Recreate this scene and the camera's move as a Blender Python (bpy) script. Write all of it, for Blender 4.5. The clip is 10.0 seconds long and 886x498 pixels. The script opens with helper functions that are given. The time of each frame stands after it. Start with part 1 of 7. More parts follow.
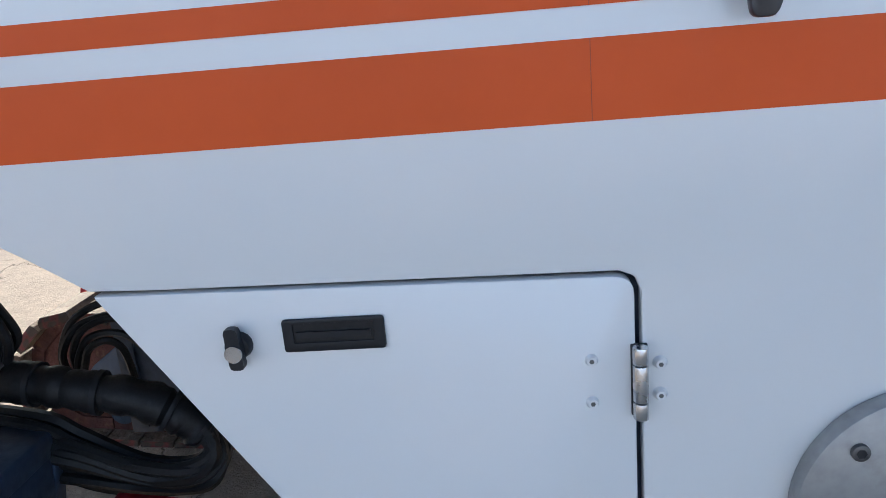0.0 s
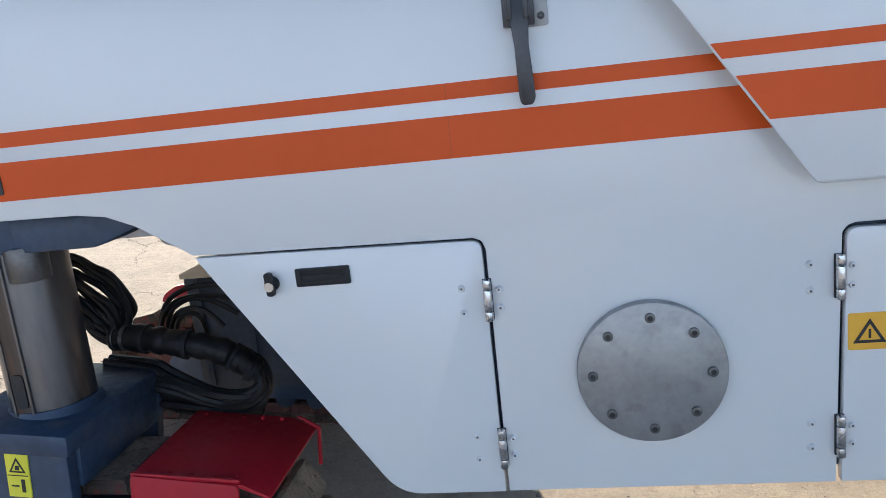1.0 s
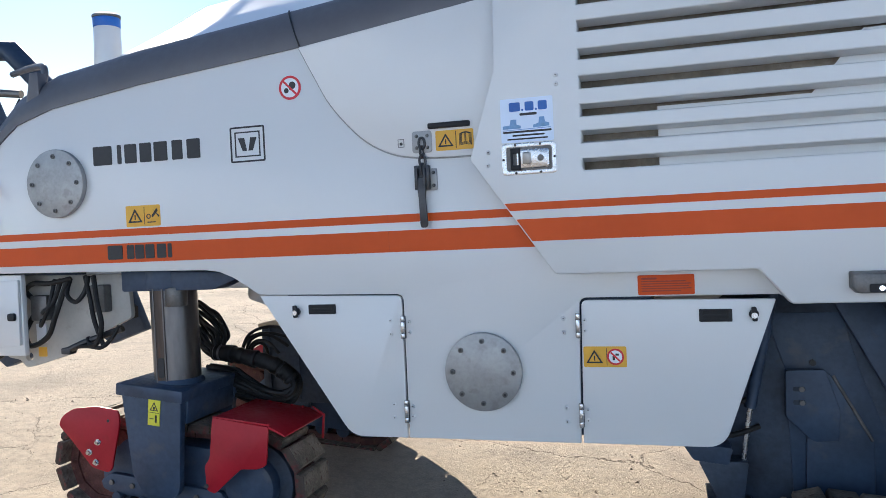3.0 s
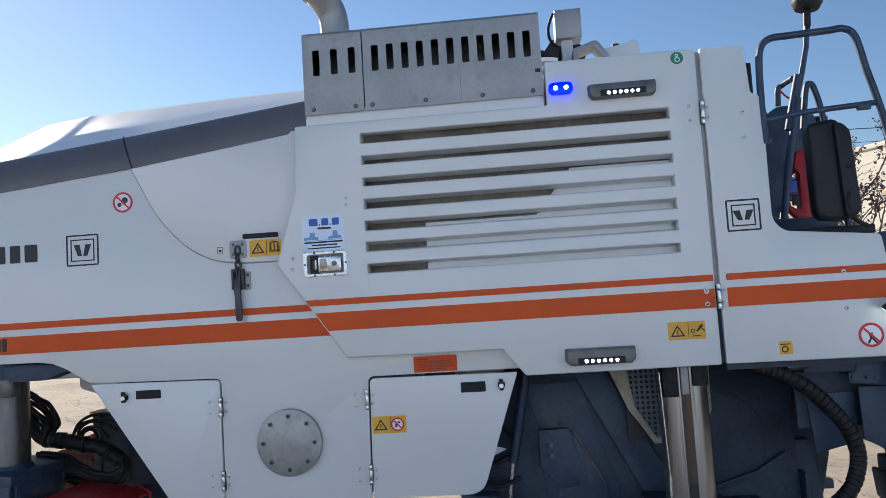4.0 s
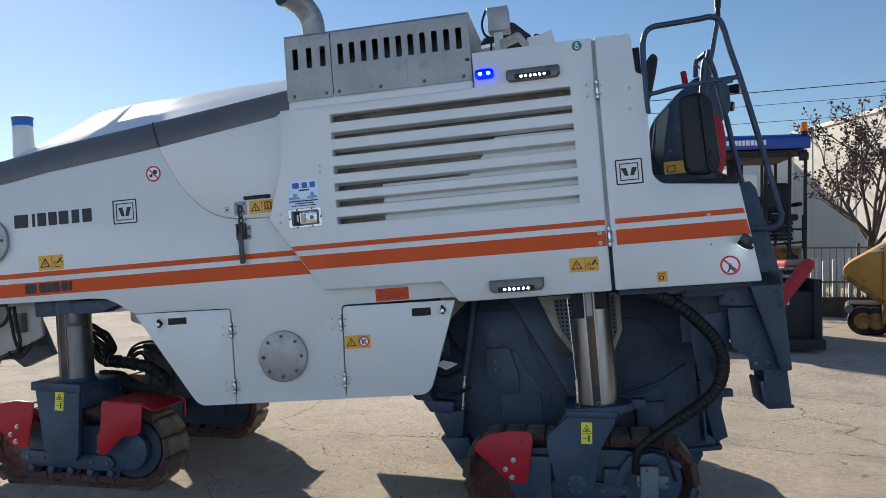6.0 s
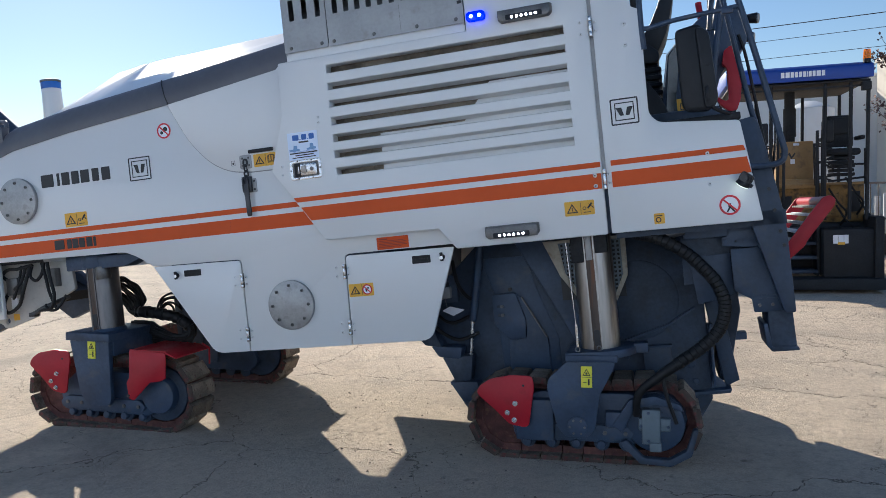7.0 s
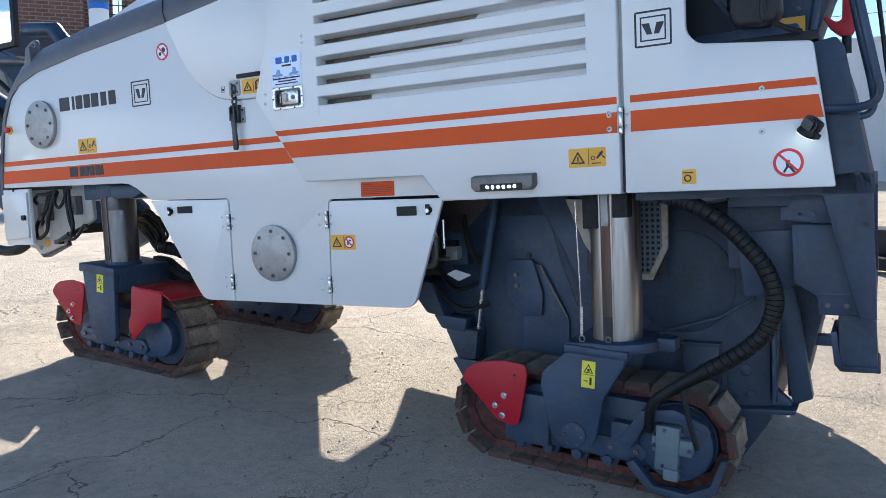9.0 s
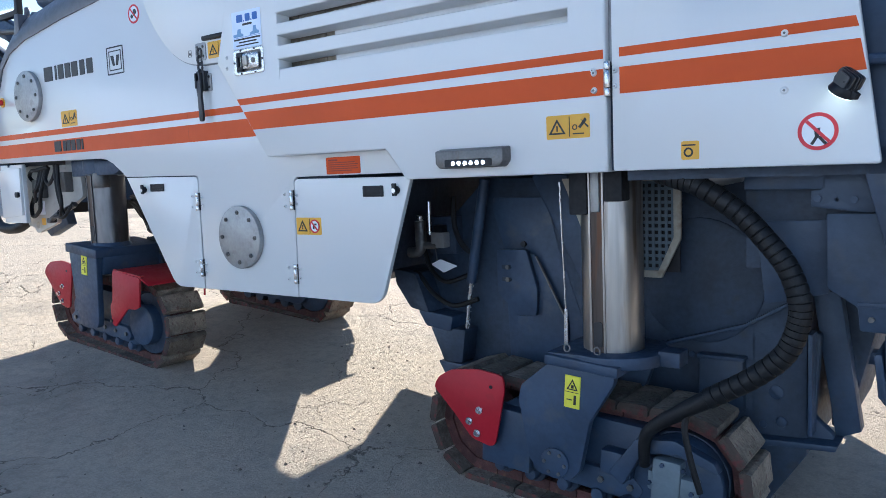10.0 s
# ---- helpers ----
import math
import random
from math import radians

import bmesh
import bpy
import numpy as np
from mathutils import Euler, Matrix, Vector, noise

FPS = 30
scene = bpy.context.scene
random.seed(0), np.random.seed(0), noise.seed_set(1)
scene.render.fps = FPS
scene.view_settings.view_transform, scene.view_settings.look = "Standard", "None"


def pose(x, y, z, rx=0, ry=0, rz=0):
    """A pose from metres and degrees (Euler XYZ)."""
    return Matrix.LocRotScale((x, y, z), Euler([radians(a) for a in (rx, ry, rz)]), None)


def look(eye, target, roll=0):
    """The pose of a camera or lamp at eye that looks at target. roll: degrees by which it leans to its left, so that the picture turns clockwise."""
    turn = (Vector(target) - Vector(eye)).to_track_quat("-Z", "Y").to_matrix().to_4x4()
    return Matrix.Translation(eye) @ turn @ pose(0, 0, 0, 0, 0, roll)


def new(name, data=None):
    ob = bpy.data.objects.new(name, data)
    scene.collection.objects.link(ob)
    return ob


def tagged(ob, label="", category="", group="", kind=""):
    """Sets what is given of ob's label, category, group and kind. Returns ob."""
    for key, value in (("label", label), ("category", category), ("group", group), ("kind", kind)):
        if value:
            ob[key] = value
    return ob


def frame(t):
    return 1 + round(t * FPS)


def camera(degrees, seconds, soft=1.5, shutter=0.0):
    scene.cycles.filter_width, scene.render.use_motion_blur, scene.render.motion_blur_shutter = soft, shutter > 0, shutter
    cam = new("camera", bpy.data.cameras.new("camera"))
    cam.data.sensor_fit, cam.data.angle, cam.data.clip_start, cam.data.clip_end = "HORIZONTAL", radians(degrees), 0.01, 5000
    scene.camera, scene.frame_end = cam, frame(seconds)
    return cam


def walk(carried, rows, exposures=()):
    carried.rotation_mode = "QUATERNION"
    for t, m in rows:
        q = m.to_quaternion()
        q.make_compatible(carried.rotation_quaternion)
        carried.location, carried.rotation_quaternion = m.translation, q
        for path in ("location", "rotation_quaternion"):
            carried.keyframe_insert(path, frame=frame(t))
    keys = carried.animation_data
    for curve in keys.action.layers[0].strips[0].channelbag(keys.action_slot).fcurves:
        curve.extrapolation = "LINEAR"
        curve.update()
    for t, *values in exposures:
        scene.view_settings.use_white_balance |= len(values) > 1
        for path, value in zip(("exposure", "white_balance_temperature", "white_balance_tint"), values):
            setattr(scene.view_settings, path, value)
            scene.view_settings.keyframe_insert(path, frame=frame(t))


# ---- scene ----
# ---------------------------------------------------------------- camera
cam = camera(60.1, 10.0, soft=0.45)
SCALE = 0.92
LEVEL = pose(0.001, 0.0, 0.012, -1.371, 0, 0) @ pose(0, 0, 0, 0, -4.289, 0)
PATH = [
    (0, (-0.031, 0.011, 1.611), (-0.216, 1.926, 1.063), -5.0),
    (0.5, (0.178, -0.34, 1.656), (-0.055, 1.593, 1.201), -6.8),
    (1, (0.295, -0.774, 1.655), (-0.016, 1.157, 1.24), -6.4),
    (1.5, (0.49, -1.162, 1.669), (0.048, 0.767, 1.38), -5.5),
    (2, (0.712, -1.572, 1.632), (0.041, 0.305, 1.472), -5.0),
    (2.2, (0.794, -1.741, 1.628), (0.036, 0.104, 1.482), -4.7),
    (3.3, (1.406, -2.404, 1.562), (0.983, -0.449, 1.583), -2.3),
    (3.5, (1.515, -2.533, 1.568), (1.184, -0.562, 1.641), -2.6),
    (4, (1.643, -2.898, 1.607), (1.461, -0.912, 1.756), -3.6),
    (4.5, (1.802, -3.177, 1.576), (1.639, -1.189, 1.724), -3.8),
    (5, (2.07, -3.398, 1.514), (1.851, -1.416, 1.673), -2.8),
    (5.5, (2.241, -3.65, 1.484), (1.963, -1.677, 1.651), -3.2),
    (6, (2.422, -3.815, 1.425), (2.067, -1.848, 1.492), -4.4),
    (6.2, (2.51, -3.839, 1.399), (2.122, -1.877, 1.427), -4.9),
    (7.3, (2.991, -3.596, 1.391), (2.4, -1.687, 1.328), -5.4),
    (7.5, (3.051, -3.482, 1.393), (2.445, -1.577, 1.34), -4.9),
    (8, (3.192, -3.168, 1.399), (2.528, -1.283, 1.352), -3.7),
    (8.5, (3.451, -2.855, 1.352), (2.6, -1.048, 1.25), -3.5),
    (9, (3.579, -2.501, 1.312), (2.582, -0.774, 1.155), -2.6),
    (9.5, (3.623, -2.083, 1.307), (2.549, -0.405, 1.131), -2.4),
    (10, (3.717, -1.704, 1.277), (2.532, -0.106, 1.077), -2.3),
]
walk(cam, [(t, LEVEL @ look(SCALE * Vector(eye), SCALE * Vector(target), roll)) for t, eye, target, roll in PATH],
     exposures=[(0.0, 1.18, 5450, 14), (1.5, 1.10, 5550, 13), (2.2, 1.02, 5550, 13), (3.3, 0.98, 5550, 13), (3.6, 0.84, 5550, 13), (4.0, 0.60, 5550, 13), (4.5, 0.54, 5500, 12), (6.2, 0.42, 5450, 11), (7.5, 0.80, 5500, 14), (9.0, 1.09, 5250, 12), (10.0, 1.19, 5150, 12)])

# ---------------------------------------------------------------- sky and sun
SUN_AZ, SUN_EL = -41.0, 23.0          # degrees from +y towards +x, and above the horizon
world = bpy.data.worlds.new("sky")
scene.world = world
world.use_nodes = True
wn = world.node_tree
sky = wn.nodes.new("ShaderNodeTexSky")
sky.sky_type, sky.sun_disc = "NISHITA", False
sky.sun_elevation, sky.sun_rotation = radians(SUN_EL), radians(SUN_AZ)
sky.air_density, sky.dust_density, sky.ozone_density = 1.1, 0.1, 1.5
wn.links.new(sky.outputs[0], wn.nodes["Background"].inputs[0])
wn.nodes["Background"].inputs[1].default_value = 0.067
sun_data = bpy.data.lights.new("sun", "SUN")
sun_data.energy, sun_data.angle, sun_data.color = 5.5, radians(0.55), (1.0, 0.83, 0.58)
sun = new("sun", sun_data)
sd = Vector((math.sin(radians(SUN_AZ)) * math.cos(radians(SUN_EL)), math.cos(radians(SUN_AZ)) * math.cos(radians(SUN_EL)), math.sin(radians(SUN_EL))))
sun.matrix_world = look(sd * 60, (0, 0, 0))


# ---------------------------------------------------------------- materials
def mat(name, base, rough=0.5, metal=0.0, vary=0.12, scale=6.0, bump=0.0, bscale=60.0, coat=0.0, second=None, amount=0.0,
        emit=None, glow=0.0, trans=0.0, each=0.0, stretch=1.0, spec=0.5):
    """A node material: base colour with grain at two scales, stains of a second colour, roughness and fine relief."""
    m = bpy.data.materials.new(name)
    m.use_nodes = True
    nt = m.node_tree
    p = nt.nodes["Principled BSDF"]
    p.inputs["Metallic"].default_value = metal
    p.inputs["Coat Weight"].default_value = coat
    p.inputs["Coat Roughness"].default_value = 0.12
    p.inputs["Specular IOR Level"].default_value = spec
    p.inputs["Transmission Weight"].default_value = trans
    tc = nt.nodes.new("ShaderNodeMapping")
    tc.inputs["Scale"].default_value = (1, 1, stretch)
    nt.links.new(nt.nodes.new("ShaderNodeTexCoord").outputs["Object"], tc.inputs["Vector"])

    def noise_tex(sc, detail=4.0):
        n = nt.nodes.new("ShaderNodeTexNoise")
        n.inputs["Scale"].default_value, n.inputs["Detail"].default_value = sc, detail
        nt.links.new(tc.outputs[0], n.inputs["Vector"])
        return n

    def ramp(src, lo, hi):
        r = nt.nodes.new("ShaderNodeMapRange")
        r.inputs[1].default_value, r.inputs[2].default_value, r.inputs[3].default_value, r.inputs[4].default_value = 0.3, 0.7, lo, hi
        nt.links.new(src, r.inputs[0])
        return r.outputs[0]

    def mix(kind, fac, a, b):
        x = nt.nodes.new("ShaderNodeMix")
        x.data_type, x.blend_type = "RGBA", kind
        for sock, val in ((x.inputs[0], fac), (x.inputs[6], a), (x.inputs[7], b)):
            if isinstance(val, bpy.types.NodeSocket):
                nt.links.new(val, sock)
            elif isinstance(val, float):
                sock.default_value = val
            else:
                sock.default_value = (*val, 1)
        return x.outputs[2]

    big, fine = noise_tex(scale), noise_tex(scale * 9.0, 3.0)
    lo = tuple(c * (1 - vary) for c in base)
    hi = tuple(min(1.0, c * (1 + vary)) for c in base)
    col = mix("MIX", ramp(big.outputs["Fac"], 0.0, 1.0), lo, hi)
    col = mix("MULTIPLY", ramp(fine.outputs["Fac"], 0.0, vary * 2 if vary > 0.03 else 0.0), col, tuple(0.72 for _ in base))
    if second:
        st = noise_tex(scale * 2.3, 8.0)
        fac = nt.nodes.new("ShaderNodeMapRange")
        fac.inputs[1].default_value, fac.inputs[2].default_value, fac.inputs[4].default_value = 0.66 - amount * 0.4, 0.78 - amount * 0.4, min(1.0, 0.4 + amount)
        nt.links.new(st.outputs["Fac"], fac.inputs[0])
        col = mix("MIX", fac.outputs[0], col, second)
    if each:
        info = nt.nodes.new("ShaderNodeObjectInfo")
        r = nt.nodes.new("ShaderNodeMapRange")
        r.inputs[3].default_value, r.inputs[4].default_value = 1 - each, 1 + each
        nt.links.new(info.outputs["Random"], r.inputs[0])
        hsv = nt.nodes.new("ShaderNodeHueSaturation")
        nt.links.new(r.outputs[0], hsv.inputs["Value"])
        nt.links.new(col, hsv.inputs["Color"])
        col = hsv.outputs[0]
    nt.links.new(col, p.inputs["Base Color"])
    nt.links.new(ramp(fine.outputs["Fac"], max(0.03, rough - min(0.08, vary)), min(1.0, rough + min(0.08, vary))), p.inputs["Roughness"])
    if bump:
        b = nt.nodes.new("ShaderNodeBump")
        b.inputs["Strength"].default_value, b.inputs["Distance"].default_value = bump, 0.01
        nt.links.new(noise_tex(bscale, 5.0).outputs["Fac"], b.inputs["Height"])
        nt.links.new(b.outputs[0], p.inputs["Normal"])
    if emit:
        p.inputs["Emission Color"].default_value = (*emit, 1)
        p.inputs["Emission Strength"].default_value = glow
    return m


WHITE = mat("white_paint", (0.71, 0.71, 0.70), 0.30, vary=0.02, scale=0.9, coat=0.4)
ORANGE = mat("orange_paint", (0.65, 0.096, 0.013), 0.42, vary=0.05, scale=3.0, spec=0.2)
HOOD = mat("grey_hood_paint", (0.115, 0.113, 0.125), 0.42, vary=0.08, scale=3.0, bump=0.05, bscale=90)
SLATE = mat("slate_paint", (0.033, 0.057, 0.104), 0.5, vary=0.3, scale=4.0, bump=0.10, bscale=70, second=(0.075, 0.082, 0.095), amount=0.2)
# darker copy of the slate paint, with shade put into its colour
DEEP = mat("shaded_slate_paint", (0.030, 0.046, 0.076), 0.6, vary=0.35, scale=5.0, bump=0.2, bscale=40, second=(0.035, 0.036, 0.04), amount=0.15)
GALV = mat("galvanised_sheet", (0.36, 0.36, 0.355), 0.5, metal=0.55, vary=0.1, scale=5.0, bump=0.04, bscale=60, second=(0.27, 0.25, 0.22), amount=0.15)
ZINC = mat("zinc_cover", (0.36, 0.36, 0.355), 0.46, metal=0.6, vary=0.14, scale=8.0, second=(0.26, 0.25, 0.24), amount=0.25)
CHROME = mat("hard_chrome", (0.42, 0.40, 0.375), 0.36, metal=0.95, vary=0.2, scale=9.0, second=(0.15, 0.10, 0.07), amount=0.28, stretch=0.07)
STEEL = mat("bright_steel", (0.60, 0.60, 0.60), 0.26, metal=0.9, vary=0.03, scale=5)
GUN = mat("oiled_dark_steel", (0.060, 0.060, 0.064), 0.38, metal=0.6, vary=0.2, scale=12)
DULL = mat("dull_steel", (0.16, 0.155, 0.15), 0.45, metal=0.7, vary=0.2, scale=12, second=(0.12, 0.08, 0.05), amount=0.15)
RED = mat("red_paint", (0.41, 0.012, 0.024), 0.42, vary=0.1, scale=5.0, spec=0.3, second=(0.30, 0.015, 0.02), amount=0.1, bump=0.04)
RUBBER = mat("black_rubber", (0.009, 0.009, 0.010), 0.55, vary=0.3, scale=20, bump=0.1, bscale=90, spec=0.35)
BLACK = mat("black_plastic", (0.010, 0.011, 0.014), 0.48, vary=0.2, scale=15, spec=0.35)
SHOE = mat("dusty_track_pad", (0.23, 0.19, 0.145), 0.85, vary=0.45, scale=14, bump=0.9, bscale=55, second=(0.085, 0.035, 0.028), amount=0.28, each=0.3)
RUSTY = mat("rusty_track_link", (0.10, 0.036, 0.030), 0.8, vary=0.35, scale=16, bump=0.4, bscale=60, second=(0.18, 0.10, 0.05), amount=0.2, each=0.2)
YELLOW = mat("sign_yellow", (0.78, 0.42, 0.03), 0.45, vary=0.05, scale=10)
LIME = mat("sign_lime", (0.80, 0.74, 0.05), 0.45, vary=0.05, scale=10)
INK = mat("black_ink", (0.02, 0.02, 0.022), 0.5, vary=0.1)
PALE = mat("sticker_white", (0.82, 0.83, 0.86), 0.4, vary=0.02)
SIGNRED = mat("sign_red", (0.62, 0.02, 0.035), 0.45, vary=0.04)
BLUE = mat("sticker_blue", (0.025, 0.12, 0.44), 0.4, vary=0.05)
GREEN = mat("sticker_green", (0.02, 0.22, 0.13), 0.4, vary=0.05)
SKIRT = mat("skirt_slate_paint", (0.030, 0.050, 0.088), 0.5, vary=0.25, scale=4.0, bump=0.1, bscale=70, second=(0.045, 0.05, 0.06), amount=0.15)
LEDSOFT = mat("work_lamp_lens", (0.85, 0.9, 0.8), 0.2, vary=0.0, emit=(0.9, 1.0, 0.8), glow=1.2)
LED = mat("led_white", (0.9, 0.95, 1.0), 0.3, vary=0.0, emit=(0.9, 0.96, 1.0), glow=9.0)
BLUELED = mat("led_blue", (0.02, 0.03, 0.8), 0.3, vary=0.0, emit=(0.10, 0.16, 1.0), glow=14.0)
BLUELENS = mat("blue_lens", (0.01, 0.015, 0.45), 0.15, vary=0.0, emit=(0.004, 0.006, 1.0), glow=2.2)
AMBER = mat("amber_lens", (0.95, 0.28, 0.02), 0.15, vary=0.0, trans=0.55)
CORE = mat("radiator_mesh", (0.30, 0.25, 0.19), 0.75, vary=0.35, scale=5, bump=0.8, bscale=220)
CATYEL = mat("machine_yellow", (0.56, 0.30, 0.045), 0.45, vary=0.12, scale=4, second=(0.20, 0.12, 0.05), amount=0.15)
CANOPY = mat("canopy_blue", (0.012, 0.055, 0.32), 0.45, vary=0.08, scale=3)
MIRROR = mat("mirror_glass", (0.85, 0.88, 0.9), 0.04, metal=1.0, vary=0.0)
BARK = mat("bark", (0.10, 0.075, 0.06), 0.9, vary=0.25, scale=8, bump=0.5)
LEAF = mat("dry_leaf", (0.11, 0.062, 0.055), 0.8, vary=0.35, scale=30, second=(0.24, 0.15, 0.12), amount=0.3)
WEED = mat("weeds", (0.10, 0.13, 0.035), 0.9, vary=0.3, scale=20)
WALLM = mat("pale_render", (0.62, 0.58, 0.51), 0.85, vary=0.06, scale=0.4, bump=0.1, bscale=8)
SHEDM = mat("white_cladding", (0.66, 0.68, 0.70), 0.6, vary=0.06, scale=0.5)
CONC = mat("grey_concrete", (0.30, 0.29, 0.27), 0.9, vary=0.15, scale=2, bump=0.3, bscale=20)
# pale blue for the unseen wall that throws fill light on the machine
COOL = mat("bounce_wall_blue", (0.46, 0.61, 0.86), 0.6, vary=0.05, scale=0.3)
MATTE = mat("matt_black", (0.010, 0.011, 0.014), 0.7, vary=0.3, scale=6)
STONE = mat("loose_stone", (0.26, 0.22, 0.18), 0.95, vary=0.3, scale=20, bump=0.4, each=0.3)


# ---------------------------------------------------------------- mesh tools
def B():
    return bmesh.new()


def box(bm, x0, x1, y0, y1, z0, z1):
    v = [bm.verts.new(p) for p in ((x0, y0, z0), (x1, y0, z0), (x1, y1, z0), (x0, y1, z0), (x0, y0, z1), (x1, y0, z1), (x1, y1, z1), (x0, y1, z1))]
    for f in ((3, 2, 1, 0), (4, 5, 6, 7), (0, 1, 5, 4), (1, 2, 6, 5), (2, 3, 7, 6), (3, 0, 4, 7)):
        bm.faces.new([v[i] for i in f])
    return bm


def prism(bm, pts, y0, y1):
    """The outline pts (x, z) drawn out from y0 to y1."""
    a = [bm.verts.new((x, y0, z)) for x, z in pts]
    b = [bm.verts.new((x, y1, z)) for x, z in pts]
    bm.faces.new(a)
    bm.faces.new(b[::-1])
    n = len(pts)
    for i in range(n):
        bm.faces.new((a[i], b[i], b[(i + 1) % n], a[(i + 1) % n]))
    return bm


def prism_x(bm, pts, x0, x1):
    """The outline pts (y, z) drawn out from x0 to x1."""
    a = [bm.verts.new((x0, y, z)) for y, z in pts]
    b = [bm.verts.new((x1, y, z)) for y, z in pts]
    bm.faces.new(a)
    bm.faces.new(b[::-1])
    n = len(pts)
    for i in range(n):
        bm.faces.new((a[i], b[i], b[(i + 1) % n], a[(i + 1) % n]))
    return bm


def holed(bm, outer, holes, y0, y1):
    """A plate with holes through it, between y0 and y1."""
    edges = []
    for loop in (outer, *holes):
        vs = [bm.verts.new((x, y0, z)) for x, z in loop]
        edges += [bm.edges.new((vs[i], vs[(i + 1) % len(vs)])) for i in range(len(vs))]
    made = bmesh.ops.triangle_fill(bm, use_beauty=True, use_dissolve=False, edges=edges)
    faces = [g for g in made["geom"] if isinstance(g, bmesh.types.BMFace)]
    ext = bmesh.ops.extrude_face_region(bm, geom=faces)
    bmesh.ops.translate(bm, vec=(0, y1 - y0, 0), verts=[g for g in ext["geom"] if isinstance(g, bmesh.types.BMVert)])
    return bm


def rounded(pts, r, k=4):
    """The outline with its corners rounded; r is one radius or one for each corner."""
    out, n = [], len(pts)
    for i in range(n):
        p, a, b = Vector(pts[i]), Vector(pts[i - 1]), Vector(pts[(i + 1) % n])
        rr = r[i] if isinstance(r, (list, tuple)) else r
        if rr <= 0:
            out.append(tuple(p))
            continue
        da, db = (a - p), (b - p)
        d = min(rr, da.length * 0.45, db.length * 0.45)
        s, e = p + da.normalized() * d, p + db.normalized() * d
        for j in range(k + 1):
            u = j / k
            out.append(tuple(s * (1 - u) ** 2 + p * 2 * u * (1 - u) + e * u * u))
    return out


def disc(cx, cz, r, n=40):
    return [(cx + r * math.cos(2 * math.pi * i / n), cz + r * math.sin(2 * math.pi * i / n)) for i in range(n)]


def rect(x0, x1, z0, z1):
    return [(x0, z0), (x1, z0), (x1, z1), (x0, z1)]


def cyl(bm, p0, p1, r0, r1=None, n=20):
    p0, p1 = Vector(p0), Vector(p1)
    r1 = r0 if r1 is None else r1
    q = (p1 - p0).to_track_quat("Z", "Y").to_matrix()
    rings = []
    for p, r in ((p0, r0), (p1, r1)):
        rings.append([bm.verts.new(p + q @ Vector((r * math.cos(2 * math.pi * i / n), r * math.sin(2 * math.pi * i / n), 0))) for i in range(n)])
    for i in range(n):
        bm.faces.new((rings[0][i], rings[0][(i + 1) % n], rings[1][(i + 1) % n], rings[1][i]))
    bm.faces.new(rings[0][::-1])
    bm.faces.new(rings[1])
    return bm


def curve(pts, k=6):
    """A smooth line through pts."""
    pts = [Vector(p) for p in pts]
    out = []
    for i in range(len(pts) - 1):
        a, b, c, d = pts[max(0, i - 1)], pts[i], pts[i + 1], pts[min(len(pts) - 1, i + 2)]
        for j in range(k):
            u = j / k
            out.append(0.5 * (2 * b + (c - a) * u + (2 * a - 5 * b + 4 * c - d) * u * u + (3 * b - a - 3 * c + d) * u ** 3))
    return out + [pts[-1]]


def tube(bm, pts, r, n=8, ends=None):
    """A round bar along pts; r is one radius or one for each point."""
    pts = [Vector(p) for p in pts]
    up, rings = Vector((0.13, 0.31, 0.94)), []
    for i, p in enumerate(pts):
        d = (pts[min(i + 1, len(pts) - 1)] - pts[max(i - 1, 0)]).normalized()
        s = d.cross(up)
        if s.length < 0.05:
            s = d.cross(Vector((1, 0, 0)))
        s.normalize()
        up = s.cross(d).normalized()
        rr = r[i] if isinstance(r, (list, tuple)) else r
        rings.append([bm.verts.new(p + rr * (s * math.cos(2 * math.pi * j / n) + up * math.sin(2 * math.pi * j / n))) for j in range(n)])
    for a, b in zip(rings, rings[1:]):
        for j in range(n):
            bm.faces.new((a[j], a[(j + 1) % n], b[(j + 1) % n], b[j]))
    bm.faces.new(rings[0][::-1])
    bm.faces.new(rings[-1])
    return bm


def part(name, bm, material, parent=None, label="", bevel=0.0, seg=2, smooth=True, m=None):
    """Links a bmesh as one mesh object under a thing or a part."""
    bmesh.ops.recalc_face_normals(bm, faces=bm.faces)
    if bevel:
        sharp = [e for e in bm.edges if len(e.link_faces) == 2 and e.calc_face_angle(0) > 0.6]
        bmesh.ops.bevel(bm, geom=sharp, offset=bevel, segments=seg, affect="EDGES", profile=0.5, clamp_overlap=True)
    for f in bm.faces:
        f.smooth = smooth
    for e in bm.edges:
        if len(e.link_faces) == 2 and e.calc_face_angle(0) > 0.6:
            e.smooth = False
    me = bpy.data.meshes.new(name)
    bm.to_mesh(me)
    bm.free()
    me.materials.append(material)
    ob = new(name, me)
    if parent:
        ob.parent = parent
    if m:
        ob.matrix_local = m
    if label:
        ob["label"] = label
    return ob


def share(name, ob, parent, m):
    """Another object on the same mesh."""
    o = new(name, ob.data)
    o.parent = parent
    o.matrix_local = m
    return o


def sticker(name, x0, x1, z0, z1, y, material, parent, label="", thick=0.003):
    return part(name, prism(B(), rounded(rect(x0, x1, z0, z1), 0.006, 2), y - thick, y + 0.001), material, parent, label)


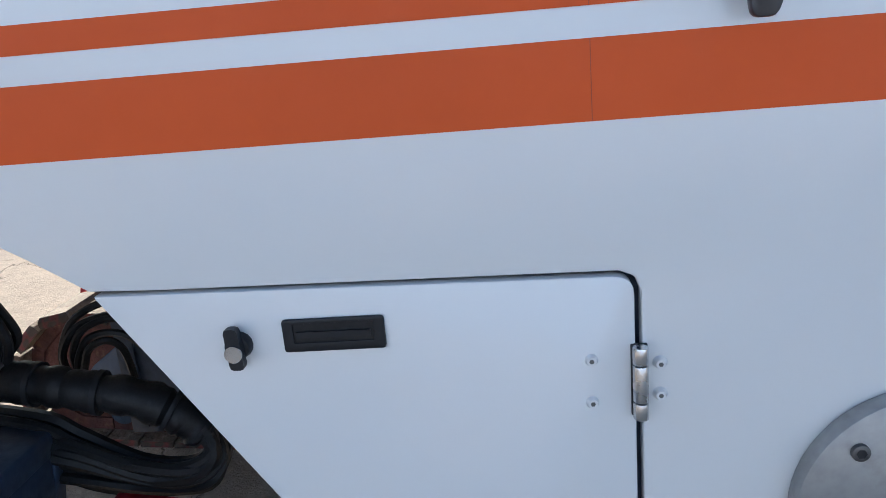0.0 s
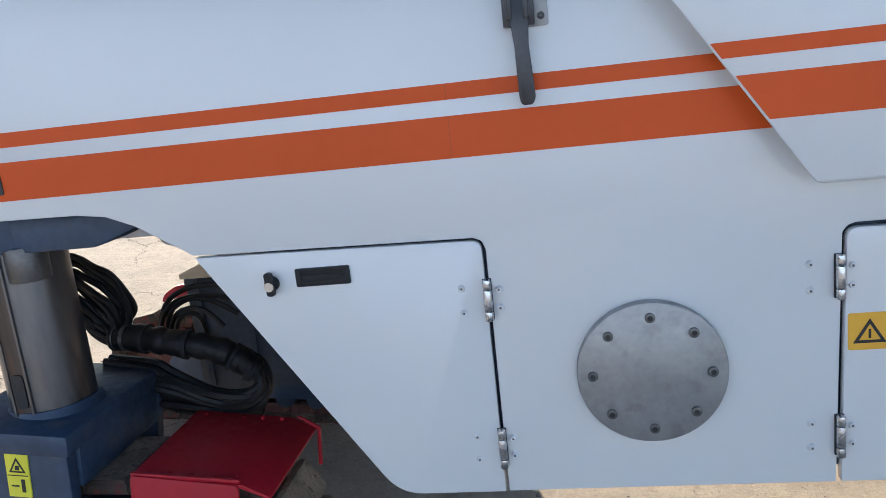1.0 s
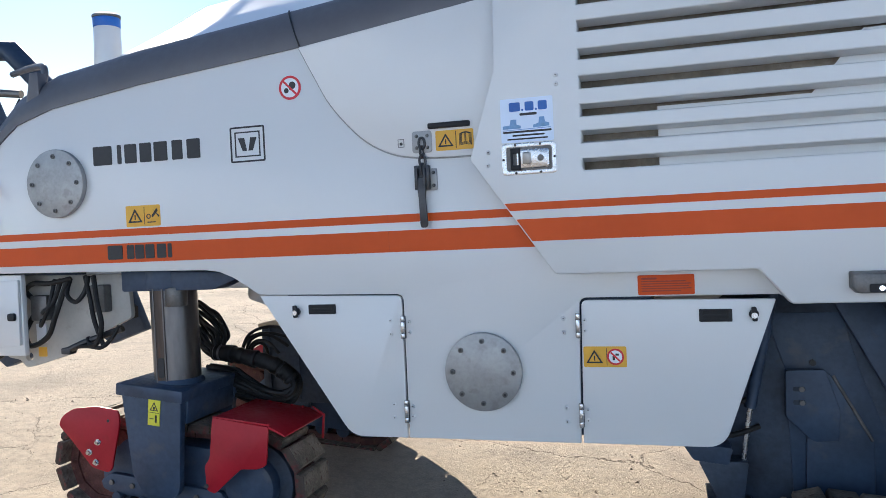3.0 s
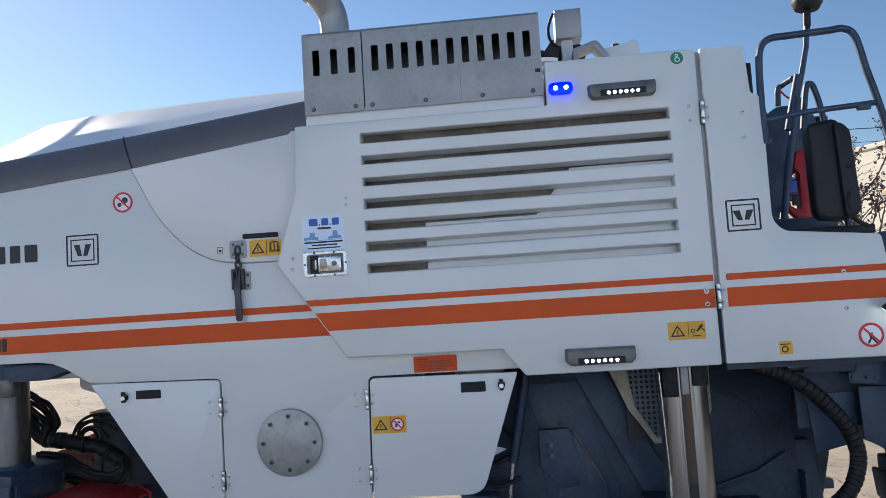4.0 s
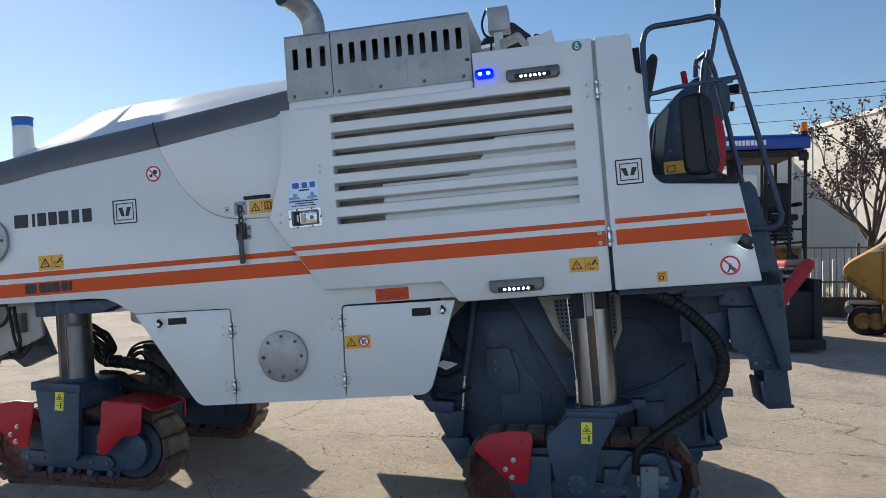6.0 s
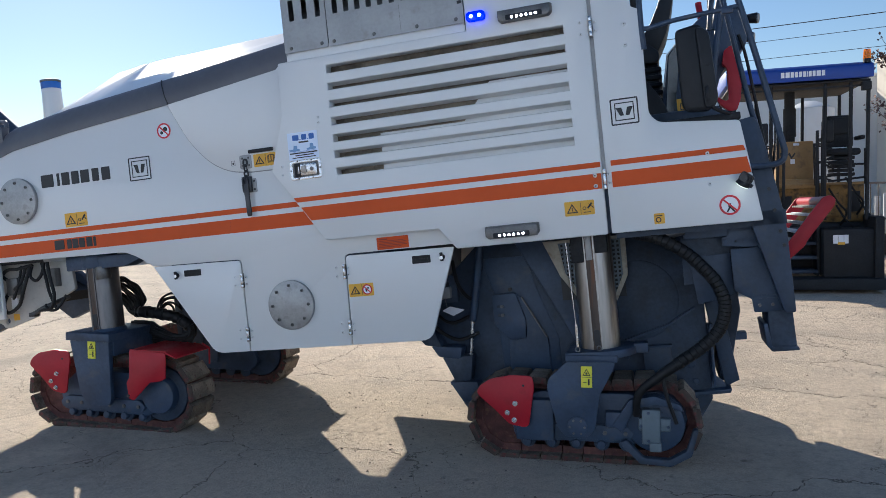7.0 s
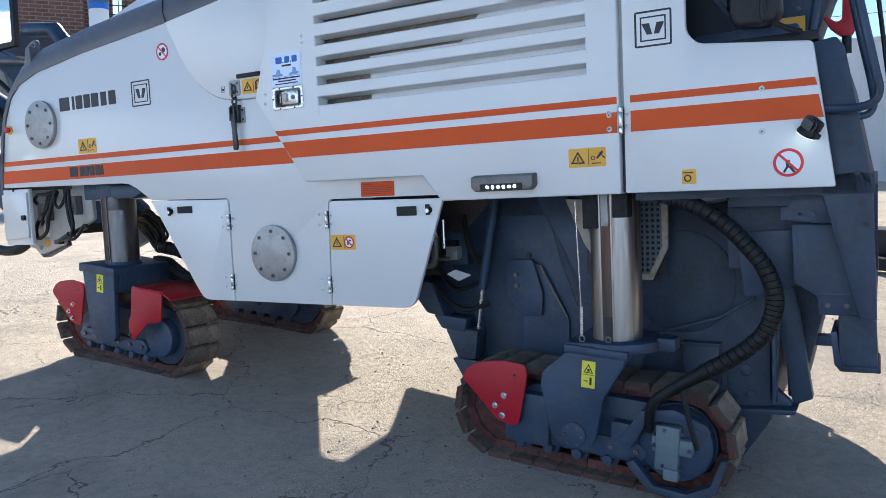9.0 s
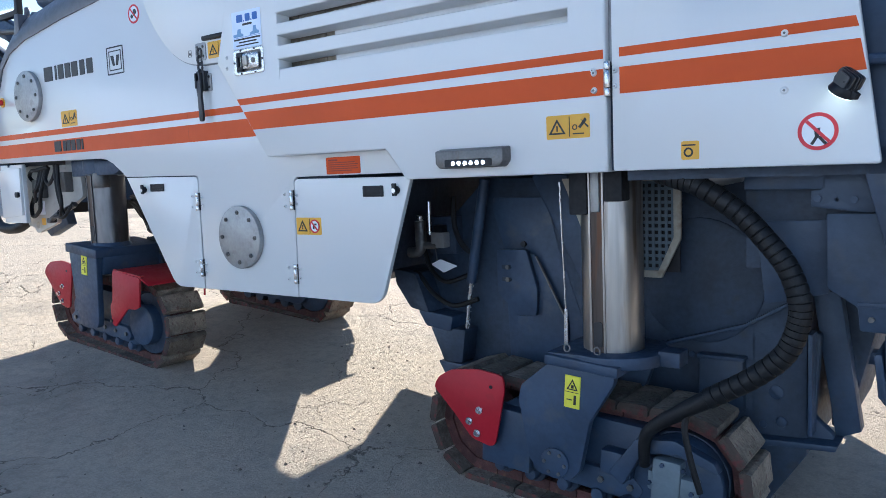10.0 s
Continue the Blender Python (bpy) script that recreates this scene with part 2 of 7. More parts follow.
# ---------------------------------------------------------------- ground
def ground_material():
    m = bpy.data.materials.new("dusty_yard_paving")
    m.use_nodes = True
    nt = m.node_tree
    p = nt.nodes["Principled BSDF"]
    tc = nt.nodes.new("ShaderNodeTexCoord")

    def node(kind, **vals):
        n = nt.nodes.new(kind)
        for k, v in vals.items():
            n.inputs[k].default_value = v
        return n

    def link(a, b):
        nt.links.new(a, b)

    def noise_at(sc, det, rough=0.55):
        n = node("ShaderNodeTexNoise", Scale=sc, Detail=det, Roughness=rough)
        link(tc.outputs["Object"], n.inputs["Vector"])
        return n

    def rng(src, a, b, c=0.0, d=1.0):
        r = nt.nodes.new("ShaderNodeMapRange")
        for i, v in enumerate((a, b, c, d)):
            r.inputs[i + 1].default_value = v
        link(src, r.inputs[0])
        return r.outputs[0]

    def mixc(fac, a, b, kind="MIX"):
        x = nt.nodes.new("ShaderNodeMix")
        x.data_type, x.blend_type = "RGBA", kind
        for sock, val in ((x.inputs[0], fac), (x.inputs[6], a), (x.inputs[7], b)):
            if isinstance(val, bpy.types.NodeSocket):
                link(val, sock)
            elif isinstance(val, float):
                sock.default_value = val
            else:
                sock.default_value = (*val, 1)
        return x.outputs[2]

    patch, mid, grit = noise_at(0.35, 5), noise_at(3.0, 8, 0.65), noise_at(75.0, 5, 0.75)
    pebble = node("ShaderNodeTexVoronoi", Scale=48.0)
    link(tc.outputs["Object"], pebble.inputs["Vector"])
    warp = noise_at(1.6, 6, 0.6)
    wv = nt.nodes.new("ShaderNodeVectorMath")
    wv.operation = "MULTIPLY_ADD"
    link(warp.outputs["Color"], wv.inputs[0])
    wv.inputs[1].default_value = (0.8, 0.8, 0.0)
    link(tc.outputs["Object"], wv.inputs[2])
    cracks = []
    for sc, wdt in ((0.55, 0.0035), (1.7, 0.006)):
        v = node("ShaderNodeTexVoronoi", Scale=sc)
        v.feature = "DISTANCE_TO_EDGE"
        link(wv.outputs[0], v.inputs["Vector"])
        cracks.append(rng(v.outputs["Distance"], 0.0, wdt, 1.0, 0.0))
    gate = rng(noise_at(0.9, 3).outputs["Fac"], 0.5, 0.6)
    second = nt.nodes.new("ShaderNodeMath")
    second.operation = "MULTIPLY"
    link(cracks[1], second.inputs[0])
    link(gate, second.inputs[1])
    crack = nt.nodes.new("ShaderNodeMath")
    crack.operation = "MAXIMUM"
    link(cracks[0], crack.inputs[0])
    link(second.outputs[0], crack.inputs[1])
    col = mixc(rng(patch.outputs["Fac"], 0.35, 0.65), (0.56, 0.472, 0.365), (0.71, 0.60, 0.475))
    col = mixc(rng(mid.outputs["Fac"], 0.35, 0.7, 0.0, 0.6), col, (0.42, 0.355, 0.285))
    col = mixc(rng(grit.outputs["Fac"], 0.44, 0.62, 0.0, 0.55), col, (0.74, 0.65, 0.54))
    col = mixc(rng(pebble.outputs["Distance"], 0.0, 0.20, 0.35, 0.0), col, (0.22, 0.185, 0.15))
    col = mixc(rng(noise_at(17.0, 6, 0.7).outputs["Fac"], 0.46, 0.64, 0.0, 0.38), col, (0.33, 0.275, 0.22))
    col = mixc(rng(noise_at(1.1, 4, 0.6).outputs["Fac"], 0.52, 0.66, 0.0, 0.45), col, (0.30, 0.26, 0.215))
    col = mixc(rng(noise_at(5.5, 3).outputs["Fac"], 0.70, 0.76, 0.0, 0.55), col, (0.10, 0.085, 0.07))
    cf = nt.nodes.new("ShaderNodeMath")
    cf.operation = "MULTIPLY"
    cf.inputs[1].default_value = 0.8
    link(crack.outputs[0], cf.inputs[0])
    col = mixc(cf.outputs[0], col, (0.085, 0.07, 0.055))
    link(col, p.inputs["Base Color"])
    p.inputs["Roughness"].default_value = 0.9
    p.inputs["Specular IOR Level"].default_value = 0.25
    h = nt.nodes.new("ShaderNodeMath")
    h.operation = "SUBTRACT"
    link(grit.outputs["Fac"], h.inputs[0])
    link(crack.outputs[0], h.inputs[1])
    h2 = nt.nodes.new("ShaderNodeMath")
    h2.operation = "ADD"
    link(h.outputs[0], h2.inputs[0])
    link(mid.outputs["Fac"], h2.inputs[1])
    b = node("ShaderNodeBump", Strength=1.0, Distance=0.022)
    link(h2.outputs[0], b.inputs["Height"])
    link(b.outputs[0], p.inputs["Normal"])
    return m


GROUND = ground_material()


def build_ground():
    bm = B()
    xs = [-1500, -200, -60, -25] + [-14 + 0.5 * i for i in range(22)] + [-3 + 0.2 * i for i in range(31)] + [3.5 + 0.5 * i for i in range(26)] + [25, 60, 200, 1500]
    ys = [-1500, -200, -60, -20] + [-8 + 0.5 * i for i in range(61)] + [30, 60, 200, 1500]
    vs = []
    for x in xs:
        row = []
        for y in ys:
            near = max(0.0, 1 - max(abs(x - 1), abs(y - 4)) / 14)
            z = 0.035 * noise.noise(Vector((x * 0.35, y * 0.35, 2.0))) * min(1.0, near * 2)
            machine = math.exp(-(((x - 0.8) / 3.0) ** 4 + ((y - 1.7) / 2.2) ** 4))
            bump = 0.041 * math.exp(-(((x + 1.12) / 0.75) ** 4)) * math.exp(-(((y - 1.75) / 1.3) ** 4))
            row.append(bm.verts.new((x, y, z * (1 - machine) + bump)))
        vs.append(row)
    for i in range(len(xs) - 1):
        for j in range(len(ys) - 1):
            bm.faces.new((vs[i][j], vs[i + 1][j], vs[i + 1][j + 1], vs[i][j + 1]))
    ob = part("ground", bm, GROUND)
    tagged(ob, "dusty tan cracked yard paving with loose grit", "ground", kind="structure")


build_ground()

# ---------------------------------------------------------------- milling machine
MACHINE = new("milling_machine")
MACHINE.matrix_world = LEVEL @ Matrix.Scale(SCALE, 4)
MACHINE.empty_display_size = 0.3
tagged(MACHINE, "white and orange road milling machine on four crawler tracks", "milling machine")
M = MACHINE
Y0, Y1, YM = 0.91, 0.82, 1.91           # side skin, raised engine cover, middle line
FAR = 2 * YM


def mir(y):
    return FAR - y


# --- front and lower side skin
NOSE = [(-2.215, 1.465), (-2.185, 1.66), (-2.15, 1.83), (-2.10, 1.98), (-2.02, 2.12), (-1.90, 2.21), (-1.68, 2.275), (-1.17, 2.345)]
TOPLINE = NOSE + [(-0.31, 2.430), (0.56, 2.548), (0.80, 2.56)]
ARCH = [(-0.86, 1.445), (-0.786, 1.435), (-0.718, 1.408), (-0.652, 1.369), (-0.582, 1.324)]
SKIN = [(0.80, 1.60), (1.655, 1.60), (1.655, 1.27), (1.63, 1.281), (0.905, 1.281), (0.889, 1.276), (0.878, 1.262), (0.864, 0.682), (0.120, 0.682),
        (0.120, 1.285), (0.113, 1.304), (0.094, 1.312), (-0.50, 1.321)] + ARCH[::-1]
skin_outline = TOPLINE + SKIN
part("side_panel", prism(B(), skin_outline, Y0, Y0 + 0.025), WHITE, M, "white painted front side panel", bevel=0.004)
far_outline = TOPLINE + [(0.80, 1.60), (1.655, 1.60), (1.655, 1.27), (1.42, 0.72), (1.36, 0.69), (-0.12, 0.69), (-0.16, 0.71), (-0.53, 1.321)] + ARCH[::-1]
part("side_panel", prism(B(), far_outline, mir(Y0) - 0.025, mir(Y0)), WHITE, M, bevel=0.004)
core = [(x + (0.05 if x < -1.5 else 0.0), z - 0.03) for x, z in TOPLINE] + [(0.80, 1.25), (-0.60, 1.36), (-0.80, 1.46), (-2.14, 1.49)]
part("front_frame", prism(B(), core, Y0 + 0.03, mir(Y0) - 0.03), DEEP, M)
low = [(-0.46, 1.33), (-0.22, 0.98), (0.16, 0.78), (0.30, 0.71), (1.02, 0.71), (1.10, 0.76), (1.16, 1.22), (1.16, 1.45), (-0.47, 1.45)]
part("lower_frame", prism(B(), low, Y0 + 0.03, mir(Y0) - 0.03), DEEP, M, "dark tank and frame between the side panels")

# --- service doors
D1 = rounded([(-0.577, 1.318), (0.112, 1.306), (0.112, 0.682), (-0.150, 0.682)], [0.0, 0.026, 0.004, 0.06], 5)
D2 = rounded([(0.886, 1.271), (1.622, 1.264), (1.418, 0.684), (0.874, 0.684)], [0.026, 0.01, 0.07, 0.004], 5)
door_a = part("service_door", prism(B(), D1, Y0 - 0.002, Y0 + 0.022), WHITE, M, "white service door with slanted edge", bevel=0.003)
door_b = part("service_door", prism(B(), D2, Y0 - 0.002, Y0 + 0.022), WHITE, M, "white service door with warning label", bevel=0.003)


def recess_handle(x0, x1, z0, z1, y, parent):
    h = part("handle", holed(B(), rounded(rect(x0, x1, z0, z1), 0.004, 2), [rect(x0 + 0.014, x1 - 0.014, z0 + 0.012, z1 - 0.006)], y - 0.006, y + 0.0), BLACK, parent, "black recessed grip", bevel=0.0015)
    part("grip", prism(B(), rect(x0 + 0.014, x1 - 0.014, z0 + 0.012, z1 - 0.006), y - 0.0035, y - 0.001), RUBBER, h)
    part("lip", box(B(), x0 + 0.018, x1 - 0.018, y - 0.007, y - 0.003, (z0 + z1) / 2 - 0.003, (z0 + z1) / 2 + 0.005), BLACK, h)


def turn_lock(x, z, y, parent):
    k = part("lock", cyl(B(), (x, y, z), (x, y - 0.014, z), 0.019, 0.016, 16), BLACK, parent, "black turn lock", bevel=0.002)
    part("knob", prism(B(), rounded([(x - 0.008, z - 0.026), (x + 0.011, z - 0.026), (x + 0.008, z + 0.03), (x - 0.01, z + 0.03)], 0.006, 2), y - 0.026, y - 0.013), BLACK, k)
    part("key_plate", cyl(B(), (x, y - 0.026, z - 0.003), (x, y - 0.029, z - 0.003), 0.0115, n=14), STEEL, k)


def pin_hinge(x, z, h, y, parent, near=0.026, r=0.0098):
    g = part("hinge", box(B(), x - 0.0105, x + 0.0105, y - 0.004, y + 0.002, z - h / 2, z + h / 2), INK, parent, "steel barrel hinge", bevel=0.0015)
    bm = B()
    for a, b in ((-0.5, -0.27), (-0.25, 0.25), (0.27, 0.5)):
        cyl(bm, (x, y - 0.012, z + a * h), (x, y - 0.012, z + b * h), r, n=12)
    part("pin", bm, STEEL, g, bevel=0.001)
    for sx in (-1, 1):
        for sz in (-1, 1):
            bx, bz = x + (near if sx > 0 else -0.059), z + sz * h * (0.22 if sx > 0 else 0.3)
            bolt("screw", bx, bz, y, 0.0095, 0.007, WHITE, g)


def bolt(name, x, z, y, r, h, material, parent):
    b = part(name, cyl(B(), (x, y + 0.001, z), (x, y - h, z), r, r * 0.62, 12), material, parent)
    part("socket", cyl(B(), (x, y - h - 0.0004, z), (x, y - h + 0.001, z), r * 0.34, n=6), DULL, b)
    return b


recess_handle(-0.332, -0.200, 1.230, 1.274, Y0 - 0.002, door_a)
turn_lock(-0.392, 1.243, Y0 - 0.002, door_a)
recess_handle(1.340, 1.462, 1.178, 1.228, Y0 - 0.002, door_b)
turn_lock(1.540, 1.206, Y0 - 0.002, door_b)
for z in (1.168, 0.80):
    pin_hinge(0.116, z, 0.098, Y0 - 0.001, door_a)
    pin_hinge(0.870, z, 0.098, Y0 - 0.001, door_b)


# --- round bolted covers
def round_cover(cx, cz, r, label):
    c = part("round_cover", prism(B(), disc(cx, cz, r, 56), Y0 - 0.030, Y0 + 0.001), ZINC, M, label, bevel=0.005)
    for i in range(8):
        a = radians(22.5 + 45 * i + 67)
        x, z = cx + r * 0.79 * math.cos(a), cz + r * 0.79 * math.sin(a)
        b = part("bolt", cyl(B(), (x, Y0 - 0.029, z), (x, Y0 - 0.037, z), 0.0115, n=14), DULL, c, bevel=0.0015)
        part("socket", cyl(B(), (x, Y0 - 0.0365, z), (x, Y0 - 0.0375, z), 0.0065, n=6), INK, b)


round_cover(0.468, 0.978, 0.166, "brushed zinc round cover with eight bolts")
round_cover(-1.668, 1.900, 0.170, "brushed zinc round cover with eight bolts")

# --- orange stripes
for z0, z1 in ((1.624, 1.659), (1.496, 1.589)):
    xl = -2.19 + (1.655 - z1) * -0.2
    part("stripe", prism(B(), [(xl - 0.012, z0), (0.78, z0), (0.78, z1), (xl + 0.004, z1)], Y0 - 0.002, Y0 + 0.001), ORANGE, M, "orange stripe along the side panel")

for z0, z1 in ((1.624, 1.659), (1.496, 1.589)):
    part("panel_joint", box(B(), 0.0668, 0.0676, Y0 - 0.0023, Y0 + 0.001, z0, z1), mat("joint_brown", (0.30, 0.05, 0.012), 0.5), M)

# --- grey hood along the upper edge
up = [(-2.275, 1.455), (-2.255, 1.66), (-2.225, 1.86), (-2.17, 2.04), (-2.07, 2.23), (-1.92, 2.37), (-1.70, 2.455), (-1.20, 2.530), (-0.31, 2.625), (0.66, 2.735)]
lowl = [(-2.220, 1.455), (-2.19, 1.66), (-2.155, 1.83), (-2.105, 1.98), (-2.022, 2.12), (-1.90, 2.208), (-1.68, 2.273), (-1.17, 2.343), (-0.31, 2.428), (0.66, 2.556)]


def hood_side(y_out, y_top, sgn):
    bm = B()
    rows = []
    for (ux, uz), (lx, lz) in zip(up, lowl):
        rows.append([bm.verts.new((lx, y_out, lz)), bm.verts.new((lx * 0.7 + ux * 0.3, y_out - sgn * 0.004, lz * 0.7 + uz * 0.3)),
                     bm.verts.new((lx * 0.15 + ux * 0.85, y_top - sgn * 0.035, lz * 0.15 + uz * 0.85)), bm.verts.new((ux, y_top, uz)),
                     bm.verts.new((ux, y_top + sgn * 0.05, uz - 0.004)), bm.verts.new((lx, y_out + sgn * 0.05, lz + 0.0))])
    for a, b in zip(rows, rows[1:]):
        for i in range(6):
            bm.faces.new((a[i], a[(i + 1) % 6], b[(i + 1) % 6], b[i]))
    bm.faces.new(rows[0])
    bm.faces.new(rows[-1][::-1])
    return bm


hood = part("hood", hood_side(Y0 - 0.008, 0.985, 1), HOOD, M, "dark grey hood along the upper edge")
part("hood", hood_side(mir(Y0) + 0.008, mir(0.985), -1), HOOD, M)
bm = B()
prism(bm, up + [(0.66, 2.70), (-0.31, 2.59), (-1.2, 2.495), (-1.7, 2.42), (-1.9, 2.335), (-2.04, 2.21), (-2.14, 2.03), (-2.195, 1.86), (-2.225, 1.66), (-2.245, 1.455)], 1.035, mir(1.035))
part("hood_top", bm, HOOD, M, "dark grey hood top and nose")
part("hood_seam", tube(B(), curve([(-0.31, 0.897, 2.43), (-0.335, 0.903, 2.50), (-0.375, 0.945, 2.585), (-0.39, 0.975, 2.617)]), 0.004, 6), INK, hood)

# --- flap over the tank with its curved edge
flap = curve([(-0.315, 0, 2.425), (-0.249, 0, 2.295), (-0.171, 0, 2.155), (-0.037, 0, 2.005), (0.099, 0, 1.925), (0.237, 0, 1.897), (0.35, 0, 1.892), (0.50, 0, 1.890)], 5)
bm = prism(B(), [(p.x, p.z) for p in flap] + [(0.62, 1.90), (0.62, 2.552), (0.55, 2.553), (0.535, 2.537)], Y0 - 0.016, Y0 + 0.001)
# thin grey tube that draws the shadow line along the flap's edge
part("flap_seal", tube(B(), [(p.x - 0.003, Y0 - 0.002, p.z - 0.003) for p in flap], 0.003, 6), ZINC, M)
part("tank_flap", bm, WHITE, M, "white flap with a curved lower edge", bevel=0.004)
part("flap_grip", box(B(), 0.275, 0.458, Y0 - 0.035, Y0 - 0.008, 2.013, 2.037), BLACK, M, "black rubber grip bar", bevel=0.006)

# --- chain latch below the flap
pl = part("latch_plate", prism(B(), rounded(rect(0.200, 0.288, 1.915, 2.008), 0.014, 3), Y0 - 0.021, Y0 - 0.014), GALV, M, "grey latch plate with four bolts", bevel=0.0015)
for bx in (0.220, 0.268):
    for bz in (1.937, 1.987):
        bolt("bolt", bx, bz, Y0 - 0.021, 0.0085, 0.006, DULL, pl)
chain = part("chain_latch", prism(B(), rect(0.206, 0.272, 1.758, 1.862), Y0 - 0.03, Y0 + 0.001), GUN, M, "dull steel chain latch with lever", bevel=0.003)
part("side_plate", prism(B(), rounded(rect(0.240, 0.300, 1.755, 1.848), 0.006, 2), Y0 - 0.008, Y0 + 0.001), GALV, chain, bevel=0.0015)
for i, z in enumerate((1.955, 1.918, 1.880, 1.845)):
    bm = B()
    ring = [(0.245 + (0.012 if i % 2 == 0 else 0.004) * math.cos(a), Y0 - 0.028 + (0.004 if i % 2 == 0 else 0.012) * math.cos(a), z + 0.024 * math.sin(a)) for a in [2 * math.pi * k / 14 for k in range(15)]]
    tube(bm, ring, 0.0062, 6)
    part("link", bm, GUN, chain)
part("lever", prism(B(), rounded([(0.216, 1.81), (0.262, 1.81), (0.256, 1.72), (0.262, 1.61), (0.255, 1.596), (0.232, 1.596), (0.228, 1.61), (0.226, 1.72)], 0.006, 2), Y0 - 0.046, Y0 - 0.03), GUN, chain, bevel=0.003)
part("cheek", prism(B(), rect(0.216, 0.226, 1.77, 1.85), Y0 - 0.05, Y0 - 0.02), GUN, chain, bevel=0.002)
part("cheek", prism(B(), rect(0.250, 0.260, 1.77, 1.85), Y0 - 0.05, Y0 - 0.02), GUN, chain, bevel=0.002)
for bz in (1.775, 1.83):
    bolt("bolt", 0.285, bz, Y0 - 0.008, 0.0085, 0.006, GUN, chain)

# --- engine cover with louvres
EC = [(0.588, 2.555), (0.578, 2.215), (0.465, 1.865), (0.797, 1.384), (1.558, 1.383), (1.664, 1.251), (2.578, 1.253), (2.578, 2.770), (1.856, 2.770), (1.856, 2.555)]
cbm = holed(B(), EC, [rect(0.923, 2.433, 1.793, 2.493)], Y1, Y0 + 0.0)
for v in cbm.verts:                      # the front edge is undercut
    if v.co.y > Y1 + 0.01 and v.co.x < 0.81 and v.co.z > 1.30:
        v.co.x += 0.075
cover = part("engine_cover", cbm, WHITE, M, "white raised engine cover with louvres", bevel=0.009, seg=3)
tops = (2.492, 2.377, 2.266, 2.160, 2.050, 1.946, 1.837)
bots = (2.441, 2.335, 2.226, 2.112, 2.003, 1.900, 1.793)
for i in range(6):
    zt, zb = bots[i], tops[i + 1]
    sl = B()
    prism_x(sl, [(Y1 - 0.001, zt - 0.004), (Y1 + 0.004, zt), (Y1 + 0.020, zt + 0.002), (Y1 + 0.085, zt + 0.012), (Y1 + 0.085, zb - 0.008), (Y1 + 0.010, zb), (Y1 + 0.002, zb + 0.001), (Y1 - 0.001, zb + 0.005)], 0.915, 2.441)
    part("louvre_slat", sl, WHITE, cover)
part("blanking_plate", prism(B(), [(2.45, 2.252), (1.950, 2.252), (1.770, 2.030), (1.214, 2.030), (1.214, 1.76), (2.45, 1.76)], 0.910, 0.916), WHITE, cover, "white blanking plate behind the louvres")
part("radiator_screen", box(B(), 0.66, 2.50, 0.930, 0.945, 1.70, 2.55), CORE, cover, "dusty brown mesh screen")
for i in range(9):
    x = 0.95 + i * 0.18
    part("screen_bar", box(B(), x, x + 0.012, 0.922, 0.930, 1.75, 2.5), CORE, cover)
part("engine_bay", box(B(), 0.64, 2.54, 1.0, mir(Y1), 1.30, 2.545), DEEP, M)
part("top_box", box(B(), 1.870, 2.555, Y0 + 0.005, 2.3, 2.50, 2.768), WHITE, M, bevel=0.008)
part("far_cover", prism(B(), EC, mir(Y0), mir(Y1)), WHITE, M, bevel=0.008)
# a narrow vertical fold at the left end of the louvres
part("fold", box(B(), 0.919, 0.926, Y1 - 0.002, Y1 + 0.003, 1.742, 1.80), WHITE, cover)

# --- rear side cover
RC = rounded([(2.600, 2.768), (2.806, 2.766), (2.820, 2.532), (2.870, 2.508), (2.866, 1.915), (2.915, 1.860), (3.345, 1.818), (3.385, 1.520), (3.421, 1.251), (2.600, 1.256)],
             [0.008, 0.01, 0.01, 0.02, 0.045, 0.03, 0.02, 0.0, 0.012, 0.008], 4)
rear = part("rear_cover", prism(B(), RC, Y1, Y1 + 0.035), WHITE, M, "white rear side cover with notch", bevel=0.006, seg=2)
# strips tone the gap: lit grey above, shade dark below, put in by colour
part("gap_post", box(B(), 2.566, 2.614, Y1 + 0.03, Y1 + 0.06, 1.63, 2.76), GALV, M)
part("gap_post", box(B(), 2.566, 2.614, Y1 + 0.04, Y1 + 0.07, 1.26, 1.625), DEEP, M)
part("far_rear_cover", prism(B(), RC, mir(Y1) - 0.035, mir(Y1)), WHITE, M, bevel=0.006)
part("rear_return", box(B(), 2.60, 2.79, Y1 + 0.035, 2.3, 2.2, 2.765), WHITE, M, bevel=0.006)
for z, h in ((2.455, 0.115), (1.574, 0.118)):
    pin_hinge(2.589, z, h, Y1 - 0.001, rear, 0.024, 0.011)
for bx, bz in ((2.775, 2.44), (2.772, 2.32), (3.16, 1.652), (3.16, 1.482)):
    bolt("screw", bx, bz, Y1, 0.013, 0.007, WHITE, rear)

# stripes on the raised covers
for z0, z1 in ((1.646, 1.677), (1.521, 1.611)):
    def edge_x(z):
        return 0.797 + (1.384 - z) * (0.797 - 0.465) / (1.865 - 1.384)
    part("stripe", prism(B(), [(edge_x(z0) + 0.010, z0), (2.570, z0), (2.570, z1), (edge_x(z1) + 0.010, z1)], Y1 - 0.002, Y1 + 0.001), ORANGE, cover, "orange stripe")
    part("stripe", prism(B(), [(2.630, z0), (3.384 - (z0 - 1.515) * 0.17 - 0.002, z0), (3.384 - (z1 - 1.515) * 0.19 - 0.002, z1), (2.630, z1)], Y1 - 0.002, Y1 + 0.001), ORANGE, rear, "orange stripe")


